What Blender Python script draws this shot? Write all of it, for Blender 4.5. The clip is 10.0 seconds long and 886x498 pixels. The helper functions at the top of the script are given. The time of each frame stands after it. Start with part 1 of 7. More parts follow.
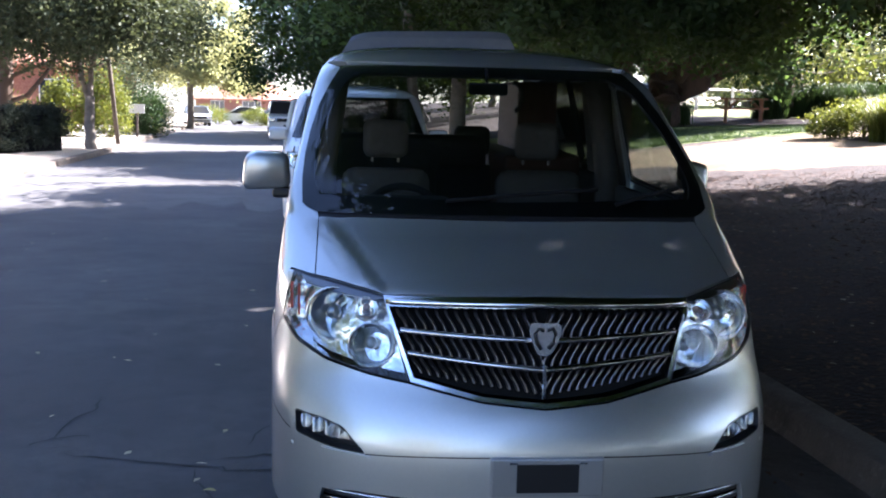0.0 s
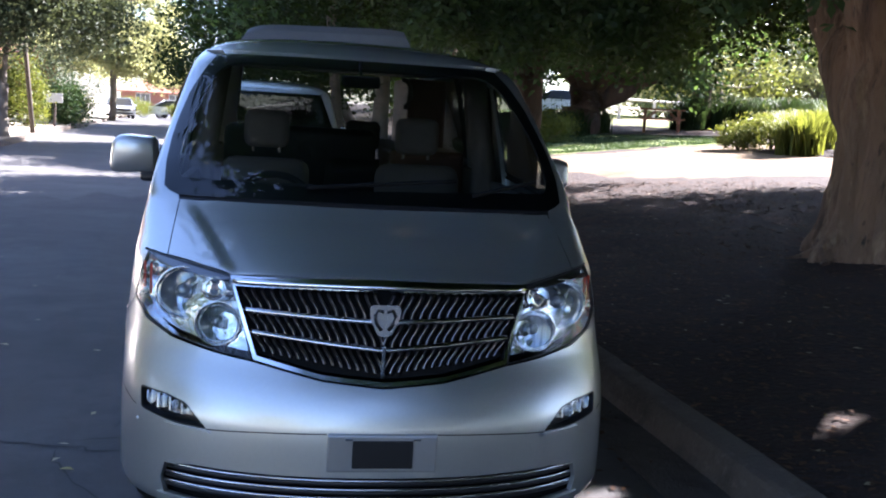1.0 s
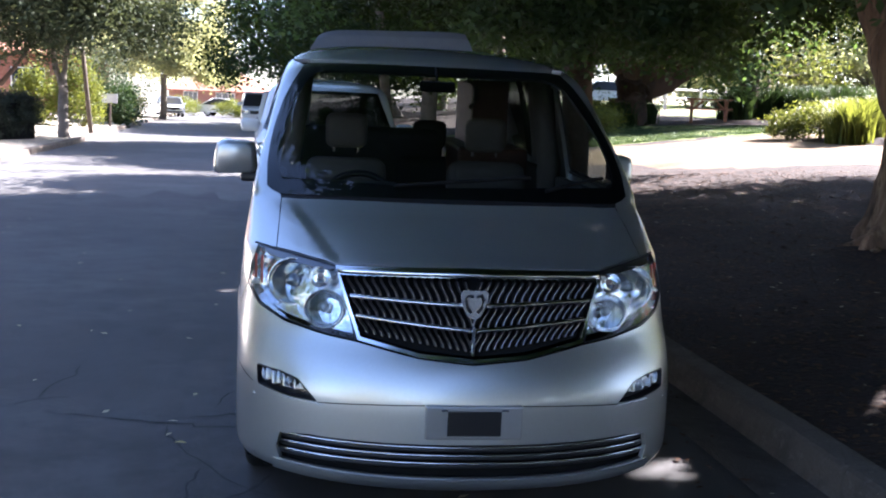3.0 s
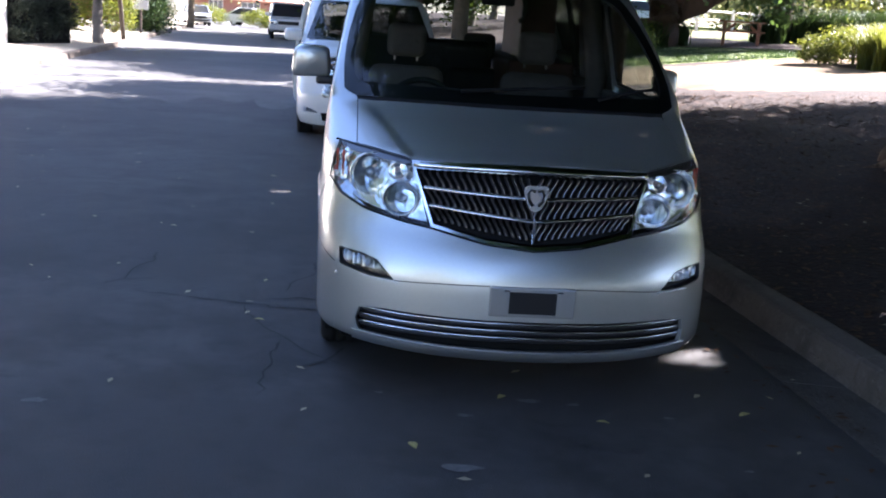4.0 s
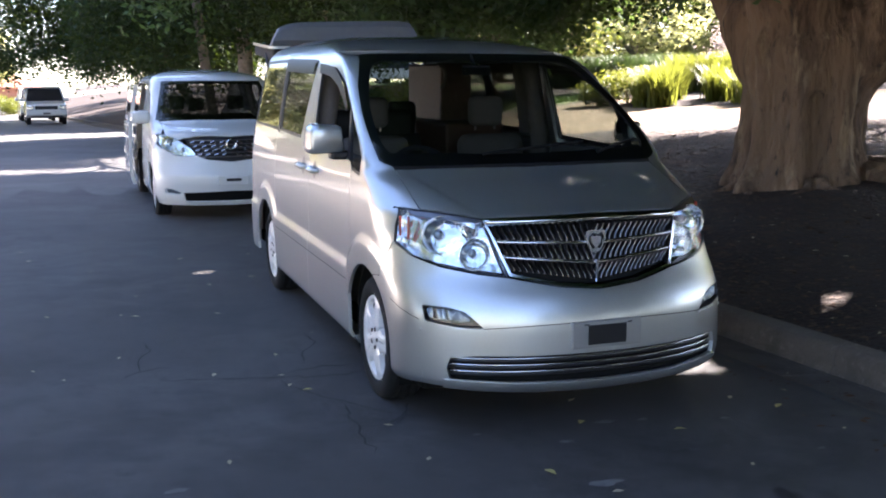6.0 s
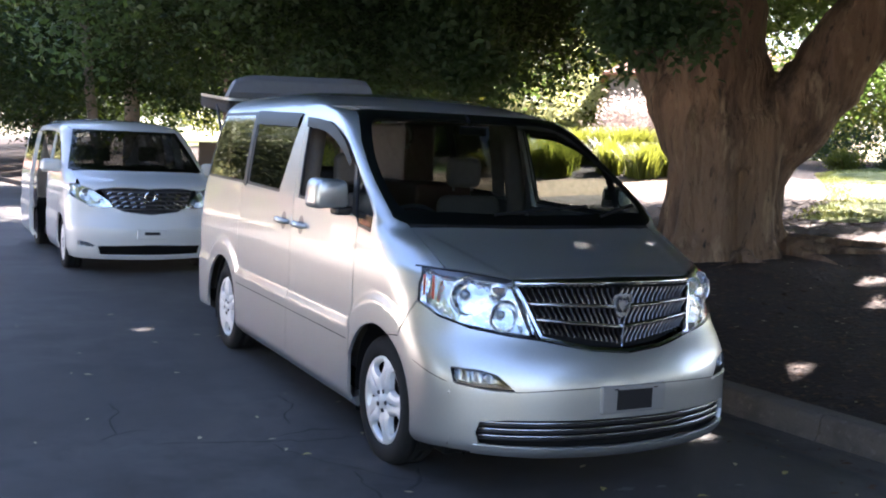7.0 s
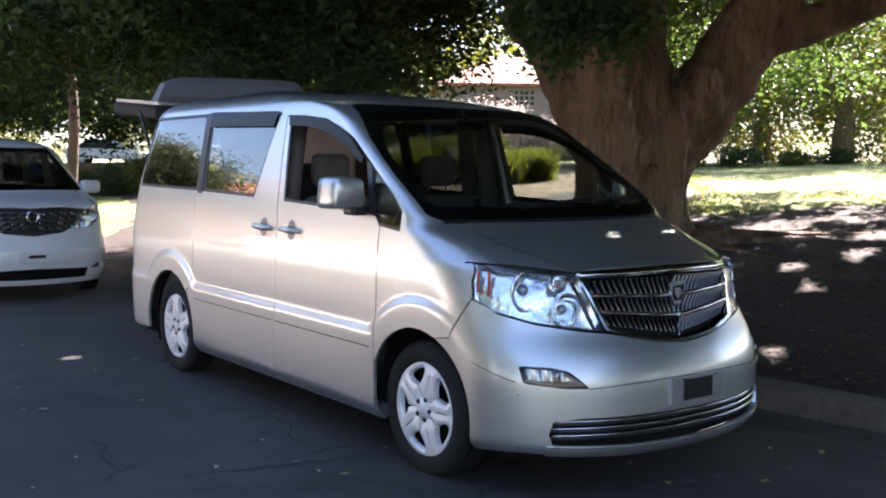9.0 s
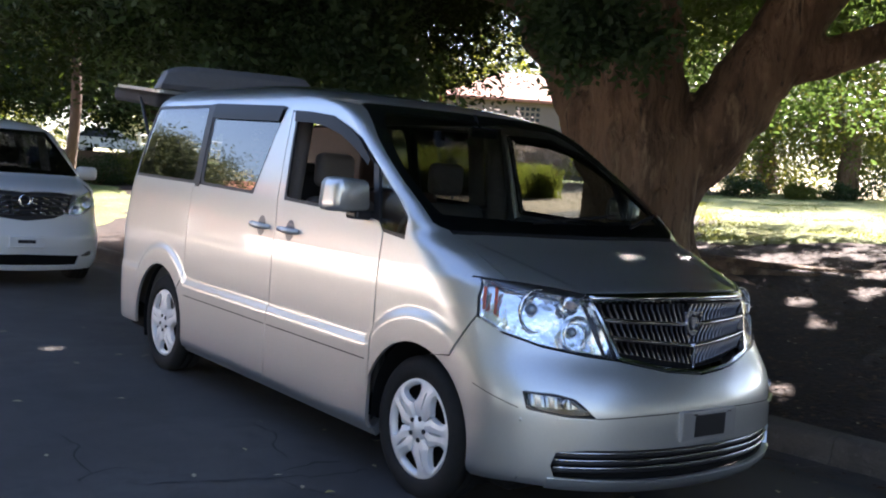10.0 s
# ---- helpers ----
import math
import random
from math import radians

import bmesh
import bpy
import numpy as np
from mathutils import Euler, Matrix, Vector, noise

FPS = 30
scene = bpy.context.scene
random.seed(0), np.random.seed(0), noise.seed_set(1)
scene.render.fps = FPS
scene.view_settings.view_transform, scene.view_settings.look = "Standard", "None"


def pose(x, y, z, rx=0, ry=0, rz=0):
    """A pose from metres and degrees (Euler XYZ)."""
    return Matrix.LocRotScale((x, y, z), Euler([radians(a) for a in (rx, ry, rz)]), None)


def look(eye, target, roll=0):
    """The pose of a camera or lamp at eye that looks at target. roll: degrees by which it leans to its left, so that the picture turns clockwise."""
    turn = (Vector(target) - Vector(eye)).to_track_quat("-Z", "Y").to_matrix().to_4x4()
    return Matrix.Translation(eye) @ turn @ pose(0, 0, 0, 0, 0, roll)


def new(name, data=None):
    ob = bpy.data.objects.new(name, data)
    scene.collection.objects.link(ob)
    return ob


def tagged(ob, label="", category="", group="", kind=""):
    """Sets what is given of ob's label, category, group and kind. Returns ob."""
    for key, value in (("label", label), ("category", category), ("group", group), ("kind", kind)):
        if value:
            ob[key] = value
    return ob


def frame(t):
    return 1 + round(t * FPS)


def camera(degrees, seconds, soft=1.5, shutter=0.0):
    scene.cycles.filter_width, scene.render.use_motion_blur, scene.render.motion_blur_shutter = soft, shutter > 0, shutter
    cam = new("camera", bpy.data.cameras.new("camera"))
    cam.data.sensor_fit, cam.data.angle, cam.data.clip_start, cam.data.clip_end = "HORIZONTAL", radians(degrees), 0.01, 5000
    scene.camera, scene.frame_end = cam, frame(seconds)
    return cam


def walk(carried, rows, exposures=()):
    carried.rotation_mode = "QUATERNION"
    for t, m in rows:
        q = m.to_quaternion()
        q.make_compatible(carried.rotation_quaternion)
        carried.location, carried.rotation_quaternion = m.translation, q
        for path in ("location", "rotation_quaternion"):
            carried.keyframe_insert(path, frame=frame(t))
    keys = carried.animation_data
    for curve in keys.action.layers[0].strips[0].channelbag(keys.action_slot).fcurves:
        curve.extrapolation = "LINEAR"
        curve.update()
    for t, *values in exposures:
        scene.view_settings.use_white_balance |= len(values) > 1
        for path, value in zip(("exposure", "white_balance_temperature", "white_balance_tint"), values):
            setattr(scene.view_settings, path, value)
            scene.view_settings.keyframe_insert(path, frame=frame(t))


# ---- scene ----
cam = camera(47.4, 10.0, 2.0)
PATH = [
    (0, (-0.63, -2.987, 1.574), (-0.44, -1.014, 1.304), 1.4),
    (0.5, (-0.477, -2.997, 1.552), (-0.298, -1.025, 1.276), 1.7),
    (1, (-0.369, -3.143, 1.541), (-0.039, -1.187, 1.282), 3.4),
    (1.5, (-0.304, -3.222, 1.539), (-0.028, -1.26, 1.266), 1.1),
    (2, (-0.34, -3.214, 1.535), (-0.086, -1.256, 1.217), 1.2),
    (2.2, (-0.345, -3.198, 1.528), (-0.118, -1.235, 1.219), 2.0),
    (3.3, (-0.637, -3.663, 1.587), (-0.39, -1.697, 1.313), 2.5),
    (3.5, (-0.651, -3.754, 1.563), (-0.457, -1.787, 1.254), 2.1),
    (4, (-0.808, -3.931, 1.546), (-0.597, -1.991, 1.108), 4.0),
    (4.5, (-1.127, -4.078, 1.525), (-0.836, -2.152, 1.073), 2.7),
    (5, (-1.443, -4.049, 1.491), (-0.987, -2.143, 1.091), 1.3),
    (5.5, (-1.815, -4.042, 1.522), (-1.309, -2.143, 1.147), 0.3),
    (6, (-2.229, -4.029, 1.553), (-1.565, -2.168, 1.246), -0.4),
    (6.2, (-2.362, -3.98, 1.557), (-1.654, -2.129, 1.289), -0.6),
    (7.3, (-3.052, -3.515, 1.492), (-2.059, -1.788, 1.323), 1.1),
    (7.5, (-3.153, -3.445, 1.494), (-2.117, -1.743, 1.313), -0.7),
    (8, (-3.348, -3.191, 1.445), (-2.218, -1.547, 1.297), 0.2),
    (8.5, (-3.458, -2.957, 1.396), (-2.307, -1.331, 1.229), 2.4),
    (9, (-3.602, -2.866, 1.381), (-2.392, -1.28, 1.24), 0.2),
    (9.5, (-3.603, -2.78, 1.366), (-2.375, -1.209, 1.214), 0.7),
    (10, (-3.486, -2.636, 1.361), (-2.269, -1.054, 1.243), 3.9),
]
walk(cam, [(t, look(eye, target, roll)) for t, eye, target, roll in PATH], exposures=[(0.0, 3.38, 5550, 22), (4.0, 3.46, 5650, 22), (5.0, 3.74, 6080, 22), (7.4, 3.85, 6120, 22), (9.0, 3.42, 6150, 22), (9.5, 3.44, 6150, 22), (10.0, 3.22, 6150, 22)])

# world, sun and exposure
SUN_AZ, SUN_EL = radians(24), radians(40)        # from +x towards +y, above the horizon
sun_dir = Vector((math.cos(SUN_EL) * math.cos(SUN_AZ), math.cos(SUN_EL) * math.sin(SUN_AZ), math.sin(SUN_EL)))
world = bpy.data.worlds.new("world")
scene.world = world
world.use_nodes = True
wn = world.node_tree.nodes
sky = wn.new("ShaderNodeTexSky")
sky.sky_type, sky.sun_disc = "NISHITA", False
sky.sun_elevation, sky.sun_rotation = SUN_EL, radians(90) - SUN_AZ
sky.air_density, sky.dust_density = 1.0, 1.0
wn["Background"].inputs["Strength"].default_value = 0.05
world.node_tree.links.new(sky.outputs["Color"], wn["Background"].inputs["Color"])
sun = new("sun", bpy.data.lights.new("sun", "SUN"))
sun.data.energy, sun.data.angle, sun.data.color = 5.0, radians(0.53), (1.0, 0.91, 0.77)
sun.matrix_world = look(sun_dir * 60, (0, 0, 0))

# materials
def mat(name, color=(0.5, 0.5, 0.5), rough=0.5, metal=0.0, vary=0.0, scale=20.0, bump=0.0, fine=0.0, **extra):
    """A principled surface with two scales of variation and a fine relief."""
    m = bpy.data.materials.new(name)
    m.use_nodes = True
    n, l = m.node_tree.nodes, m.node_tree.links
    b = n["Principled BSDF"]
    b.inputs["Roughness"].default_value, b.inputs["Metallic"].default_value = rough, metal
    b.inputs["Base Color"].default_value = (*color, 1)
    for key, value in extra.items():
        b.inputs[key.replace("_", " ")].default_value = value
    if vary or bump:
        geo = n.new("ShaderNodeTexCoord")
        a, c = n.new("ShaderNodeTexNoise"), n.new("ShaderNodeTexNoise")
        a.inputs["Scale"].default_value, c.inputs["Scale"].default_value = scale, scale * 0.09
        a.inputs["Detail"].default_value = c.inputs["Detail"].default_value = 5
        for t in (a, c):
            l.new(geo.outputs["Object"], t.inputs["Vector"])
        mix = n.new("ShaderNodeMath")
        mix.operation = "ADD"
        l.new(a.outputs["Fac"], mix.inputs[0]), l.new(c.outputs["Fac"], mix.inputs[1])
        ramp = n.new("ShaderNodeMapRange")
        ramp.inputs["From Min"].default_value, ramp.inputs["From Max"].default_value = 0.65, 1.35
        ramp.inputs["To Min"].default_value, ramp.inputs["To Max"].default_value = 1 - vary, 1 + vary
        l.new(mix.outputs[0], ramp.inputs["Value"])
        mul = n.new("ShaderNodeVectorMath")
        mul.operation = "SCALE"
        mul.inputs[0].default_value = color
        l.new(ramp.outputs[0], mul.inputs["Scale"]), l.new(mul.outputs[0], b.inputs["Base Color"])
        if bump:
            bp = n.new("ShaderNodeBump")
            bp.inputs["Strength"].default_value, bp.inputs["Distance"].default_value = 1.0, bump
            l.new(a.outputs["Fac"], bp.inputs["Height"]), l.new(bp.outputs[0], b.inputs["Normal"])
    return m


def glass_mat(name, tint=(0.75, 0.8, 0.78), gloss=0.05):
    """Thin glass: clear with a tint, and a mirror that grows towards grazing angles from either side."""
    m = bpy.data.materials.new(name)
    m.use_nodes = True
    n, l = m.node_tree.nodes, m.node_tree.links
    n.remove(n["Principled BSDF"])
    t, g, mix, f, p, r = (n.new("ShaderNode" + k) for k in ("BsdfTransparent", "BsdfGlossy", "MixShader", "LayerWeight", "Math", "MapRange"))
    t.inputs["Color"].default_value = (*tint, 1)
    g.inputs["Roughness"].default_value = 0.02
    p.operation = "POWER"
    p.inputs[1].default_value = 4.0
    l.new(f.outputs["Facing"], p.inputs[0]), l.new(p.outputs[0], r.inputs["Value"])
    r.inputs["To Min"].default_value = gloss
    l.new(r.outputs[0], mix.inputs[0]), l.new(t.outputs[0], mix.inputs[1]), l.new(g.outputs[0], mix.inputs[2])
    l.new(mix.outputs[0], n["Material Output"].inputs["Surface"])
    return m


def leaf_mat(name, dark, light, through_color, share=0.4, rough=0.45, gloss=0.25):
    """A leaf: glossy skin over colour that differs from leaf to leaf, and light that comes through."""
    m = bpy.data.materials.new(name)
    m.use_nodes = True
    n, l = m.node_tree.nodes, m.node_tree.links
    b = n["Principled BSDF"]
    b.inputs["Roughness"].default_value = rough
    b.inputs["Specular IOR Level"].default_value = gloss
    geo, ramp = n.new("ShaderNodeNewGeometry"), n.new("ShaderNodeMix")
    ramp.data_type = "RGBA"
    ramp.inputs["A"].default_value, ramp.inputs["B"].default_value = (*dark, 1), (*light, 1)
    l.new(geo.outputs["Random Per Island"], ramp.inputs["Factor"])
    l.new(ramp.outputs["Result"], b.inputs["Base Color"])
    tr, mix = n.new("ShaderNodeBsdfTranslucent"), n.new("ShaderNodeMixShader")
    tr.inputs["Color"].default_value = (*through_color, 1)
    mix.inputs[0].default_value = share
    l.new(b.outputs[0], mix.inputs[1]), l.new(tr.outputs[0], mix.inputs[2])
    l.new(mix.outputs[0], n["Material Output"].inputs["Surface"])
    return m


def layered_mat(name, layers, rough=0.9, bump=0.01, bump_scale=60.0, stretch=1.0):
    """Ground: a base colour with others laid over it by noise. layers: (colour, scale, from, to)."""
    m = bpy.data.materials.new(name)
    m.use_nodes = True
    n, l = m.node_tree.nodes, m.node_tree.links
    b = n["Principled BSDF"]
    b.inputs["Roughness"].default_value = rough
    geo, long = n.new("ShaderNodeTexCoord"), n.new("ShaderNodeVectorMath")
    long.operation = "MULTIPLY"
    long.inputs[1].default_value = (1, 1, stretch)
    l.new(geo.outputs["Object"], long.inputs[0])
    last = None
    for color, scale, lo, hi in layers:
        if last is None:
            last = n.new("ShaderNodeRGB")
            last.outputs[0].default_value = (*color, 1)
            last = last.outputs[0]
            continue
        t, r, x = n.new("ShaderNodeTexNoise"), n.new("ShaderNodeMapRange"), n.new("ShaderNodeMix")
        t.inputs["Scale"].default_value, t.inputs["Detail"].default_value = scale, 8
        t.inputs["Roughness"].default_value = 0.65
        l.new(long.outputs[0], t.inputs["Vector"])
        r.inputs["From Min"].default_value, r.inputs["From Max"].default_value = lo, hi
        l.new(t.outputs["Fac"], r.inputs["Value"])
        x.data_type = "RGBA"
        x.inputs["B"].default_value = (*color, 1)
        l.new(r.outputs[0], x.inputs["Factor"]), l.new(last, x.inputs["A"])
        last = x.outputs["Result"]
    l.new(last, b.inputs["Base Color"])
    t, bp = n.new("ShaderNodeTexNoise"), n.new("ShaderNodeBump")
    t.inputs["Scale"].default_value, t.inputs["Detail"].default_value = bump_scale, 6
    l.new(long.outputs[0], t.inputs["Vector"])
    bp.inputs["Distance"].default_value = bump
    l.new(t.outputs["Fac"], bp.inputs["Height"]), l.new(bp.outputs[0], b.inputs["Normal"])
    return m


# paler copy of the asphalt, so that the far street looks sunlit
SUN_PALE_ASPHALT = layered_mat("sun_pale_asphalt", [((0.08, 0.077, 0.075), 0, 0, 0), ((0.11, 0.106, 0.102), 0.4, 0.47, 0.63), ((0.058, 0.056, 0.056), 1.2, 0.54, 0.68), ((0.2, 0.19, 0.185), 160, 0.62, 0.72), ((0.04, 0.04, 0.04), 120, 0.6, 0.7)], 0.78, 0.004, 160)
ASPHALT = layered_mat("asphalt", [((0.041, 0.038, 0.037), 0, 0, 0), ((0.064, 0.06, 0.058), 0.55, 0.47, 0.63), ((0.022, 0.0208, 0.0205), 0.8, 0.5, 0.64), ((0.03, 0.028, 0.0275), 5, 0.5, 0.7),
                                  ((0.17, 0.165, 0.16), 160, 0.62, 0.72), ((0.03, 0.03, 0.03), 120, 0.6, 0.7)], 0.72, 0.004, 160)
CONCRETE = layered_mat("kerb_concrete", [((0.1, 0.08, 0.062), 0, 0, 0), ((0.05, 0.039, 0.03), 3, 0.45, 0.68), ((0.14, 0.113, 0.09), 22, 0.55, 0.7), ((0.045, 0.036, 0.03), 60, 0.6, 0.72)], 0.9, 0.008, 50)
# mulch and earth, darkened further to deepen the shade under the figs
SOIL = layered_mat("shaded_mulch_soil", [((0.021, 0.0084, 0.0034), 0, 0, 0), ((0.045, 0.0185, 0.0075), 2.2, 0.5, 0.7), ((0.009, 0.0044, 0.0027), 9, 0.47, 0.62),
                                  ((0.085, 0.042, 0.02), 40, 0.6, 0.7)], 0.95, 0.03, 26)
PATH_DIRT = layered_mat("pale_dirt", [((0.15, 0.098, 0.047), 0, 0, 0), ((0.1, 0.06, 0.027), 1.1, 0.5, 0.66), ((0.18, 0.122, 0.064), 12, 0.55, 0.7)], 0.95, 0.01, 50)
VERGE = layered_mat("pale_verge", [((0.26, 0.23, 0.185), 0, 0, 0), ((0.15, 0.13, 0.09), 0.9, 0.55, 0.7), ((0.32, 0.285, 0.235), 12, 0.55, 0.7)], 0.95, 0.01, 50)
LAWN = layered_mat("lawn_soil", [((0.15, 0.19, 0.045), 0, 0, 0), ((0.27, 0.27, 0.09), 1.2, 0.45, 0.7), ((0.05, 0.09, 0.02), 20, 0.5, 0.7)], 0.95, 0.03, 70)
BARK = layered_mat("fig_bark", [((0.2, 0.125, 0.075), 0, 0, 0), ((0.075, 0.046, 0.029), 2.2, 0.46, 0.62), ((0.3, 0.21, 0.13), 5, 0.54, 0.66), ((0.035, 0.026, 0.02), 14, 0.57, 0.7)], 0.9, 0.1, 11, 0.22)
DARK_BARK = layered_mat("dark_bark", [((0.10, 0.065, 0.045), 0, 0, 0), ((0.05, 0.034, 0.026), 3, 0.45, 0.65), ((0.15, 0.11, 0.08), 12, 0.58, 0.72)], 0.95, 0.03, 16, 0.3)
GUM_BARK = layered_mat("gum_bark", [((0.22, 0.185, 0.15), 0, 0, 0), ((0.12, 0.1, 0.085), 3, 0.48, 0.66)], 0.85, 0.01, 20)
FIG_LEAF = leaf_mat("fig_leaf", (0.026, 0.048, 0.024), (0.06, 0.098, 0.042), (0.13, 0.21, 0.04), 0.28, 0.55, 0.2)
GUM_LEAF = leaf_mat("gum_leaf", (0.15, 0.17, 0.075), (0.36, 0.36, 0.17), (0.5, 0.5, 0.22), 0.5, 0.5)
OLIVE_LEAF = leaf_mat("dark_gum_leaf", (0.028, 0.04, 0.02), (0.07, 0.085, 0.04), (0.12, 0.14, 0.05), 0.25, 0.6)
BRIGHT_LEAF = leaf_mat("bright_leaf", (0.035, 0.058, 0.014), (0.13, 0.145, 0.03), (0.22, 0.24, 0.03), 0.4, 0.5)
# darker copy of the fig leaf, with the street trees' shade in its colour
SHADED_FIG_LEAF = leaf_mat("shaded_fig_leaf", (0.009, 0.017, 0.008), (0.026, 0.042, 0.014), (0.09, 0.14, 0.015), 0.12, 0.65, 0.08)
CLIPPED_LEAF = leaf_mat("clipped_hedge_leaf", (0.04, 0.05, 0.037), (0.062, 0.072, 0.054), (0.05, 0.06, 0.03), 0.15, 0.8, 0.05)
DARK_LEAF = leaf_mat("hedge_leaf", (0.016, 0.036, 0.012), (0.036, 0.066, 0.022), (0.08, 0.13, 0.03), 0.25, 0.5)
PINK_LEAF = leaf_mat("pale_pink_blossom", (0.5, 0.42, 0.38), (0.68, 0.6, 0.54), (0.5, 0.4, 0.35), 0.3, 0.6)

SILVER = mat("silver_paint", (0.59, 0.602, 0.588), 0.36, 0.88, 0.03, 900, Coat_Weight=1.0, Coat_Roughness=0.015, Coat_IOR=1.55)
WHITE_PAINT = mat("white_paint", (0.78, 0.77, 0.74), 0.3, 0.0, 0.01, 200, Coat_Weight=1.0, Coat_Roughness=0.04)
CAR_SILVER = mat("pale_silver_paint", (0.5, 0.54, 0.6), 0.3, 0.4, 0.02, 200, Coat_Weight=1.0, Coat_Roughness=0.04)
# silver paint darkened to look deep in shade, for the spoiler
SHADED_SILVER = mat("shaded_silver_paint", (0.14, 0.145, 0.15), 0.5, 0.2, 0.08, 30)
BADGE = mat("badge_silver", (0.8, 0.8, 0.81), 0.25, 0.82)
BLACK_TRIM = mat("black_plastic", (0.012, 0.012, 0.014), 0.4, 0, 0.1, 60)
RUBBER = mat("tyre_rubber", (0.016, 0.016, 0.016), 0.8, 0, 0.2, 40, 0.001, Specular_IOR_Level=0.2)
CHROME = mat("chrome", (0.88, 0.89, 0.9), 0.13, 1.0)
DARK_CHROME = mat("slat_metal", (0.22, 0.207, 0.205), 0.28, 1.0)
SMOKED_CHROME = mat("smoked_chrome", (0.62, 0.62, 0.64), 0.12, 1.0)
ALLOY = mat("wheel_cover_silver", (0.74, 0.74, 0.74), 0.4, 0.3, 0.03, 60)
LAMP_SHELL = mat("lamp_reflector", (0.93, 0.94, 0.95), 0.05, 1.0, 0.06, 13, 0.012)
BOWL = mat("lamp_bowl", (0.9, 0.92, 0.93), 0.06, 1.0)
AMBER_BULB = mat("amber_bulb", (0.42, 0.3, 0.26), 0.3, 0.3)
GLASS = glass_mat("window_glass", (0.62, 0.67, 0.64), 0.07)
WINDSCREEN_GLASS = glass_mat("windscreen_glass", (0.44, 0.47, 0.46), 0.06)
SCREEN_GLASS = glass_mat("dark_screen_glass", (0.12, 0.13, 0.135), 0.12)
LENS_DARK = mat("projector_glass", (0.25, 0.29, 0.34), 0.06, 0.6, Coat_Weight=1.0, Coat_Roughness=0.02)
DARK_GLASS = glass_mat("tinted_window_glass", (0.11, 0.12, 0.12), 0.22)
CLEAR = glass_mat("lamp_lens", (0.93, 0.95, 0.96))
AMBER = mat("indicator_red", (0.55, 0.08, 0.05), 0.25, Coat_Weight=0.5)
TAIL_RED = mat("tail_lamp_red", (0.35, 0.02, 0.02), 0.15, Coat_Weight=1.0)
INTERIOR = mat("cabin_lining_grey", (0.09, 0.085, 0.08), 0.9, 0, 0.1, 30)
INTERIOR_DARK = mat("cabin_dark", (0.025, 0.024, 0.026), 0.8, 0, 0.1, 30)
SEAT = mat("seat_cloth_beige", (0.13, 0.113, 0.1), 0.9, 0, 0.12, 60, 0.001)
CABINET = mat("camper_cabinet_brown", (0.075, 0.034, 0.022), 0.5, 0, 0.2, 18)
BARS = mat("obscured_plate", (0.008, 0.008, 0.01), 0.5, 0, 0.1, 20)
PLATE_FRAME = mat("plate_holder_silver", (0.46, 0.46, 0.455), 0.35, 0.7, 0.03, 50)
SMOKED = mat("smoked_plastic", (0.007, 0.007, 0.008), 0.35, 0, 0.05, 30, Specular_IOR_Level=0.2)
# silver darkened to paint the shade inside the handle hollows
SHADED_CUP = mat("shaded_cup_silver", (0.2, 0.2, 0.21), 0.4, 0.8, 0.03, 50)
UNDERBODY = mat("underbody_black", (0.01, 0.01, 0.01), 0.9, 0, 0.1, 10, Specular_IOR_Level=0.1)
FOG_CHROME = mat("fog_reflector", (0.4, 0.41, 0.43), 0.16, 1.0)

# building tools
def part(name, bm, material, parent=None, label="", smooth=False):
    """Links a bmesh as one mesh object, under a thing where one is given."""
    me = bpy.data.meshes.new(name)
    bm.to_mesh(me)
    bm.free()
    if smooth:
        me.shade_smooth()
    me.materials.append(material)
    ob = new(name, me)
    ob.parent = parent
    if label:
        tagged(ob, label)
    return ob


def raw(name, verts, faces, material, parent=None, label="", smooth=False, normals=None):
    me = bpy.data.meshes.new(name)
    me.from_pydata([tuple(v) for v in verts], [], [tuple(f) for f in faces])
    if smooth or normals is not None:
        me.shade_smooth()
    if normals is not None:
        me.normals_split_custom_set_from_vertices([tuple(n) for n in normals])
    me.materials.append(material)
    ob = new(name, me)
    ob.parent = parent
    if label:
        tagged(ob, label)
    return ob


def empty(name, m, label="", category="", group="", kind=""):
    ob = new(name)
    ob.matrix_world = m
    ob.empty_display_size = 0.2
    return tagged(ob, label, category, group, kind)


def add_box(bm, lo, hi, bevel=0.0, m=None, seg=2):
    """A box from corner to corner, with rounded edges where bevel is given."""
    c = [(a + b) / 2 for a, b in zip(lo, hi)]
    s = [abs(b - a) for a, b in zip(lo, hi)]
    r = bmesh.ops.create_cube(bm, size=1, matrix=Matrix.Translation(c) @ Matrix.Diagonal((*s, 1)))
    vs = r["verts"]
    if bevel:
        es = {e for v in vs for e in v.link_edges}
        out = bmesh.ops.bevel(bm, geom=list(es), offset=min(bevel, min(s) * 0.49), segments=seg, affect="EDGES", profile=0.5)
        vs = list({v for f in out["faces"] for v in f.verts} | {v for v in vs if v.is_valid})
    if m is not None:
        bmesh.ops.transform(bm, matrix=m, verts=vs)
    return vs


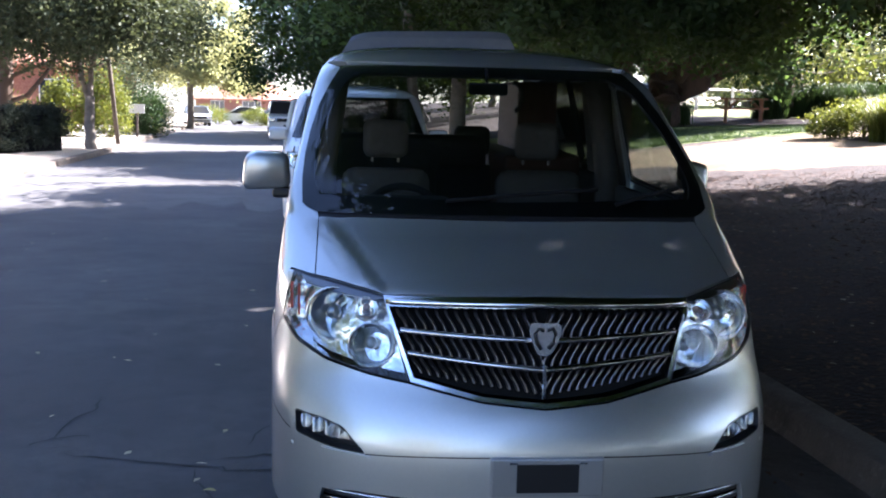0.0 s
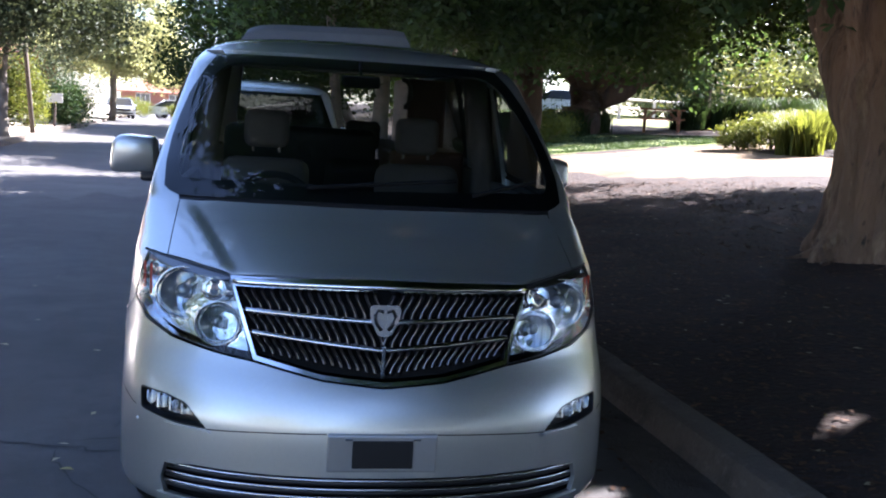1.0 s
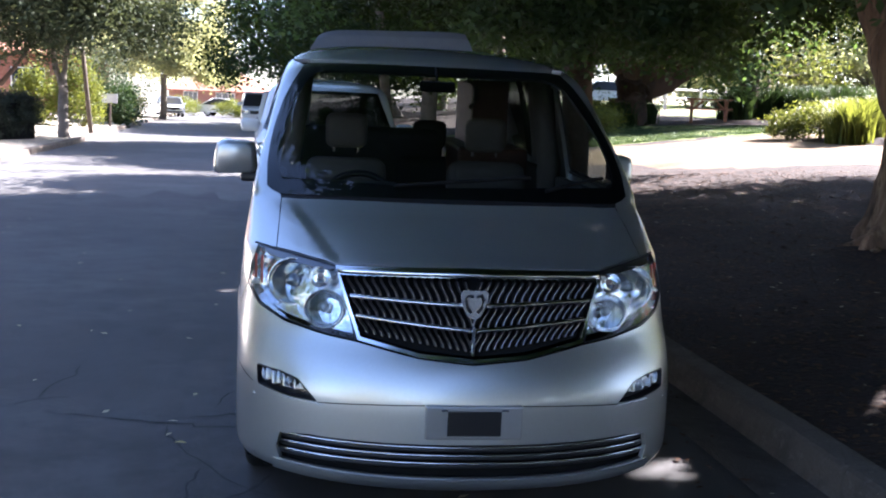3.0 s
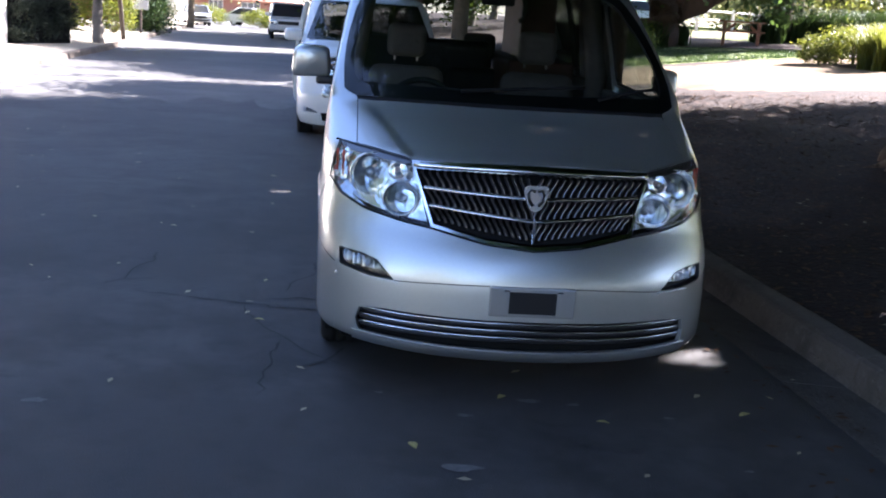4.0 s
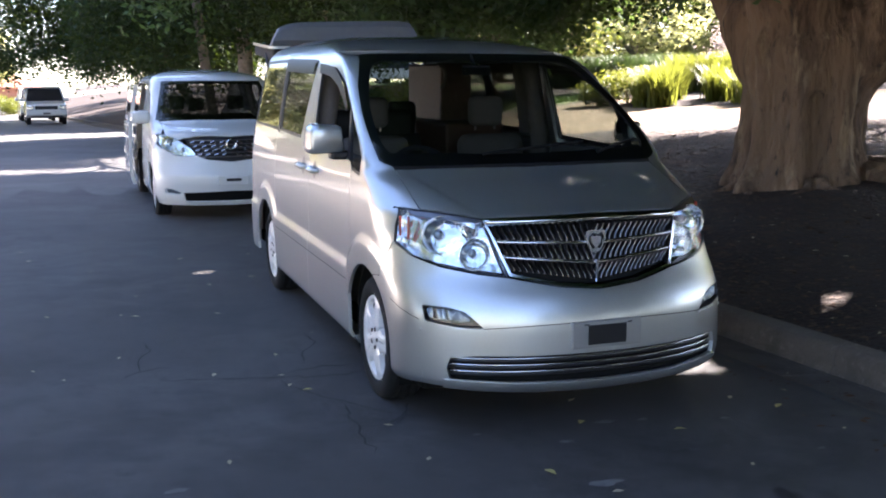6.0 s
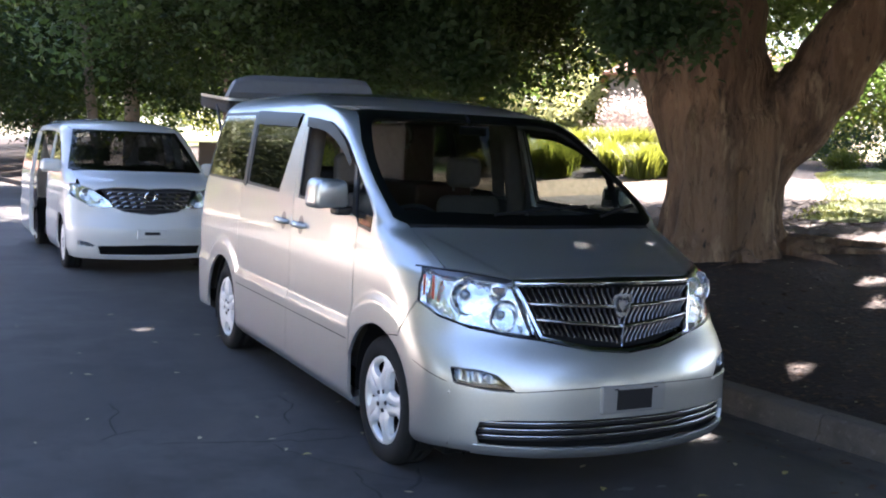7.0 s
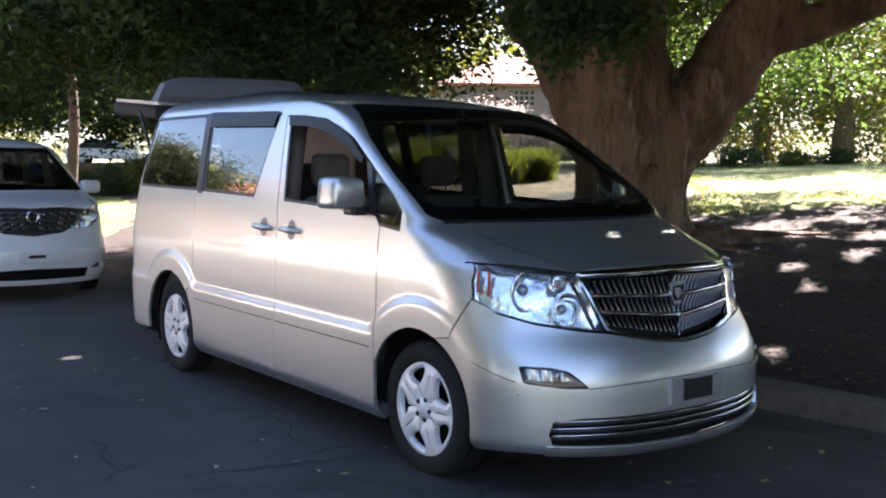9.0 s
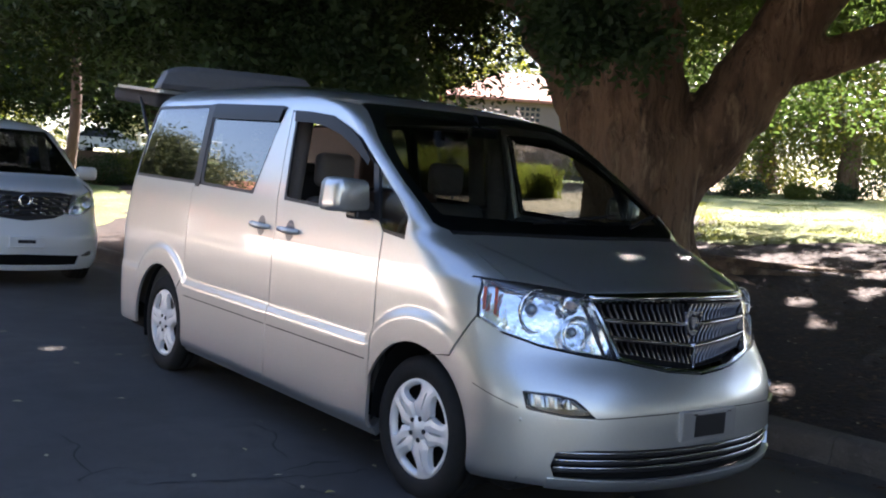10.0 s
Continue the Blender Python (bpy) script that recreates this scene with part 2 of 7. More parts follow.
def add_tube(bm, pts, radii, sides=10, caps=True):
    """A tube along points, with a radius at each."""
    pts = [Vector(p) for p in pts]
    rings, up = [], Vector((0.13, 0.21, 0.97))
    for i, p in enumerate(pts):
        d = (pts[min(i + 1, len(pts) - 1)] - pts[max(i - 1, 0)]).normalized()
        a = d.cross(up if abs(d.dot(up)) < 0.95 else Vector((1, 0, 0))).normalized()
        b = d.cross(a)
        r = radii[i] if hasattr(radii, "__len__") else radii
        rings.append([bm.verts.new(p + (a * math.cos(2 * math.pi * k / sides) + b * math.sin(2 * math.pi * k / sides)) * r) for k in range(sides)])
    for q, s in zip(rings, rings[1:]):
        for k in range(sides):
            bm.faces.new((q[k], q[(k + 1) % sides], s[(k + 1) % sides], s[k]))
    if caps:
        bm.faces.new(rings[0][::-1]), bm.faces.new(rings[-1])


def add_lathe(bm, profile, sides=40, axis="x"):
    """Turns (radius, offset) pairs about an axis."""
    rings = []
    for r, o in profile:
        ring = []
        for k in range(sides):
            a = 2 * math.pi * k / sides
            p = (o, r * math.cos(a), r * math.sin(a)) if axis == "x" else (r * math.cos(a), r * math.sin(a), o) if axis == "z" else (r * math.cos(a), o, r * math.sin(a))
            ring.append(bm.verts.new(p))
        rings.append(ring)
    for q, s in zip(rings, rings[1:]):
        for k in range(sides):
            bm.faces.new((q[k], q[(k + 1) % sides], s[(k + 1) % sides], s[k]))
    return rings


def in_poly(pts, poly):
    x, y = pts[:, 0], pts[:, 1]
    inside = np.zeros(len(pts), bool)
    j = len(poly) - 1
    for i in range(len(poly)):
        (xi, yi), (xj, yj) = poly[i], poly[j]
        if yi != yj:
            inside ^= ((yi > y) != (yj > y)) & (x < (xj - xi) * (y - yi) / (yj - yi) + xi)
        j = i
    return inside


def densify(poly, res):
    out = []
    for a, b in zip(poly, poly[1:] + poly[:1]):
        n = max(1, int(math.ceil(math.dist(a, b) / res)))
        out += [(a[0] + (b[0] - a[0]) * k / n, a[1] + (b[1] - a[1]) * k / n) for k in range(n)]
    return out


def rounded(poly, r, seg=4):
    """The polygon with its corners cut round."""
    out, n = [], len(poly)
    for i in range(n):
        p, a, b = Vector(poly[i]), Vector(poly[i - 1]), Vector(poly[(i + 1) % n])
        da, db = min(r, (a - p).length * 0.45), min(r, (b - p).length * 0.45)
        s, e = p + (a - p).normalized() * da, p + (b - p).normalized() * db
        for k in range(seg + 1):
            t = k / seg
            q = s * (1 - t) ** 2 + p * 2 * t * (1 - t) + e * t * t
            out.append((q.x, q.y))
    return out


def chart_panel(name, poly, chart, material, parent=None, holes=(), res=0.03, thick=0.018, lift=0.0, label="", centre=(0, 2.4, 0.8)):
    """A panel of a curved body: a flat outline with holes, filled with triangles and laid onto the surface by chart(u, v) -> x, y, z."""
    from mathutils import geometry
    loops = [densify(list(poly), res)] + [densify(list(h), res) for h in holes]
    pts, edges = [], []
    for lp in loops:
        o = len(pts)
        pts += lp
        edges += [(o + k, o + (k + 1) % len(lp)) for k in range(len(lp))]
    edge_n = len(pts)
    a = np.array(loops[0])
    gx, gy = np.meshgrid(np.arange(a[:, 0].min(), a[:, 0].max(), res), np.arange(a[:, 1].min(), a[:, 1].max(), res))
    grid = np.stack([gx.ravel() + res * 0.31, gy.ravel() + res * 0.27], 1)
    ok = in_poly(grid, loops[0])
    for h in loops[1:]:
        ok &= ~in_poly(grid, h)
    grid = grid[ok]
    bd = np.array(pts)
    if len(grid):
        near = np.min(((grid[:, None, :] - bd[None]) ** 2).sum(2), 1) > (res * 0.45) ** 2
        pts = pts + [tuple(p) for p in grid[near]]
    vo, _, fo, _, _, _ = geometry.delaunay_2d_cdt([Vector(p) for p in pts], edges, [], 0, 1e-6)
    v2 = np.array([tuple(v) for v in vo])
    tri = np.array([f for f in fo if len(f) == 3])
    mid = v2[tri].mean(1)
    ok = in_poly(mid, loops[0])
    for h in loops[1:]:
        ok &= ~in_poly(mid, h)
    tri = tri[ok]
    p = np.stack(chart(v2[:, 0], v2[:, 1]), 1)
    e = 1e-3
    du = np.stack(chart(v2[:, 0] + e, v2[:, 1]), 1) - np.stack(chart(v2[:, 0] - e, v2[:, 1]), 1)
    dv = np.stack(chart(v2[:, 0], v2[:, 1] + e), 1) - np.stack(chart(v2[:, 0], v2[:, 1] - e), 1)
    nn = np.cross(du, dv)
    nn /= np.linalg.norm(nn, axis=1)[:, None] + 1e-12
    flip = np.sum(nn * (p - np.array(centre)), 1) < 0
    nn[flip] *= -1
    p = p + nn * lift
    g = np.cross(p[tri[:, 1]] - p[tri[:, 0]], p[tri[:, 2]] - p[tri[:, 0]])
    bad = np.sum(g * nn[tri].mean(1), 1) < 0
    tri[bad] = tri[bad][:, ::-1]
    verts, norms, faces = list(p), list(nn), [tuple(int(i) for i in t) for t in tri]
    if thick:
        count = {}
        for t in faces:
            for i, j in ((t[0], t[1]), (t[1], t[2]), (t[2], t[0])):
                count[(i, j)] = 1
        for (i, j) in list(count):
            if (j, i) not in count:
                o = len(verts)
                side = np.cross(p[j] - p[i], nn[i])
                side /= np.linalg.norm(side) + 1e-12
                verts += [p[i], p[j], p[j] - nn[j] * thick, p[i] - nn[i] * thick]
                norms += [side] * 4
                faces.append((o + 1, o, o + 3, o + 2))
    return raw(name, verts, faces, material, parent, label, normals=norms)

# minivans
def smooth_table(rows, sigma):
    """A smooth curve over height from (z, value) rows."""
    z, v = zip(*rows)
    zs = np.linspace(0.1, 2.0, 1901)
    a = np.interp(zs, z, v)
    k = np.exp(-0.5 * (np.arange(-120, 121) / (sigma * 1000)) ** 2)
    a = np.convolve(np.pad(a, 120, mode="edge"), k / k.sum(), mode="valid")
    return lambda q: np.interp(q, zs, a)


def step(a, lo, hi):
    t = np.clip((a - lo) / (hi - lo), 0, 1)
    return t * t * (3 - 2 * t)


class Body:
    """The skin of a minivan as horizontal sections: nose line, width, corner depth and squareness over the height."""

    def __init__(self, nose, width, depth, square, tail, wheels, bump=0.016, top=1.935):
        self.nose, self.width = smooth_table(nose, 0.014), smooth_table(width, 0.016)
        self.depth, self.square, self.tail = smooth_table(depth, 0.025), smooth_table(square, 0.03), smooth_table(tail, 0.03)
        self.wheels, self.bump, self.top_z = wheels, bump, top

    def half(self, y, z):
        n, d = self.square(z), self.depth(z)
        a = np.clip((y - self.nose(z)) / d, 0, 1)
        f = np.power(np.clip(1 - np.power(1 - a, n), 0, 1), 1 / n)
        r = np.clip((self.tail(z) - y) / 0.4, 0, 1)
        g = np.power(np.clip(1 - np.power(1 - r, 3.2), 0, 1), 1 / 3.2)
        return self.width(z) * f * g

    def relief(self, y, z):
        inside = 0.665 - z
        for wy, wz in self.wheels:
            inside = np.maximum(inside, 0.545 - np.hypot(y - wy, z - wz))
        return self.bump * step(inside, 0.0, 0.06) * step(y, 0.5, 0.85) * (1 - step(y, 4.45, 4.65))

    def front(self, x, z):
        x, z = np.broadcast_arrays(np.asarray(x, float), np.asarray(z, float))
        n = self.square(z)
        a = np.clip(np.abs(x) / self.width(z), 0, 0.9995)
        return x, self.nose(z) + self.depth(z) * (1 - np.power(1 - np.power(a, n), 1 / n)), z

    def side(self, s):
        def chart(y, z):
            y, z = np.broadcast_arrays(np.asarray(y, float), np.asarray(z, float))
            return s * (self.half(y, z) + self.relief(y, z)), y, z
        return chart

    def top(self, x, y):
        x, y = np.broadcast_arrays(np.asarray(x, float), np.asarray(y, float))
        lo, hi = np.full(x.shape, 0.86), np.full(x.shape, self.top_z)
        for _ in range(34):
            m = (lo + hi) / 2
            ok = self.half(y, m) > np.abs(x)
            lo, hi = np.where(ok, m, lo), np.where(ok, hi, m)
        return x, y, lo

    def y_at(self, x, z):
        return float(self.front(x, z)[1])

    def section(self, z, n=60):
        """The outline of the body at one height, from the front round."""
        ys = np.concatenate([self.nose(z) + self.depth(z) * (1 - np.cos(np.linspace(0.05, math.pi / 2, n // 2))), np.linspace(self.nose(z) + self.depth(z), self.tail(z) - 0.4, n // 4)[1:],
                             self.tail(z) - 0.4 * (1 - np.sin(np.linspace(0, math.pi / 2 - 0.05, n // 4)))[1:]])
        h = self.half(ys, z)
        return [(float(a), float(b)) for a, b in zip(h, ys)] + [(-float(a), float(b)) for a, b in zip(h[::-1], ys[::-1])]


def arch(wy, wz, r, a0, a1, n=14):
    return [(wy + r * math.cos(radians(a0 + (a1 - a0) * k / n)), wz + r * math.sin(radians(a0 + (a1 - a0) * k / n))) for k in range(n + 1)]


def flip(poly):
    return [(-a, b) for a, b in poly]


def wheel(parent, x, y, s, radius=0.32, rim=0.222, turn=0.0, name="wheel"):
    """A wheel with tyre, silver five-spoke cover and hub bolts; s: the side it faces."""
    w = new(name)
    bm = bmesh.new()
    rr, hw = radius, 0.10
    add_lathe(bm, [(rim - 0.01, -hw), (rr - 0.055, -hw), (rr - 0.015, -hw + 0.012), (rr, -hw + 0.035), (rr, -0.03), (rr - 0.006, -0.027), (rr - 0.006, -0.022), (rr, -0.019), (rr, 0.019), (rr - 0.006, 0.022),
                   (rr - 0.006, 0.027), (rr, 0.03), (rr, hw - 0.035), (rr - 0.015, hw - 0.012), (rr - 0.04, hw - 0.002), (rim + 0.012, hw), (rim, hw - 0.012), (rim - 0.006, hw - 0.04)], 48)
    tyre = part("tyre", bm, RUBBER, w, "black rubber tyre", True)
    bm = bmesh.new()
    add_lathe(bm, [(0.001, 0.01), (rim - 0.01, 0.01), (rim - 0.004, 0.085)], 40)
    part("rim_back", bm, UNDERBODY, w, "dark recess behind the spokes", True)
    bm = bmesh.new()
    add_lathe(bm, [(rim - 0.03, 0.06), (rim - 0.026, 0.082), (rim - 0.004, 0.09), (rim, 0.075)], 44)
    add_lathe(bm, [(0.001, 0.098), (0.03, 0.097), (0.034, 0.093), (0.055, 0.091), (0.065, 0.075)], 24)
    part("wheel_cover", bm, ALLOY, w, "silver wheel cover", True)
    bm = bmesh.new()
    for half in (-1, 1):
        prof = [(0.05, 0.0, 0.0362, 0.090), (0.085, 0.0, 0.0615, 0.094), (0.098, 0.003, 0.066, 0.096), (0.112, 0.0042, 0.058, 0.096), (0.14, 0.0045, 0.049, 0.095), (0.168, 0.004, 0.046, 0.093), (0.18, 0.0, 0.05, 0.091), (rim - 0.025, 0.0, 0.068, 0.088), (rim - 0.012, 0.0, 0.09, 0.084)]
        vs = []
        for r, w0, w1, d in prof:
            vs.append([bm.verts.new(q) for q in ((d - 0.02, half * w0, r), (d, half * w0, r), (d + 0.003, half * (w0 + w1) / 2, r), (d - 0.003, half * (w1 - 0.004), r), (d - 0.03, half * w1, r))])
        for q, t in zip(vs, vs[1:]):
            for i in range(4):
                f = (q[i], q[i + 1], t[i + 1], t[i])
                bm.faces.new(f if half < 0 else f[::-1])
    bmesh.ops.recalc_face_normals(bm, faces=bm.faces)
    spoke = part("spoke", bm, ALLOY, w, "broad slotted spoke")
    spoke.matrix_local = Matrix.Rotation(turn, 4, "X")
    for k in range(1, 5):
        ob = new("spoke", spoke.data)
        ob.parent = w
        ob["label"] = "broad slotted spoke"
        ob.matrix_local = Matrix.Rotation(2 * math.pi * k / 5 + turn, 4, "X")
    for k in range(5):
        bm = bmesh.new()
        a = 2 * math.pi * k / 5 + turn + math.pi / 5
        bmesh.ops.create_cone(bm, cap_ends=True, segments=8, radius1=0.014, radius2=0.011, depth=0.012,
                              matrix=Matrix.Translation((0.091, math.sin(a) * 0.05, math.cos(a) * 0.05)) @ Matrix.Rotation(math.pi / 2, 4, "Y"))
        part("wheel_nut", bm, BLACK_TRIM, w)
    w.parent = parent
    w.matrix_local = pose(x, y, radius - 0.012, 0, 0, 0 if s > 0 else 180)
    return w


def lens_bulb(parent, name, body, x, z, r, material, depth=0.03, inner=None):
    """A round lamp bowl set into the front of the body, facing ahead."""
    _, y, _ = (float(a) for a in body.front(x, z))
    bm = bmesh.new()
    add_lathe(bm, [(r, 0.0), (r * 0.97, 0.012), (r * 0.8, 0.035), (r * 0.45, 0.055), (0.001, 0.062)], 28, "y")
    ob = part(name, bm, material, parent, "", True)
    ob.location = (x, y + depth, z)
    bm = bmesh.new()
    add_lathe(bm, [(r * 1.06, 0.0), (r * 1.04, -0.006), (r * 0.98, -0.002), (r * 0.97, 0.012)], 28, "y")
    ring = part("bezel", bm, LAMP_SHELL, ob, "chrome ring", True)
    if inner:
        bm = bmesh.new()
        bmesh.ops.create_uvsphere(bm, u_segments=14, v_segments=8, radius=r * 0.32, matrix=Matrix.Translation((0, 0.03, 0)))
        part("bulb", bm, inner, ob, "", True)
    return ob


def trim_below(bm, z):
    """Leaves off what hangs lower than z."""
    bmesh.ops.delete(bm, geom=[f for f in bm.faces if f.calc_center_median().z < z], context="FACES")


def seat(parent, x, y, z, material, width=0.52, name="seat", tall=0.62):
    bm = bmesh.new()
    add_box(bm, (x - width / 2, y - 0.28, z - 0.12), (x + width / 2, y + 0.26, z + 0.1), 0.06, None, 3)
    s = part(name, bm, material, parent, "cloth-covered van seat", True)
    bm = bmesh.new()
    add_box(bm, (x - width / 2, y + 0.2, z), (x + width / 2, y + 0.36, z + tall), 0.07, Matrix.Translation((0, y, z)) @ Matrix.Rotation(radians(-14), 4, "X") @ Matrix.Translation((0, -y, -z)), 3)
    part("backrest", bm, material, s, "", True)
    bm = bmesh.new()
    hy = y + 0.28 + tall * 0.25
    add_box(bm, (x - 0.12, hy, z + tall - 0.035), (x + 0.12, hy + 0.11, z + tall + 0.165), 0.045, None, 3)
    part("headrest", bm, material, s, "", True)
    bm = bmesh.new()
    for d in (-0.07, 0.07):
        add_tube(bm, [(x + d, hy + 0.06, z + tall - 0.06), (x + d, hy + 0.06, z + tall + 0.08)], 0.008, 6)
    part("headrest_post", bm, DARK_CHROME, s)
    return s


def silver_van():
    wheels = [(0.885, 0.31), (3.785, 0.31)]
    B = Body(
        nose=[(0.1, 0.12), (0.19, 0.07), (0.215, 0.004), (0.24, -0.01), (0.29, -0.012), (0.36, -0.011), (0.44, -0.008), (0.50, -0.005), (0.54, -0.001), (0.58, 0.008), (0.62, 0.024), (0.66, 0.045), (0.70, 0.07), (0.74, 0.094), (0.80, 0.116), (0.90, 0.14), (0.965, 0.165),
              (0.995, 0.19), (1.01, 0.22), (1.05, 0.36), (1.10, 0.55), (1.15, 0.76), (1.175, 0.845), (1.20, 0.875), (1.30, 1.005), (1.425, 1.20), (1.55, 1.40), (1.68, 1.605), (1.755, 1.745), (1.80, 1.90), (1.84, 2.09),
              (1.88, 2.4), (1.91, 2.75), (1.93, 3.2), (1.94, 3.5)],
        width=[(0.1, 0.8), (0.2, 0.845), (0.25, 0.886), (0.35, 0.889), (0.6, 0.891), (0.75, 0.893), (0.9, 0.893), (1.0, 0.888), (1.1, 0.88), (1.2, 0.868), (1.25, 0.86), (1.4, 0.834), (1.55, 0.806), (1.7, 0.775), (1.76, 0.757),
               (1.8, 0.735), (1.84, 0.695), (1.87, 0.64), (1.9, 0.54), (1.92, 0.43), (1.93, 0.32), (1.94, 0.15)],
        depth=[(0.1, 0.5), (0.2, 0.55), (0.55, 0.56), (0.66, 0.58), (0.8, 0.62), (0.97, 0.68), (1.02, 0.66), (1.08, 0.5), (1.14, 0.32), (1.2, 0.18), (1.3, 0.14), (1.7, 0.14), (1.76, 0.22), (1.8, 0.34), (1.88, 0.55), (1.94, 0.5)],
        square=[(0.1, 2.2), (1.0, 2.2), (1.08, 2.4), (1.14, 2.8), (1.2, 3.4), (1.76, 3.4), (1.85, 2.6), (1.94, 2.2)],
        tail=[(0.1, 4.70), (0.3, 4.76), (0.5, 4.79), (0.9, 4.77), (1.2, 4.73), (1.5, 4.66), (1.75, 4.58), (1.82, 4.55), (1.87, 4.48), (1.91, 4.3), (1.93, 4.0), (1.94, 3.8)],
        wheels=wheels)
    van = empty("minivan", Matrix(), "silver metallic minivan parked at the kerb, its tailgate raised", "minivan", "parked minivans")
    gap = 0.004

    # front
    low_top = [(0.70, 0.375), (0.60, 0.388), (0.3, 0.388), (0.0, 0.388), (-0.3, 0.388), (-0.60, 0.388), (-0.70, 0.375)]
    lower = low_top + [(-0.715, 0.32), (-0.70, 0.272), (-0.35, 0.262), (0, 0.258), (0.35, 0.262), (0.70, 0.272), (0.715, 0.32)]
    fog = rounded([(-0.795, 0.604), (-0.70, 0.602), (-0.635, 0.586), (-0.562, 0.512), (-0.66, 0.514), (-0.79, 0.533)], 0.012, 3)
    XB = 0.80
    beneath = [(0.0, 0.668), (0.20, 0.685), (0.425, 0.728), (0.55, 0.742), (0.70, 0.768), (XB, 0.806)]
    bumper = flip(beneath[1:])[::-1] + beneath + [(XB, 0.235), (0.4, 0.222), (0, 0.216), (-0.4, 0.222), (-XB, 0.235)]
    skin = chart_panel("front_bumper", bumper, B.front, SILVER, van, [lower, fog, flip(fog)], 0.022, label="silver bumper with a shelf line")
    for s in (-1, 1):
        zs = np.linspace(0.235, 0.806, 18)
        edge = [(B.y_at(XB, z), float(z)) for z in zs]
        back = [(B.y_at(0.83, 0.838), 0.838), (B.y_at(0.849, 0.86) + 0.004, 0.859), (0.56, 0.835), (0.645, 0.68)] + arch(0.885, 0.31, 0.385, 112, 192, 10) + [(0.50, 0.215)]
        chart_panel("bumper_corner", edge + back, B.side(s), SILVER, skin, (), 0.022)
        # thin black strip paints the shade along the bumper's shelf crease
        y8 = B.y_at(XB, 0.58)
        chart_panel("shelf_shade", [(y8, 0.534), (0.5, 0.597), (0.5, 0.6), (y8, 0.538)], B.side(s), BLACK_TRIM, skin, (), 0.03, 0.0, 0.0012)
    chart_panel("lower_grille_back", [(-0.73, 0.4), (0.73, 0.4), (0.73, 0.25), (-0.73, 0.25)], lambda x, z: (lambda q: (q[0], q[1] + 0.05, q[2]))(B.front(x, z)), UNDERBODY, skin, (), 0.05, 0)
    for i, z in enumerate((0.372, 0.342, 0.312)):
        bm = bmesh.new()
        xs = np.linspace(-0.695, 0.695, 40)
        add_tube(bm, [(x, float(B.front(x, z)[1]) + 0.018, z) for x in xs], 0.0055, 6)
        part("lower_grille_bar", bm, SMOKED_CHROME, skin, "thin chrome bar", True)
        bm = bmesh.new()
        add_tube(bm, [(x, float(B.front(x, z - 0.014)[1]) + 0.03, z - 0.014) for x in xs], 0.009, 5)
        part("lower_grille_slat", bm, BLACK_TRIM, skin, "", True)
    lip = [(-0.72, 0.271), (-0.35, 0.261), (0, 0.257), (0.35, 0.261), (0.72, 0.271), (0.72, 0.232), (0.4, 0.219), (0, 0.213), (-0.4, 0.219), (-0.72, 0.232)]
    chart_panel("chin_lip", lip, B.front, SILVER, skin, (), 0.03, 0.03, 0.008, "paler chin strip under the lower grille")
    for s in (-1, 1):
        f = fog if s < 0 else flip(fog)
        fo = chart_panel("fog_lamp", f, lambda x, z: (lambda q: (q[0], q[1] + 0.05, q[2]))(B.front(x, z)), SMOKED, van, (), 0.03, 0.0, label="slim clear fog lamp in a dark recess")
        chart_panel("lens", f, B.front, CLEAR, fo, (), 0.03, 0.0, -0.006)
        chart_panel("fog_surround", f, B.front, BLACK_TRIM, fo, [[(0.975 * (a - s * 0.69) + s * 0.69, 0.9 * (b - 0.56) + 0.56) for a, b in f]], 0.02, 0.05, 0.001)
        chart_panel("fog_reflector", rounded([(s * 0.775, 0.592), (s * 0.655, 0.582), (s * 0.605, 0.54), (s * 0.77, 0.545)], 0.015), lambda x, z: (lambda q: (q[0], q[1] + 0.028 + 0.012 * np.cos(q[0] * 150), q[2]))(B.front(x, z)), FOG_CHROME, fo, (), 0.008, 0.0, label="ribbed reflector")
        lens_bulb(fo, "fog_bulb", B, s * 0.665, 0.565, 0.02, CHROME, 0.012, CHROME)
        ledge = [(s * 0.70, 0.512), (s * 0.562, 0.510), (s * 0.548, 0.502), (s * 0.60, 0.498), (s * 0.70, 0.502)]
        chart_panel("fog_ledge", ledge, B.front, SILVER, fo, (), 0.02, 0.012, 0.01, "bright ledge under the fog lamp")
    for s in (-1, 1):
        chart_panel("shelf_shade", [(s * 0.18, 0.529), (s * 0.38, 0.522), (s * 0.565, 0.510), (s * 0.565, 0.514), (s * 0.38, 0.526), (s * 0.18, 0.533)], B.front, BLACK_TRIM, skin, (), 0.04, 0.0, 0.001)
    bm = bmesh.new()
    add_box(bm, (-0.178, -0.016, 0.41), (0.178, 0.03, 0.535), 0.006)
    pl = part("plate_holder", bm, PLATE_FRAME, van, "silver number-plate holder")
    bm = bmesh.new()
    add_box(bm, (-0.098, -0.02, 0.425), (0.098, -0.014, 0.517), 0.002)
    part("plate_bar", bm, BARS, pl, "blacked-out number plate")
    for x in (-0.11, 0.11):
        bm = bmesh.new()
        add_box(bm, (x - 0.012, -0.025, 0.52), (x + 0.012, -0.02, 0.526))
        part("plate_screw", bm, CHROME, pl)
    # parking sensor eyes
    for x in (-0.80, 0.80):
        y = B.y_at(x, 0.49)
        bm = bmesh.new()
        bmesh.ops.create_uvsphere(bm, u_segments=10, v_segments=6, radius=0.009, matrix=Matrix.Translation((x, y + 0.0065, 0.49)))
        part("sensor", bm, SILVER, skin, "", True)

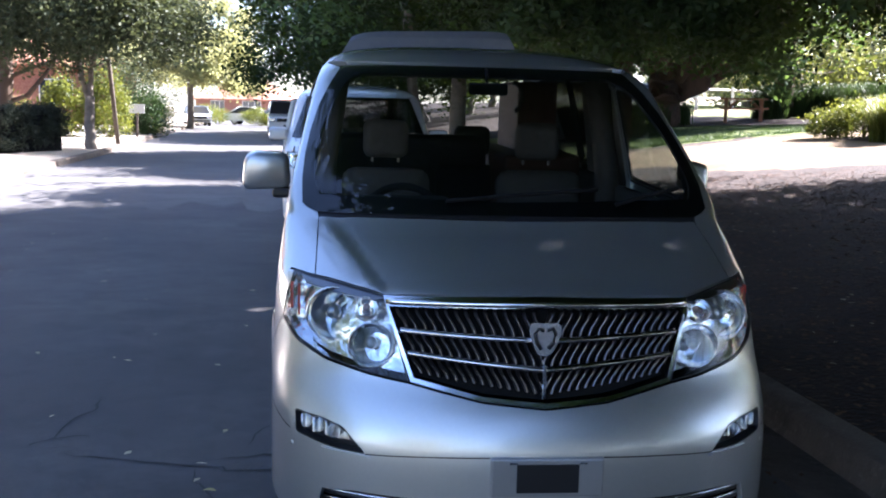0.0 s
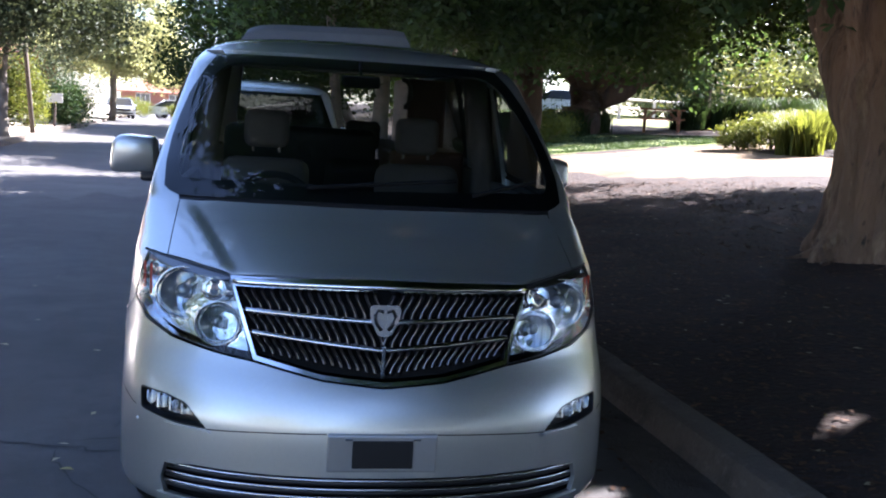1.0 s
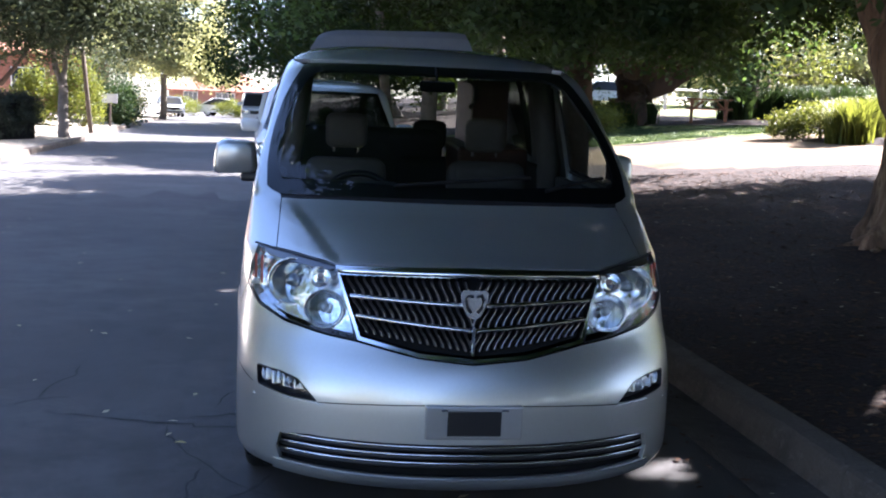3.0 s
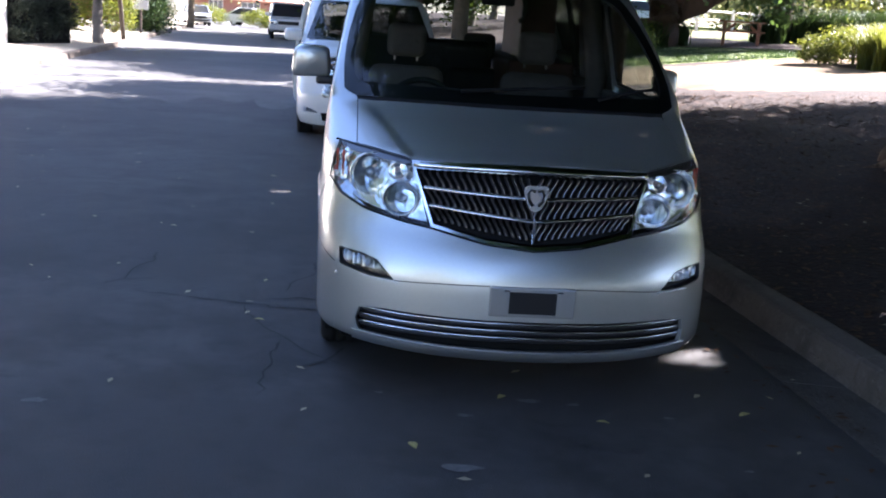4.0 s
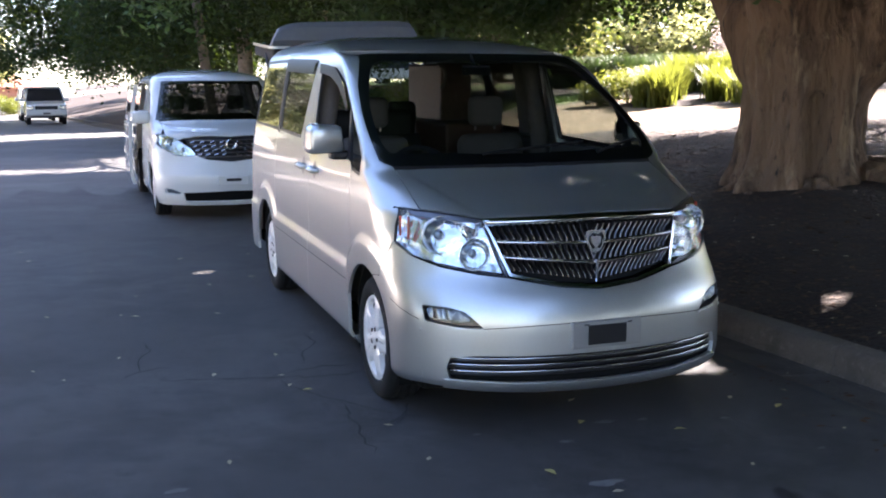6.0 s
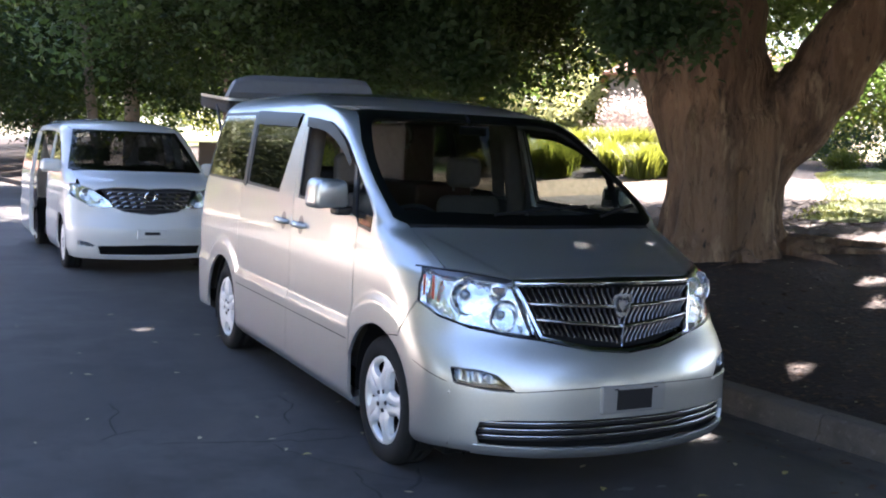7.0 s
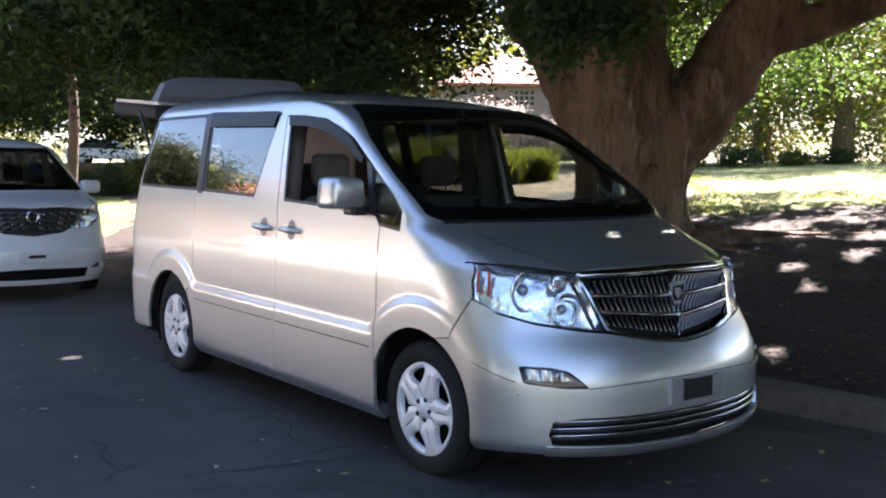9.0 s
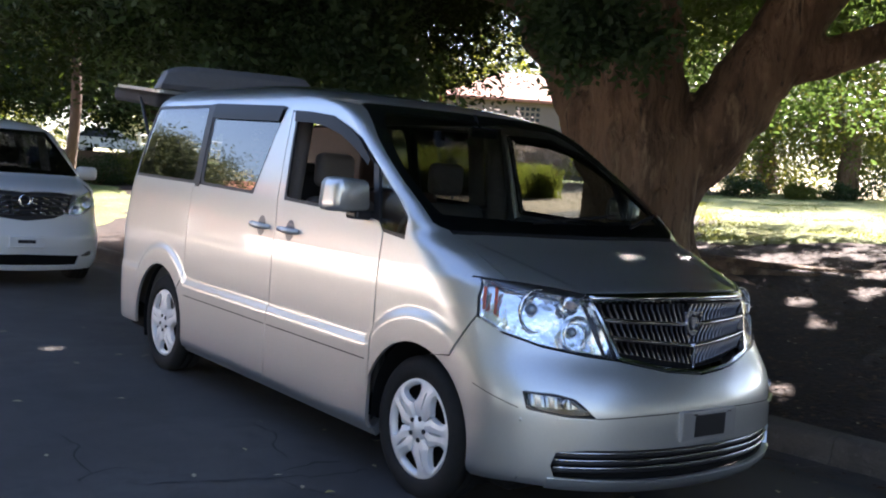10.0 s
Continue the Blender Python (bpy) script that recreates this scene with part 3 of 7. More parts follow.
    # grille
    gr_out = [(-0.508, 0.986), (-0.25, 0.994), (0, 0.998), (0.25, 0.994), (0.508, 0.986), (0.422, 0.735), (0.2, 0.69), (0, 0.673), (-0.2, 0.69), (-0.422, 0.735)]
    gr_in = [(-0.49, 0.958), (-0.25, 0.965), (0, 0.968), (0.25, 0.965), (0.49, 0.958), (0.412, 0.747), (0.2, 0.703), (0, 0.687), (-0.2, 0.703), (-0.412, 0.747)]
    g = chart_panel("grille", gr_out, B.front, CHROME, van, [gr_in], 0.02, 0.03, 0.006, "chrome-framed grille of slanting slats")
    chart_panel("grille_back", gr_in, lambda x, z: (lambda q: (q[0], q[1] + 0.045, q[2]))(B.front(x, z)), UNDERBODY, g, (), 0.05, 0)
    bm = bmesh.new()
    xs = np.linspace(-0.498, 0.498, 40)
    add_tube(bm, [(x, float(B.front(x, 0.974)[1]) - 0.004, 0.982 - 0.038 * x * x) for x in xs], 0.0125, 10)
    part("grille_top_bar", bm, CHROME, g, "rounded chrome strip over the grille", True)
    lines = []
    for f in (0.0, 0.345, 0.68, 1.0):
        lines.append(lambda x, f=f: (0.963 - 0.03 * abs(x) ** 2) * (1 - f) + (0.697 + 0.135 * abs(x)) * f)
    for k in (1, 2):
        bm = bmesh.new()
        lim = 0.478 - 0.07 * (0.34 * k)
        xs = np.linspace(-lim, lim, 36)
        ring = [[(x, float(B.front(x, lines[k](x))[1]) + oy, lines[k](x) + oz) for oy, oz in ((-0.004, -0.008), (-0.008, 0), (-0.002, 0.009), (0.02, 0.009), (0.02, -0.009))] for x in xs]
        vs = [[bm.verts.new(p) for p in r] for r in ring]
        for q, t in zip(vs, vs[1:]):
            for i in range(5):
                bm.faces.new((q[i], q[(i + 1) % 5], t[(i + 1) % 5], t[i]))
        bmesh.ops.recalc_face_normals(bm, faces=bm.faces)
        part("grille_bar", bm, SMOKED_CHROME, g, "chrome cross bar", True)
    hgt = 0.078
    slat_meshes = {}
    for side in (-1, 1):
        bm = bmesh.new()
        rows = []
        for k in range(9):
            f = k / 8 - 0.5
            x = side * (0.032 * f + 0.0022 * math.sin(2 * math.pi * f))
            rows.append([bm.verts.new((x + dx, dy + 0.006 * math.cos(math.pi * f), f * hgt)) for dx, dy in ((-0.0048, 0.0), (-0.0016, -0.006), (0.0016, -0.006), (0.0048, 0.0), (0.0048, 0.022), (-0.0048, 0.022))])
        for q, t in zip(rows, rows[1:]):
            for i in range(6):
                bm.faces.new((q[i], q[(i + 1) % 6], t[(i + 1) % 6], t[i]))
        bmesh.ops.recalc_face_normals(bm, faces=bm.faces)
        slat_meshes[side] = bpy.data.meshes.new("grille_slat")
        bm.to_mesh(slat_meshes[side])
        bm.free()
        slat_meshes[side].shade_smooth()
        slat_meshes[side].materials.append(DARK_CHROME)
    for row in range(3):
        lim = 0.465 - 0.024 * row
        n = 30
        for i in range(n):
            x = -lim + 2 * lim * (i + 0.5) / n
            zt, zb = lines[row](x), lines[row + 1](x)
            z = (zt + zb) / 2
            ob = new("grille_slat", slat_meshes[-1 if x < 0 else 1])
            ob.parent = g
            ob.matrix_local = pose(x, float(B.front(x, z)[1]) + 0.012, z) @ Matrix.Diagonal((1, 1, (zt - zb - 0.012) / hgt, 1))
    bm = bmesh.new()
    add_box(bm, (-0.006, float(B.front(0, 0.76)[1]) - 0.006, 0.69), (0.006, float(B.front(0, 0.76)[1]) + 0.03, 0.80), 0.003, None, 1)
    part("centre_bar", bm, CHROME, g, "upright chrome bar under the badge")
    # badge: a plain shield with a looped shape
    bm = bmesh.new()
    y = float(B.front(0, 0.88)[1]) - 0.02
    shield = rounded([(-0.05, 0.935), (0.05, 0.935), (0.052, 0.90), (0.025, 0.835), (0, 0.825), (-0.025, 0.835), (-0.052, 0.90)], 0.014)
    a = [bm.verts.new((px, y, pz)) for px, pz in shield]
    b = [bm.verts.new((px * 0.9, y + 0.02, 0.88 + (pz - 0.88) * 0.9)) for px, pz in shield]
    bm.faces.new(a[::-1])
    for i in range(len(a)):
        bm.faces.new((a[i], a[(i + 1) % len(a)], b[(i + 1) % len(a)], b[i]))
    bmesh.ops.recalc_face_normals(bm, faces=bm.faces)
    badge = part("badge", bm, BADGE, g, "small chrome shield badge")
    for side in (-1, 1):
        pts = [(side * 0.006, 0.912), (side * 0.024, 0.918), (side * 0.033, 0.9), (side * 0.027, 0.872), (side * 0.012, 0.852)]
        bm = bmesh.new()
        add_tube(bm, [(px, y - 0.003, pz) for px, pz in pts], 0.0065, 6)
        part("badge_loop", bm, BLACK_TRIM, badge, "", True)

    # headlamps
    hl = [(-0.502, 0.986), (-0.60, 1.001), (-0.70, 1.012), (-0.812, 1.018), (-0.838, 0.94), (-0.849, 0.865), (-0.80, 0.815), (-0.70, 0.777), (-0.55, 0.75), (-0.43, 0.736), (-0.465, 0.86)]
    for s in (-1, 1):
        p = [(s * -a, b) for a, b in hl]
        h = chart_panel("headlamp", p, lambda x, z: (lambda q: (q[0] * 0.985, q[1] + 0.085, q[2]))(B.front(x, z)), LAMP_SHELL, van, (), 0.03, 0.0, label="clear headlamp with twin bowls")
        chart_panel("lens", p, B.front, CLEAR, h, (), 0.022, 0.0, 0.001)
        chart_panel("lamp_wall", p, B.front, LAMP_SHELL, h, [[(0.996 * (a - s * 0.66) + s * 0.66, 0.992 * (b - 0.88) + 0.88) for a, b in p]], 0.022, 0.09, -0.002, "bright lamp housing wall")
        chart_panel("lamp_rim", p, B.front, BLACK_TRIM, h, [[(0.985 * (a - s * 0.66) + s * 0.66, 0.978 * (b - 0.88) + 0.88) for a, b in p]], 0.02, 0.012, 0.002, "thin dark seal")
        lens_bulb(h, "main_beam", B, s * 0.672, 0.905, 0.088, BOWL, 0.05, LENS_DARK)
        lens_bulb(h, "dipped_beam", B, s * 0.548, 0.826, 0.072, BOWL, 0.035, LENS_DARK)
        for k in range(5):
            bm = bmesh.new()
            xr = s * 0.548 + 0.024 * (k - 2)
            hr = math.sqrt(0.07 ** 2 - (0.024 * (k - 2)) ** 2)
            yr = B.y_at(s * 0.548, 0.826) + 0.03
            add_tube(bm, [(xr, yr, 0.826 - hr), (xr, yr - 0.006, 0.826), (xr, yr, 0.826 + hr)], 0.0035, 6)
            part("lens_rib", bm, CLEAR, h, "", True)
        lens_bulb(h, "side_light", B, s * 0.563, 0.938, 0.04, BOWL, 0.02, AMBER_BULB)
        bm = bmesh.new()
        chart_panel("lamp_brow", [(s * 0.50, 0.984), (s * 0.60, 0.999), (s * 0.70, 1.010), (s * 0.79, 1.015), (s * 0.77, 0.992), (s * 0.66, 0.984), (s * 0.54, 0.972)], B.front, DARK_CHROME, h, (), 0.02, 0.008, -0.002, "dark strip along the top of the lamp")
        for x, z0, z1 in ((0.792, 0.875, 0.985), (0.818, 0.89, 0.985)):
            y = B.y_at(x, 0.94)
            add_box(bm, (s * x - 0.004, y + 0.012, z0), (s * x + 0.004, y + 0.026, z1), 0.002)
        part("side_marker", bm, AMBER, h, "red-orange side marker strip")

    # bonnet
    hood_front = [(-0.735, 0.64)] + [(-x, B.y_at(x, z) + gap) for x, z in ((0.735, 1.017), (0.70, 1.016), (0.60, 1.005), (0.505, 0.99))] + [(-0.25, B.y_at(0.25, 0.998) + gap), (0, B.y_at(0, 1.002) + gap)]
    hood_front += flip(hood_front[:-1])[::-1]
    hood = hood_front + [(0.735, 0.885), (0.66, 0.868), (0.45, 0.845), (0.2, 0.832), (0, 0.828), (-0.2, 0.832), (-0.45, 0.845), (-0.66, 0.868), (-0.735, 0.885)]
    def bonnet_skin(x, y):
        x, y, z = B.top(x, y)
        crest = 0.50 + 0.22 * np.clip((y - 0.22) / 0.68, 0, 1)
        return x, y, z - 0.010 * step(crest - np.abs(x), -0.012, 0.045) * step(y, 0.2, 0.36) * (1 - 0.7 * step(y, 0.7, 0.87))
    hd = chart_panel("bonnet", hood, bonnet_skin, SILVER, van, (), 0.024, 0.015, label="silver bonnet under leaf shade")
    chart_panel("cowl", [(-0.755, 0.89), (-0.66, 0.872), (-0.45, 0.849), (0, 0.832), (0.45, 0.849), (0.66, 0.872), (0.755, 0.89), (0.77, 0.985), (0.6, 0.955), (0.3, 0.93), (0, 0.92), (-0.3, 0.93), (-0.6, 0.955), (-0.77, 0.985)],
                B.top, BLACK_TRIM, van, (), 0.03, 0.01, -0.004, "black scuttle panel")

    # sides
    front_win = rounded([(2.225, 1.235), (2.30, 1.705), (1.91, 1.68), (1.605, 1.572), (1.425, 1.458), (1.325, 1.205)], 0.03)
    quarter = rounded([(1.36, 1.43), (1.285, 1.19), (1.24, 1.155), (0.965, 1.135), (1.15, 1.29)], 0.012)
    slide_win = rounded([(2.60, 1.245), (2.43, 1.735), (3.36, 1.755), (3.315, 1.262)], 0.04)
    rear_win = rounded([(3.415, 1.262), (3.455, 1.755), (4.33, 1.75), (4.44, 1.272)], 0.04)
    for s in (-1, 1):
        ch = B.side(s)
        XT = 0.845
        # wing: upper strip, then the side
        def edge_z(y):
            zz = np.linspace(0.9, 1.3, 400)
            ok = np.nonzero(B.half(np.full(400, y), zz) < XT)[0]
            return float(zz[ok[0]]) if len(ok) else 1.3
        ys = [0.66, 0.72, 0.78, 0.84, 0.90, 0.95]
        strip = [(s * 0.739, 0.60)] + [(s * 0.739, 0.89), (s * 0.76, 0.985), (s * 0.80, 1.06)] + [(s * XT, 1.06)] + [(s * XT, B.y_at(XT, 1.0))] + [(s * x, B.y_at(x, z) + gap) for x, z in ((0.825, 1.019), (0.80, 1.019), (0.76, 1.017), (0.739, 1.017))]
        chart_panel("wing_top", strip, B.top, SILVER, van, (), 0.024, 0.0, label="silver front wing")
        y_x = [B.y_at(XT, z) for z in np.linspace(0.86, 1.0, 6)]
        lamp_x = lambda z: float(np.interp(z, [0.815, 0.865, 0.94, 1.018], [0.80, 0.849, 0.838, 0.812]))
        front_edge = [(B.y_at(lamp_x(z) + 0.001, z) + 0.002, float(z)) for z in np.linspace(0.866, 1.015, 9)]
        up = [(float(y), edge_z(float(y))) for y in np.linspace(B.y_at(XT, 1.0) + 0.02, 1.06, 16)]
        wing = front_edge + up + [(1.06, 1.128), (1.236 - gap, 1.145), (1.236 - gap, 0.225)] + arch(0.885, 0.31, 0.385, -10, 111, 16) + [(0.65, 0.685), (0.565, 0.84)]
        chart_panel("wing", wing, ch, SILVER, van, (), 0.016, label="silver front wing with a flared arch")
        # pillar and roof rail with the window openings left free
        zz = np.linspace(1.13, 1.755, 24)
        xw = lambda z: float(np.interp(z, [1.19, 1.3, 1.39, 1.475, 1.587, 1.69, 1.755], [0.80, 0.808, 0.803, 0.788, 0.757, 0.707, 0.665]))
        lead = [(B.y_at(xw(z), z), float(z)) for z in zz]
        rail = lead + [(y, 1.795) for y in np.linspace(2.12, 4.45, 20)] + [(4.50, 1.70), (4.60, 1.40), (4.66, 1.262), (4.44, 1.262)] 
        rail += [(4.33, 1.758), (3.4, 1.762), (2.43, 1.742), (2.40, 1.70), (2.36, 1.72), (2.30, 1.718), (1.90, 1.69), (1.59, 1.582), (1.375, 1.445), (1.155, 1.302), (0.955, 1.146), (1.06, 1.131)][:-1]
        rl = chart_panel("pillar_and_roof_rail", rail, ch, SILVER, van, (), 0.013, label="silver roof rail and screen pillar")
        # doors
        door = [(1.24, 0.225), (1.24, 1.145), (1.29, 1.192), (1.325, 1.2), (2.225, 1.23), (2.30, 1.70), (2.345, 1.715), (2.29, 1.22), (2.262, 1.1), (2.262, 0.225)]
        fd = chart_panel("front_door", door, ch, SILVER, van, (), 0.018, label="silver front door")
        slide = [(2.268, 0.225), (2.268, 1.1), (2.296, 1.22), (2.352, 1.715), (2.425, 1.738), (2.595, 1.24), (3.33, 1.255), (3.415, 1.256), (3.42, 0.66)] + arch(3.785, 0.31, 0.392, 138, 194, 8) + [(3.385, 0.225)]
        sd = chart_panel("sliding_door", slide, ch, SILVER, van, (), 0.018, label="silver sliding side door")
        quarterp = [(3.426, 0.66), (3.42, 1.256), (4.44, 1.265), (4.665, 1.262), (4.70, 1.0), (4.72, 0.75), (4.72, 0.26), (4.55, 0.25), (4.30, 0.25)] + arch(3.785, 0.31, 0.392, -8, 136, 16)
        chart_panel("rear_quarter", quarterp, ch, SILVER, van, (), 0.016, label="silver rear quarter with a flared arch")
        for w, nm, gm, par in ((front_win, "front_door_window", GLASS, fd), (quarter, "quarter_light", GLASS, fd), (slide_win, "sliding_door_window", DARK_GLASS, sd), (rear_win, "rear_side_window", DARK_GLASS, van)):
            c0 = (sum(p[0] for p in w) / len(w), sum(p[1] for p in w) / len(w))
            fr = [(c0[0] + (a - c0[0]) * 1.02 + (0.012 if a > c0[0] else -0.012), c0[1] + (b - c0[1]) * 1.0 + (0.014 if b > c0[1] else -0.014)) for a, b in w]
            inner = [(c0[0] + (a - c0[0]) * 0.97, c0[1] + (b - c0[1]) * 0.95) for a, b in w]
            pane = chart_panel(nm, fr, ch, BLACK_TRIM, par, [inner], 0.03, 0.012, -0.003, "side window in a black seal")
            if not (nm == "front_door_window" and s < 0):
                gl = chart_panel("pane", inner, ch, gm, pane, (), 0.05, 0, -0.006, "tinted glass" if gm is DARK_GLASS else "")
                gl.visible_shadow = False
        chart_panel("window_divider", [(3.335, 1.24), (3.375, 1.765), (3.44, 1.765), (3.40, 1.24)], ch, BLACK_TRIM, sd, (), 0.03, 0.01, 0.0015)
        chart_panel("door_frame", [(1.33, 1.20), (1.425, 1.468), (1.375, 1.44), (1.28, 1.19)], ch, BLACK_TRIM, fd, (), 0.03, 0.012, 0.002, "black mirror pillar")
        vis = [(2.30, 1.715), (2.1, 1.706), (1.91, 1.688), (1.75, 1.64), (1.6, 1.578), (1.45, 1.475), (1.46, 1.445), (1.6, 1.52), (1.76, 1.585), (1.93, 1.628), (2.1, 1.648), (2.28, 1.655)]
        chart_panel("wind_deflector", vis, ch, SMOKED, fd, (), 0.025, 0.0, 0.014, "smoked wind deflector")
        vis2 = [(3.36, 1.764), (2.44, 1.742), (2.47, 1.655), (3.355, 1.672)]
        chart_panel("wind_deflector", vis2, ch, SMOKED, sd, (), 0.03, 0.0, 0.012, "smoked wind deflector")
        # black strip painting the shade of the crease under the band, sill and handles
        for y0, y1, par in ((1.27, 2.25, fd), (2.28, 3.38, sd)):
            chart_panel("crease_shade", [(y0, 0.553), (y1, 0.553), (y1, 0.547), (y0, 0.547)], ch, BLACK_TRIM, par, (), 0.05, 0.0, 0.0012)
        chart_panel("sill", [(1.22, 0.222), (3.42, 0.222), (3.42, 0.185), (1.22, 0.185)], ch, SILVER, van, (), 0.05, 0.06, -0.012, "silver sill")
        for y, par in ((2.10, fd), (2.425, sd)):
            cup = [(y + 0.046 * math.cos(a), 1.075 + 0.056 * math.sin(a)) for a in np.linspace(0, 2 * math.pi, 20)[:-1]]
            cp = chart_panel("handle_cup", cup, ch, SHADED_CUP, par, (), 0.02, 0.0, 0.0015, "flat disc, dark for the shade in the handle hollow")
            x = float(ch(y, 1.075)[0])
            bm = bmesh.new()
            add_tube(bm, [(x + s * 0.004, y - 0.098, 1.072), (x + s * 0.03, y - 0.075, 1.074), (x + s * 0.036, y, 1.076), (x + s * 0.03, y + 0.07, 1.078), (x + s * 0.004, y + 0.09, 1.078)], [0.012, 0.016, 0.017, 0.016, 0.012], 8)
            part("door_handle", bm, SILVER, par, "silver grab handle", True)
        # door mirror
        bm = bmesh.new()
        shell = rounded([(0.0, 0.03), (0.015, 0.178), (0.165, 0.188), (0.198, 0.16), (0.208, 0.045), (0.19, 0.02)], 0.03, 5)
        scales = [(0.0, 0.78), (0.008, 0.88), (0.025, 0.95), (0.06, 0.985), (0.11, 1.0), (0.15, 0.99)]
        rings = []
        for dy, k in scales:
            if s < 0:
                rings.append([bm.verts.new((s * (0.872 + 0.1 + (a - 0.1) * k), 1.34 + dy, 1.2 + 0.1 + (b - 0.1) * k)) for a, b in shell])
            else:
                rings.append([bm.verts.new((0.935 - dy * 0.55, 1.29 + 0.1 + (a - 0.1) * k, 1.225 + 0.085 + (b - 0.1) * k * 0.8)) for a, b in shell])
        for q, t in zip(rings, rings[1:]):
            for i in range(len(q)):
                bm.faces.new((q[i], q[(i + 1) % len(q)], t[(i + 1) % len(q)], t[i]))
        bm.faces.new(rings[0]), bm.faces.new(rings[-1])
        bmesh.ops.recalc_face_normals(bm, faces=bm.faces)
        mi = part("door_mirror", bm, SILVER, van, "silver door mirror" + ("" if s < 0 else ", folded in"), True)
        bm = bmesh.new()
        if s < 0:
            add_box(bm, (-1.062, 1.475, 1.24), (-0.897, 1.492, 1.37), 0.02)
        else:
            add_box(bm, (0.846, 1.32, 1.255), (0.852, 1.46, 1.365), 0.003)
        part("mirror_glass", bm, CHROME, mi)
        bm = bmesh.new()
        add_box(bm, (s * 0.83, 1.36, 1.19), (s * 0.95, 1.46, 1.235), 0.015)
        part("mirror_foot", bm, BLACK_TRIM, mi, "black mirror foot")
        # tail lamp
        chart_panel("tail_lamp", [(4.55, 1.25), (4.69, 1.25), (4.70, 0.83), (4.62, 0.83)], ch, TAIL_RED, van, (), 0.03, 0.004, 0.005, "red tail lamp")
        # wheels and housings
        for wy, wz in wheels:
            wheel(van, s * 0.765, wy, s, turn=0.1 + wy)
            bm = bmesh.new()
            add_lathe(bm, [(0.40, -0.02), (0.40, -0.3), (0.05, -0.3)], 32)
            trim_below(bm, -0.12)
            hs = part("wheel_housing", bm, UNDERBODY, van, "", True)
            hs.matrix_local = pose(s * 0.86, wy, wz, 0, 0, 0 if s > 0 else 180)

    # windscreen, roof
    zz = np.linspace(1.185, 1.76, 20)
    xw = lambda z: float(np.interp(z, [1.19, 1.3, 1.39, 1.475, 1.587, 1.69, 1.755], [0.80, 0.808, 0.803, 0.788, 0.757, 0.707, 0.665]))
    ws = [(xw(z), float(z)) for z in zz]
    base = [(x, 1.185 + 0.0 * x) for x in np.linspace(-0.74, 0.74, 20)]
    ws[0] = (0.78, 1.2)
    topl = [(x, 1.765 + 0.006 * (1 - (x / 0.65) ** 2)) for x in np.linspace(0.62, -0.62, 20)]
    outer = base + ws + topl + flip(ws)[::-1]
    inner = rounded([(-0.765, 1.23), (0.765, 1.23), (0.755, 1.46), (0.63, 1.73), (-0.63, 1.73), (-0.755, 1.46)], 0.1, 6)
    fr = chart_panel("windscreen", outer, B.front, BLACK_TRIM, van, [inner], 0.03, 0.012, 0.001, "raked windscreen with a black border")
    gl = chart_panel("pane", outer, B.front, WINDSCREEN_GLASS, fr, (), 0.03, 0, 0.004)
    gl.visible_shadow = False
    roof = B.section(1.787)
    chart_panel("roof", roof, B.top, SILVER, van, (), 0.035, 0.02, label="silver roof in deep shade")
    chart_panel("roof_brow", [(x, 1.768 + 0.006 * (1 - (x / 0.65) ** 2)) for x in np.linspace(-0.63, 0.63, 20)] + [(x, 1.80) for x in np.linspace(0.66, -0.66, 20)], B.front, SILVER, van, (), 0.025, 0.01)
    for a, b in (((-0.25, 0.90), (0.36, 0.965)), ((0.42, 0.90), (0.70, 1.0))):
        bm = bmesh.new()
        mids = [tuple(float(v) + o for v, o in zip(B.top(a[0] + (b[0] - a[0]) * k / 8, a[1] + (b[1] - a[1]) * k / 8), (0, 0, 0.018))) for k in range(9)]
        add_tube(bm, mids, 0.009, 6)
        part("wiper", bm, UNDERBODY, van, "black wiper at rest", True)

    # raised tailgate with its spoiler standing above the roof
    bm = bmesh.new()
    gate = rounded([(-0.70, 0), (0.70, 0), (0.72, 0.75), (0.60, 1.08), (-0.60, 1.08), (-0.72, 0.75)], 0.06)
    gm = Matrix.Translation((0, 4.56, 1.88)) @ Matrix.Rotation(radians(4.2), 4, "X")
    a = [bm.verts.new(gm @ Vector((x, y, 0.012))) for x, y in gate]
    b = [bm.verts.new(gm @ Vector((x, y, -0.012))) for x, y in gate]
    bm.faces.new(a), bm.faces.new(b[::-1])
    for i in range(len(a)):
        bm.faces.new((a[i], b[i], b[(i + 1) % len(a)], a[(i + 1) % len(a)]))
    bmesh.ops.recalc_face_normals(bm, faces=bm.faces)
    tg = part("tailgate", bm, SILVER, van, "raised tailgate, dark lining beneath")
    bm = bmesh.new()
    add_box(bm, (-0.66, 0.06, -0.12), (0.66, 1.0, -0.014), 0.03, gm)
    part("gate_lining", bm, INTERIOR_DARK, tg, "dark inner lining")
    bm = bmesh.new()
    sp = [(4.52, 1.90), (4.49, 1.94), (4.52, 2.04), (4.57, 2.085), (4.64, 2.07), (4.66, 1.90)]
    rings = []
    for x in np.linspace(-0.68, 0.60, 26):
        k = 1 - 0.25 * (abs(x) / 0.69) ** 8
        rings.append([bm.verts.new((-0.04 + (x + 0.04) * (1 - 0.75 * max(z - 1.94, 0)), y, 1.90 + (z - 1.90) * k * (1.0 + 0.14 * (x + 0.68)))) for y, z in sp])
    for q, t in zip(rings, rings[1:]):
        for i in range(len(sp)):
            bm.faces.new((q[i], q[(i + 1) % len(sp)], t[(i + 1) % len(sp)], t[i]))
    bm.faces.new(rings[0]), bm.faces.new(rings[-1])
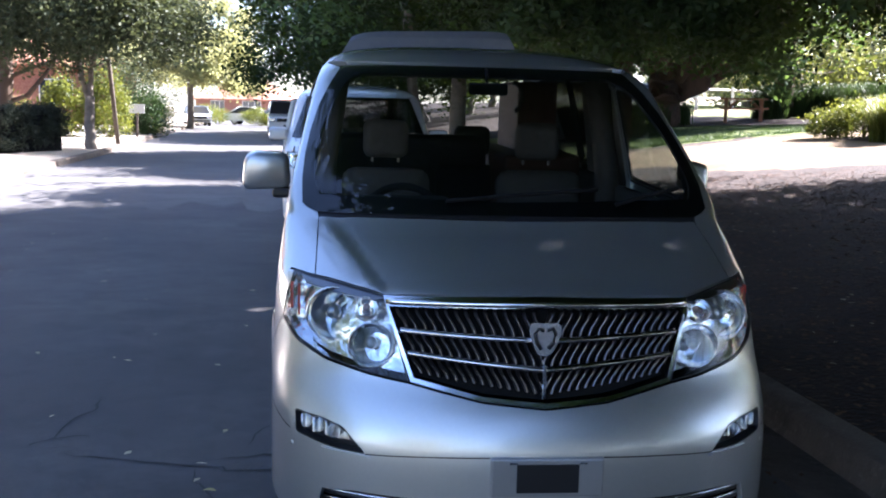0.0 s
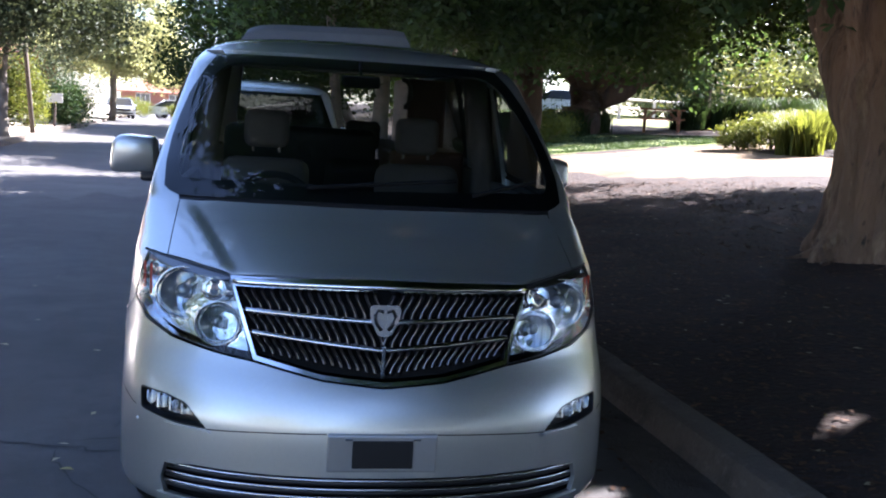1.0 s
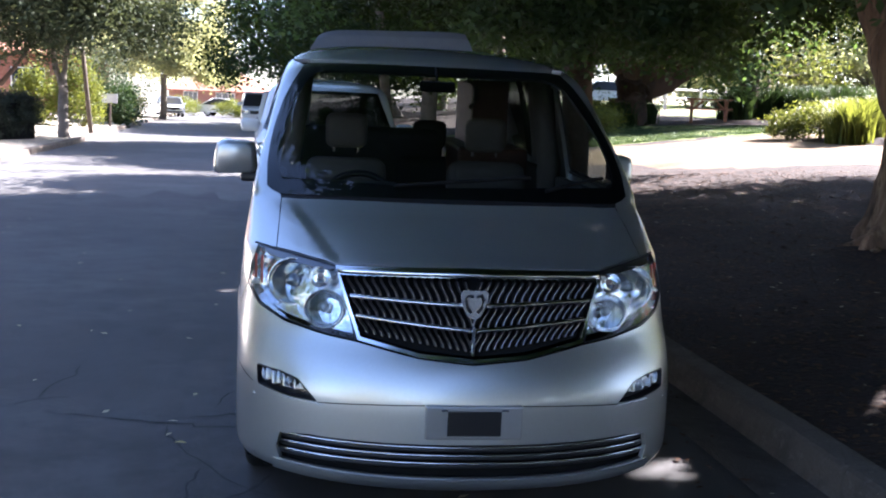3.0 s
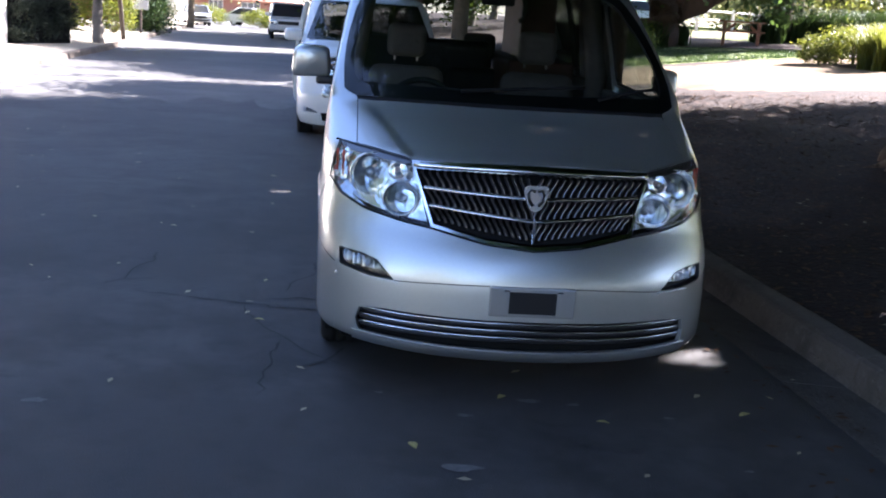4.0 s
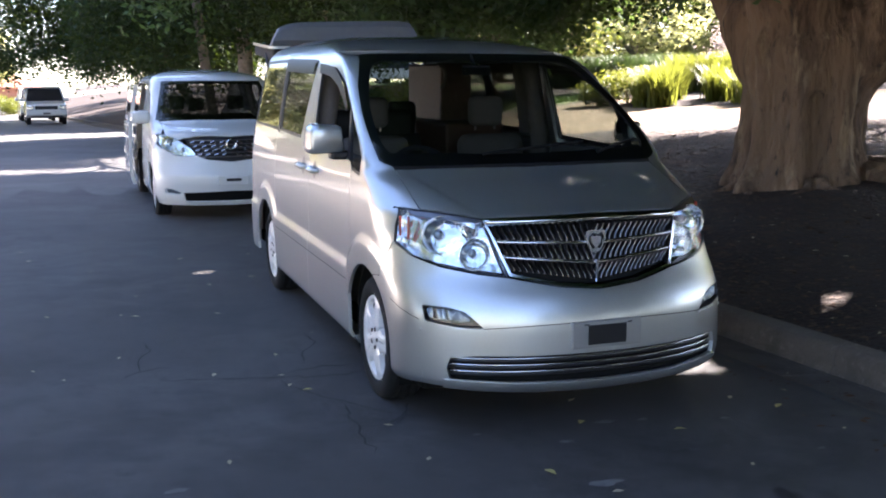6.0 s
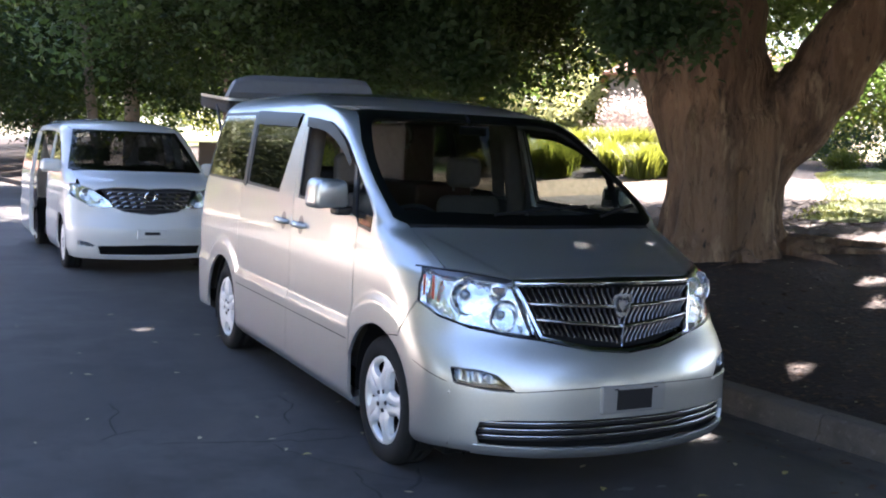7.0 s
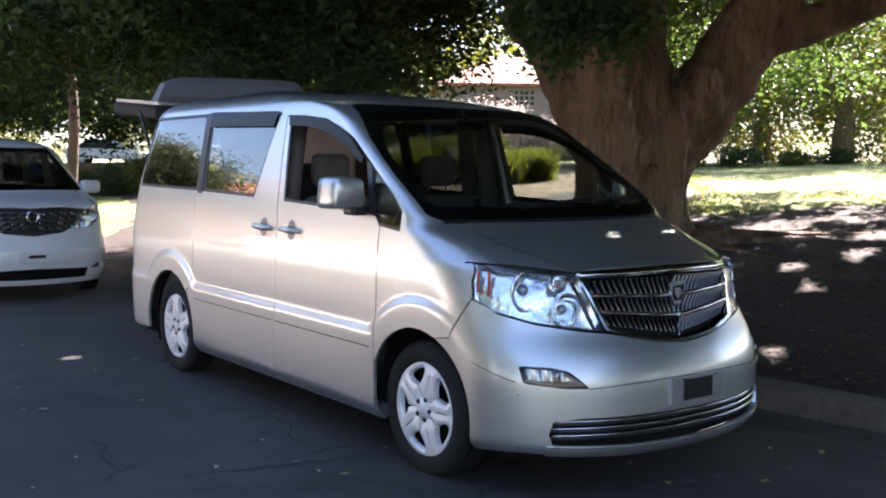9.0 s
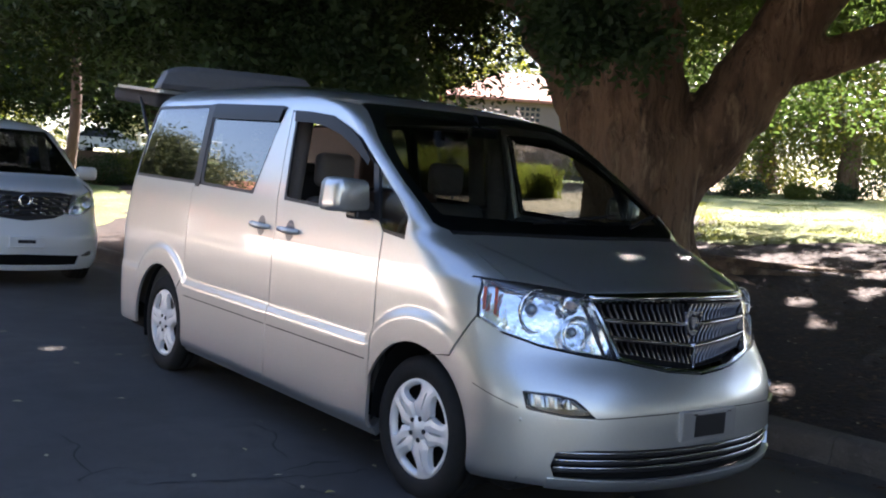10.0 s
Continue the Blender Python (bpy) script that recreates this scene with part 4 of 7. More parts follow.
    bmesh.ops.recalc_face_normals(bm, faces=bm.faces)
    part("spoiler", bm, SHADED_SILVER, tg, "roof spoiler tipped up with the tailgate")
    for x in (-0.68, 0.68):
        bm = bmesh.new()
        add_tube(bm, [(x, 4.62, 1.45), (x * 0.97, 4.95, 1.84)], 0.012, 8)
        part("gas_strut", bm, BLACK_TRIM, tg, "", True)

    # cabin
    bm = bmesh.new()
    add_box(bm, (-0.80, 0.5, 0.26), (0.80, 4.7, 0.34))
    part("cabin_floor", bm, UNDERBODY, van)
    bm = bmesh.new()
    add_box(bm, (-0.78, 0.35, 0.17), (0.78, 4.6, 0.26), 0.03)
    part("underbody", bm, UNDERBODY, van)
    bm = bmesh.new()
    add_box(bm, (-0.74, 0.92, 0.75), (0.74, 1.45, 1.14), 0.08, None, 3)
    add_box(bm, (0.05 - 0.22, 1.30, 0.5), (0.05 + 0.12, 1.62, 1.05), 0.05, None, 3)
    dash = part("dashboard", bm, INTERIOR_DARK, van, "black dashboard", True)
    bm = bmesh.new()
    add_box(bm, (-0.62, 1.2, 1.12), (-0.18, 1.42, 1.21), 0.04, None, 3)
    part("binnacle", bm, INTERIOR_DARK, dash, "", True)
    bm = bmesh.new()
    m = Matrix.Translation((-0.38, 1.52, 1.06)) @ Matrix.Rotation(radians(62), 4, "X")
    pts = [m @ Vector((0.19 * math.cos(a), 0.19 * math.sin(a), 0)) for a in np.linspace(0, 2 * math.pi, 33)]
    add_tube(bm, pts, 0.017, 8, False)
    add_tube(bm, [m @ Vector((-0.18, 0, 0)), m @ Vector((0, -0.02, -0.02)), m @ Vector((0.18, 0, 0))], 0.022, 8)
    add_tube(bm, [m @ Vector((0, 0, -0.02)), m @ Vector((0, -0.18, 0))], 0.02, 8)
    part("steering_wheel", bm, INTERIOR_DARK, van, "black steering wheel", True)
    seat(van, -0.43, 1.95, 0.72, SEAT, 0.46, "driver_seat")
    seat(van, 0.385, 1.95, 0.72, SEAT, 0.46, "passenger_seat")
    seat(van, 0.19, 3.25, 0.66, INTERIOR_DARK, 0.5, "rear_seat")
    # dark block placed to fit the camera's view, hiding the bonnet behind
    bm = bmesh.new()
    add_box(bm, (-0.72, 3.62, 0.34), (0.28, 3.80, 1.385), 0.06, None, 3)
    part("rear_bench", bm, INTERIOR_DARK, van, "dark block for a rear bench, placed to fit the view", True)
    bm = bmesh.new()
    add_box(bm, (0.30, 3.0, 0.34), (0.76, 4.5, 1.30), 0.02)
    cb = part("camper_cabinet", bm, CABINET, van, "brown camper cabinet along the side")
    bm = bmesh.new()
    add_box(bm, (0.46, 3.55, 0.34), (0.72, 4.4, 1.74), 0.02)
    part("tall_cupboard", bm, CABINET, van, "tall brown cupboard")
    ceil = [(a * 0.93, 2.1 + (b - 2.1) * 0.97) for a, b in B.section(1.787)]
    chart_panel("headlining", ceil, lambda x, y: (x, y, np.full(np.shape(x), 1.765)), INTERIOR, van, (), 0.2, 0)
    for s in (-1, 1):
        bm = bmesh.new()
        add_tube(bm, [(s * 0.74, 2.36, 0.4), (s * 0.76, 2.36, 1.25), (s * 0.68, 2.38, 1.74)], [0.07, 0.07, 0.06], 8)
        part("door_pillar_trim", bm, SEAT, van, "", True)
        bm = bmesh.new()
        add_box(bm, (s * 0.76, 1.3, 0.36), (s * 0.81, 2.2, 1.2), 0.02)
        part("door_card", bm, INTERIOR, van)
        bm = bmesh.new()
        add_box(bm, (s * 0.76, 2.45, 0.36), (s * 0.81, 4.5, 1.22), 0.02)
        part("side_lining", bm, INTERIOR, van)
        bm = bmesh.new()
        n = 14
        vs = []
        for i in range(n + 1):
            y = 2.44 + 0.16 * i / n
            o = 0.012 * (i % 2)
            vs.append((bm.verts.new((s * (0.72 - o), y, 1.25)), bm.verts.new((s * (0.66 - o), y, 1.73))))
        for q, t in zip(vs, vs[1:]):
            bm.faces.new((q[0], t[0], t[1], q[1]))
        part("curtain", bm, SEAT, van, "gathered beige curtain")
    bm = bmesh.new()
    add_box(bm, (-0.09, 1.62, 1.645), (0.09, 1.645, 1.70), 0.012)
    add_tube(bm, [(0, 1.66, 1.69), (0, 1.72, 1.765)], 0.008, 6)
    part("rear_view_mirror", bm, UNDERBODY, van)
    bm = bmesh.new()
    pts = [(0.42 + 0.05 * math.cos(a), 3.48, 1.64 + 0.09 * math.sin(a)) for a in np.linspace(-1.4, 1.8, 14)]
    add_tube(bm, pts, 0.016, 8)
    part("belt_loop", bm, SEAT, van, "pale belt loop", True)
    bm = bmesh.new()
    add_box(bm, (-0.50, 0.36, 0.28), (0.50, 0.95, 0.93), 0.05)
    part("engine_bay", bm, UNDERBODY, van)
    van.matrix_world = Matrix.Translation((0, 1.2, 0)) @ Matrix.Rotation(radians(0.9), 4, "X") @ Matrix.Translation((0, -1.2, 0))
    return van, B


silver, BODY = silver_van()

# ground, road and kerbs
def rise(y):
    """The steady climb of the ground along the street, plus a hump fitted to the silver van's tilt."""
    y = np.asarray(y, float)
    return 0.0085 * 2 * np.logaddexp(0, (y - 5) / 2) + 0.033 * np.exp(-((y - 4.0) / 1.5) ** 2)


def road_z(y):
    """The road climbs with the ground and levels out further up."""
    y = np.asarray(y, float)
    return rise(y) - 0.0105 * 4 * np.logaddexp(0, (y - 27) / 4)


def kerb_right(y):
    return np.interp(y, [-60, -20, -6, 0, 1.3, 2.7, 6, 14, 25, 50, 120], [3.2, 2.15, 1.84, 1.68, 1.63, 1.54, 1.43, 1.3, 0.8, -1.9, -9])


def kerb_left(y):
    return np.interp(y, [-60, 0, 14, 25, 50, 120], [-8, -7.0, -7.0, -7.3, -9.6, -16])


def land_z(x, y):
    """The height of the park and the verge beside the road."""
    x, y = np.asarray(x, float), np.asarray(y, float)
    d = np.maximum(x - kerb_right(y), 0)
    r = 0.088 + 0.145 * 14 * (1 - np.exp(-d / 14)) + (rise(y) - road_z(y)) * (1 - np.exp(-d / 5))
    e = np.maximum(kerb_left(y) - x, 0)
    le = 0.12 + 0.02 * e
    return road_z(y) + np.where(x > (kerb_right(y) + kerb_left(y)) / 2, r, le)


def bumps(x, y):
    """Unevenness of the bare earth, which fades out towards the kerbs."""
    d = max(x - float(kerb_right(y)), float(kerb_left(y)) - x)
    return (noise.noise((x * 0.9, y * 0.9, 3)) + 0.4 * noise.noise((x * 3.1, y * 3.1, 7))) * float(step(d, 0.15, 1.6))


def sheet(name, xs_of, ys, z_of, material, label, uneven=0.0, kind="structure"):
    rows = []
    verts, faces = [], []
    for y in ys:
        xs = xs_of(y)
        z = z_of(xs, np.full(len(xs), y))
        rows.append(len(xs))
        for x, h in zip(xs, z):
            verts.append((x, y, float(h) + (uneven * bumps(x, y) if uneven else 0)))
    n = rows[0]
    for j in range(len(rows) - 1):
        for i in range(n - 1):
            a = j * n + i
            faces.append((a, a + 1, a + n + 1, a + n))
    return tagged(raw(name, verts, faces, material, None, smooth=True), label, "", "", kind)


NEAR_YS = np.concatenate([np.arange(-60, -6, 3.0), np.arange(-6, 11.61, 0.4)])
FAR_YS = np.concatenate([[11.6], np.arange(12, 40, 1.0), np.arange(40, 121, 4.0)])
for ys, material, label in ((NEAR_YS, ASPHALT, "worn dark asphalt street with fine cracks"), (FAR_YS, SUN_PALE_ASPHALT, "asphalt further up the street, coloured paler to look sunlit")):
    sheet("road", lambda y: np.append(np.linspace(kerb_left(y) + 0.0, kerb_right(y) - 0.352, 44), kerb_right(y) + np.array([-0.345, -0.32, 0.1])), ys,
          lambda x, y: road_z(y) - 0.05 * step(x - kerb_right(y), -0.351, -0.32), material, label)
# the dark asphalt ends in a ragged edge against the stretch coloured as sunlit
far_edge = [(-6.9 + 0.2 * k, 12.5 + 0.5 * math.sin(1.7 * k) + 0.45 * math.sin(0.63 * k + 1) + 0.25 * math.sin(3.1 * k)) for k in range(39)]
edge_patch = chart_panel("road_edge", [(-6.9, 10.9), (0.7, 10.9)] + far_edge[::-1], lambda x, y: (x, y, road_z(y) + 0.004), ASPHALT, None, (), 0.3, 0.0, 0.0, "", (0, 0, -5000))
tagged(edge_patch, "ragged end of the dark asphalt before the sun-pale stretch", kind="structure")
# concrete gutter strip and kerb with rounded nose
KERB_PROFILE = [(-0.36, 0.002), (-0.02, -0.02), (0.0, 0.02), (0.012, 0.095), (0.022, 0.116), (0.042, 0.13), (0.07, 0.135), (0.15, 0.137), (0.168, 0.13), (0.17, -0.05)]


def kerb(name, y0, y1, edge, s, label, gutter):
    prof = KERB_PROFILE if gutter else KERB_PROFILE[1:]
    ys = np.linspace(y0, y1, max(2, int((y1 - y0) / 0.4)))
    verts, faces, n = [], [], len(prof)
    for y in ys:
        for dx, dz in prof:
            wob = 0.006 * noise.noise((y * 1.7, dx * 9, 1))
            verts.append((float(edge(y)) + s * dx + wob, y, float(road_z(y)) + dz + wob))
    for j in range(len(ys) - 1):
        for i in range(n - 1):
            a = j * n + i
            faces.append((a, a + 1, a + n + 1, a + n) if s < 0 else (a, a + n, a + n + 1, a + 1))
    faces += [tuple(range(n)), tuple(range((len(ys) - 1) * n, len(ys) * n))[::-1]]
    return raw(name, verts, faces, CONCRETE, None, label)


kerb_line = empty("kerb", Matrix(), "worn concrete kerb and gutter strip along the park", kind="structure")
y = -14.0
while y < 60:
    length = 2.4 if y < 12 else 6.0
    ob = kerb("kerb_stone", y + 0.003, y + length - 0.003, kerb_right, 1, "", True)
    ob.parent = kerb_line
    y += length
tagged(kerb("kerb_far_side", -60, 120, kerb_left, -1, "concrete kerb across the street", False), kind="structure")
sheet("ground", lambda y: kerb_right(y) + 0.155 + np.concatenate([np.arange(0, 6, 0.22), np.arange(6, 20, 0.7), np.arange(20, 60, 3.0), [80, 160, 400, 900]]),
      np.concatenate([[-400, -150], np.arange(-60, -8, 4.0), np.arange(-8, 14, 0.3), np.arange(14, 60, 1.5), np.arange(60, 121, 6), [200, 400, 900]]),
      lambda x, y: land_z(x, y), SOIL, "leaf-strewn bare earth, darkened for the shade under the fig trees", 0.05)
sheet("verge", lambda y: kerb_left(y) - 0.183 - np.concatenate([np.arange(0, 6, 0.5), np.arange(6, 40, 4.0), [80, 160, 400, 900]])[::-1],
      np.concatenate([[-400, -150], np.arange(-60, 121, 4.0), [200, 400, 900]]), lambda x, y: land_z(x, y), VERGE, "sunlit pale verge across the street", 0.03)

# leaves and trees
fig = None

# places on the ground and the bonnet that the sun reaches through gaps in the crown: x, y, z, width of the gap
SUN_GAPS = [(1.0, 0.72, 0, 0.17), (2.4, 1.26, 0.25, 0.1), (3.5, 2.0, 0.38, 0.1), (-1.35, 4.69, 0, 0.08), (2.9, 3.0, 0.35, 0.12), (3.9, 3.4, 0.45, 0.15), (-3.3, 10.9, 0, 0.3), (-2.4, 11.6, 0, 0.25),
            (-4.3, 10.2, 0, 0.25), (-0.9, 7.6, 0, 0.12), (-1.6, 7.9, 0, 0.1), (6.9, 3.0, 0.8, 0.35), (7.2, 4.6, 0.8, 0.45),
            (2.6, 2.3, 0.3, 0.08), (4.3, 2.2, 0.5, 0.1), (5.0, 2.8, 0.6, 0.15), (5.8, 2.6, 0.7, 0.2),
            (0.18, 0.62, 1.12, 0.012), (0.5, 0.635, 1.12, 0.014), (0.69, 0.67, 1.1, 0.012), (-0.62, 0.81, 1.16, 0.025)]
for u, v, w in np.random.default_rng(17).uniform(size=(42, 3)):
    SUN_GAPS.append((6.3 + 4.2 * u, 0.6 + 5.6 * v, 0.75 + 0.45 * u, 0.04 + 0.24 * w * w))


def out_of_gaps(p, size):
    """Leaves out of the lines from the sun to those places."""
    d, ok = np.array(sun_dir), np.ones(len(p), bool)
    for x, y, z, r in SUN_GAPS:
        v = p - np.array((x, y, z))
        ok &= np.linalg.norm(v - np.outer(v @ d, d), axis=1) > r * (0.8 + 0.4 * np.sin(7 * v[:, 0] + 5 * v[:, 1])) + 0.24 * size
    return ok


def leaves(name, centres, size, spread, count, material, parent, label="", droop=0.5, seed=1, flat=0.5, kind=""):
    """One mesh of many folded leaves in clumps round the centres."""
    rng = np.random.default_rng(seed)
    centres = np.asarray(centres, float)
    c = centres[rng.integers(0, len(centres), count)]
    o = rng.normal(size=(count, 3)) * np.asarray(spread)
    p = c + o
    if parent is fig:
        p = p[out_of_gaps(p + np.array(parent.matrix_basis.translation), size)]
        count = len(p)
    d = rng.normal(size=(count, 3))
    d[:, 2] = d[:, 2] * 0.5 - droop
    d /= np.linalg.norm(d, axis=1)[:, None]
    u = rng.normal(size=(count, 3))
    u[:, 2] += flat * 2
    w = np.cross(d, u)
    w /= np.linalg.norm(w, axis=1)[:, None] + 1e-9
    n = np.cross(w, d)
    ln = size * rng.uniform(0.65, 1.3, count)[:, None]
    wd = ln * 0.24
    verts = np.empty((count, 4, 3))
    verts[:, 0] = p - d * ln * 0.5
    verts[:, 1] = p + w * wd + n * ln * 0.08
    verts[:, 2] = p + d * ln * 0.5
    verts[:, 3] = p - w * wd + n * ln * 0.08
    me = bpy.data.meshes.new(name)
    me.vertices.add(count * 4)
    me.vertices.foreach_set("co", verts.ravel())
    me.loops.add(count * 4)
    me.loops.foreach_set("vertex_index", np.arange(count * 4))
    me.polygons.add(count)
    me.polygons.foreach_set("loop_start", np.arange(count) * 4)
    me.update(calc_edges=True)
    me.materials.append(material)
    ob = new(name, me)
    ob.parent = parent
    if label:
        tagged(ob, label)
    if kind:
        tagged(ob, kind=kind)
    return ob


def limb(bm, a, b, r0, r1, bend, rng, n=8, sides=10):
    a, b = Vector(a), Vector(b)
    pts = []
    side = Vector(rng.normal(size=3)) * bend
    for k in range(n + 1):
        t = k / n
        pts.append(a.lerp(b, t) + side * math.sin(math.pi * t) + Vector(rng.normal(size=3)) * r0 * 0.08)
    add_tube(bm, pts, [r0 + (r1 - r0) * (k / n) ** 0.8 for k in range(n + 1)], sides)
    return pts


def clump_centres(lo, hi, n, rng, keep=None):
    p = rng.uniform(lo, hi, (n * 4, 3))
    if keep is not None:
        p = p[keep(p)]
    return p[:n]


def fig_tree():
    rng = np.random.default_rng(7)
    bx, by = 5.15, 5.05
    bz = float(land_z(bx, by))
    t = empty("fig_tree", pose(bx, by, bz), "huge spreading fig tree with a thick fluted trunk and roots", "tree", "fig trees")
    # trunk: fluted, flaring to the roots, widening to the crotch
    verts, faces = [], []
    sides, rows = 72, 44
    for j in range(rows + 1):
        h = -0.35 + 2.35 * j / rows
        base = 0.62 + 0.13 * math.exp(-max(h, 0) / 0.17) + 0.06 * float(step(np.array(h), 0.8, 2.0))
        for i in range(sides):
            a = 2 * math.pi * i / sides
            fl = 0.075 * math.cos(5 * a + 1.1 + 0.5 * h) + 0.06 * math.cos(9 * a + 2 + 0.3 * h) + 0.035 * math.cos(17 * a + 0.8 * h)
            root = (0.3 if math.cos(a + 0.6) > 0 else 0.14) * math.exp(-max(h + 0.1, 0) / 0.22) * max(0, math.cos(3.5 * a + 0.7)) ** 3
            lump = 0.05 * noise.noise((math.cos(a) * 1.6, math.sin(a) * 1.6, h * 1.3)) + 0.025 * noise.noise((math.cos(a) * 5, math.sin(a) * 5, h * 4))
            r = (base * (1 + fl * (1.4 - 0.25 * h)) + root + lump) * (1 - 0.5 * float(step(np.array(h), 1.35, 2.0)))
            lean = 0.05 * h
            verts.append((r * math.cos(a) * (1.0 + 0.12 * max(h - 1.2, 0)) + lean, r * math.sin(a), h))
    for j in range(rows):
        for i in range(sides):
            a, b = j * sides + i, j * sides + (i + 1) % sides
            faces.append((a, b, b + sides, a + sides))
    faces.append(tuple(rows * sides + i for i in range(sides)))
    faces.append(tuple(range(sides))[::-1])
    bm = bmesh.new()
    vs = [bm.verts.new(v) for v in verts]
    for f in faces:
        bm.faces.new([vs[i] for i in f])
    # the stems that the trunk divides into grow out of it without a joint
    for a, b, r0, r1, bend in (((0.15, -0.15, 0.95), (1.05, -1.1, 2.75), 0.48, 0.38, 0.04), ((1.0, -1.05, 2.66), (2.5, -2.6, 5.4), 0.38, 0.22, 0.12), ((0.8, -0.85, 2.25), (2.6, -2.75, 3.15), 0.24, 0.16, 0.06),
                               ((0.0, 0.0, 1.0), (-0.15, 0.0, 5.0), 0.60, 0.42, 0.06), ((-0.05, 0.12, 1.0), (-0.3, 1.75, 3.4), 0.50, 0.32, 0.06), ((0.05, 0.1, 1.2), (1.6, 3.4, 4.6), 0.42, 0.18, 0.2)):
        limb(bm, a, b, r0, r1, bend, rng, 12, 20)
    tr = part("trunk", bm, BARK, t, "thick brown-grey fluted trunk dividing into great limbs", True)
    join = tr.modifiers.new("grown_together", "REMESH")
    join.mode, join.voxel_size, join.use_smooth_shade = "VOXEL", 0.034, True
    soft = tr.modifiers.new("soft", "SMOOTH")
    soft.iterations, soft.factor = 3, 0.5
    # surface roots
    for ang, ln, r in ((186, 0.7, 0.06), (206, 0.8, 0.06), (228, 0.7, 0.06), (262, 0.9, 0.07), (285, 1.5, 0.09), (312, 2.4, 0.13), (330, 3.0, 0.12), (20, 2.0, 0.1)):
        bm = bmesh.new()
        pts, rad = [], []
        for k in range(13):
            f = k / 12
            a = radians(ang + 14 * math.sin(3 * f + ang))
            d = 0.7 + ln * f
            x, y = math.cos(a) * d, math.sin(a) * d
            z = float(land_z(bx + x, by + y)) - bz
            pts.append((x, y, z - 0.02 + 0.02 * (1 - f) + 0.2 * max(0, 0.25 - f) - 0.09 * f))
            rad.append(r * (1 - f) ** 0.7 + 0.012)
        add_tube(bm, pts, rad, 10)
        part("root", bm, BARK, t, "grey-brown root along the ground", True)
    # limbs
    bm_limbs = [((2.55, -2.7, 3.12), (5.6, -5.0, 4.1), 0.165, 0.08, 0.2), ((-0.28, 1.68, 3.3), (-5.2, 3.6, 5.9), 0.32, 0.08, 0.4),
                ((-0.15, 0.0, 4.7), (-3.6, -4.4, 7.4), 0.34, 0.09, 0.5), ((-0.15, 0.0, 4.7), (1.6, 1.6, 8.6), 0.34, 0.08, 0.4)]
    for a, b, r0, r1, bend in bm_limbs:
        bm = bmesh.new()
        limb(bm, a, b, r0, r1, bend, rng, 10, 18)
        part("limb", bm, BARK, t, "", True)
    return t, (bx, by, bz)


fig, FIG = fig_tree()


def ring_keep(cx, cy, radius, z0, z1, droop, rng):
    """Keeps points of a dome-shaped crown whose underside hangs lower towards its edge."""
    def keep(p):
        r = np.hypot(p[:, 0] - cx, p[:, 1] - cy) / radius
        under = z0 - droop * r ** 2 + 0.5 * np.sin(p[:, 0] * 1.3) * np.cos(p[:, 1] * 1.1)
        over = z0 + (z1 - z0) * np.sqrt(np.clip(1 - r ** 2, 0, 1)) + 0.3
        return (r < 1) & (p[:, 2] > under) & (p[:, 2] < over)
    return keep


def crown(parent, cx, cy, radius, z0, z1, droop, clumps, count, size, spread, material, seed, label, name="crown", inner=0.0):
    rng = np.random.default_rng(seed)
    k = ring_keep(cx, cy, radius, z0, z1, droop, rng)
    pts = clump_centres((cx - radius, cy - radius, z0 - droop - 1), (cx + radius, cy + radius, z1 + 1), clumps, rng, k)
    pts = pts[pts[:, 0] > -0.9 + 0.6 * np.sin(pts[:, 1])]
    along, aside = (pts[:, 0] + 3.4) * 0.62 + (pts[:, 1] + 3.0) * 0.785, (pts[:, 0] + 3.4) * 0.785 - (pts[:, 1] + 3.0) * 0.62
    pts = pts[(along < 11.5) | (pts[:, 2] > 4.2) | (np.abs(aside) > 0.5 + 0.045 * along)]
    off = np.array(parent.matrix_basis.translation)
    return leaves(name, pts - off, size, spread, count, material, parent, label, 0.45, seed)


# the great fig's crown: fine leaves underneath, where it is seen, and coarser ones above
crown(fig, 4.4, 4.6, 9.4, 4.4, 6.6, 1.7, 1300, 250000, 0.13, (0.34, 0.34, 0.24), FIG_LEAF, 11, "dense dark green fig leaves")
crown(fig, 3.8, 3.3, 10.2, 6.0, 10.8, 0.5, 2600, 120000, 0.36, (0.6, 0.6, 0.4), FIG_LEAF, 12, "dense dark green fig leaves", "upper_crown")

# leaves that hang low round the head of the trunk
low = np.array([(3.1, 3.8, 2.6), (3.0, 3.9, 2.95), (3.3, 3.6, 2.75), (3.35, 3.7, 3.2), (2.9, 4.1, 3.3), (3.2, 4.2, 2.85), (3.45, 3.3, 2.7)])
leaves("hanging_spray", low + np.array((-0.2, 0.16, 0.1)) - np.array(FIG), 0.11, (0.15, 0.15, 0.17), 4500, FIG_LEAF, fig, "dark leaves hanging before the trunk", 0.6, 15)

# boughs that hang low on the far side of the fig
rng = np.random.default_rng(19)
low = rng.uniform((-0.8, 7.2, 2.4), (5.2, 11.2, 4.8), (210, 3))
low = low[((low[:, 0] + 3.15) < 0.63 * (low[:, 1] + 3.44)) & ((low[:, 0] > 0.9) | (low[:, 2] > 3.1))]
leaves("low_bough", low - np.array(FIG), 0.12, (0.26, 0.26, 0.2), 46000, FIG_LEAF, fig, "dark leafy boughs hanging low", 0.6, 20)
# unseen boughs, added above the view to shade the bare earth
high = rng.uniform((7.6, 8.0, 5.6), (12.8, 13.3, 6.8), (120, 3))
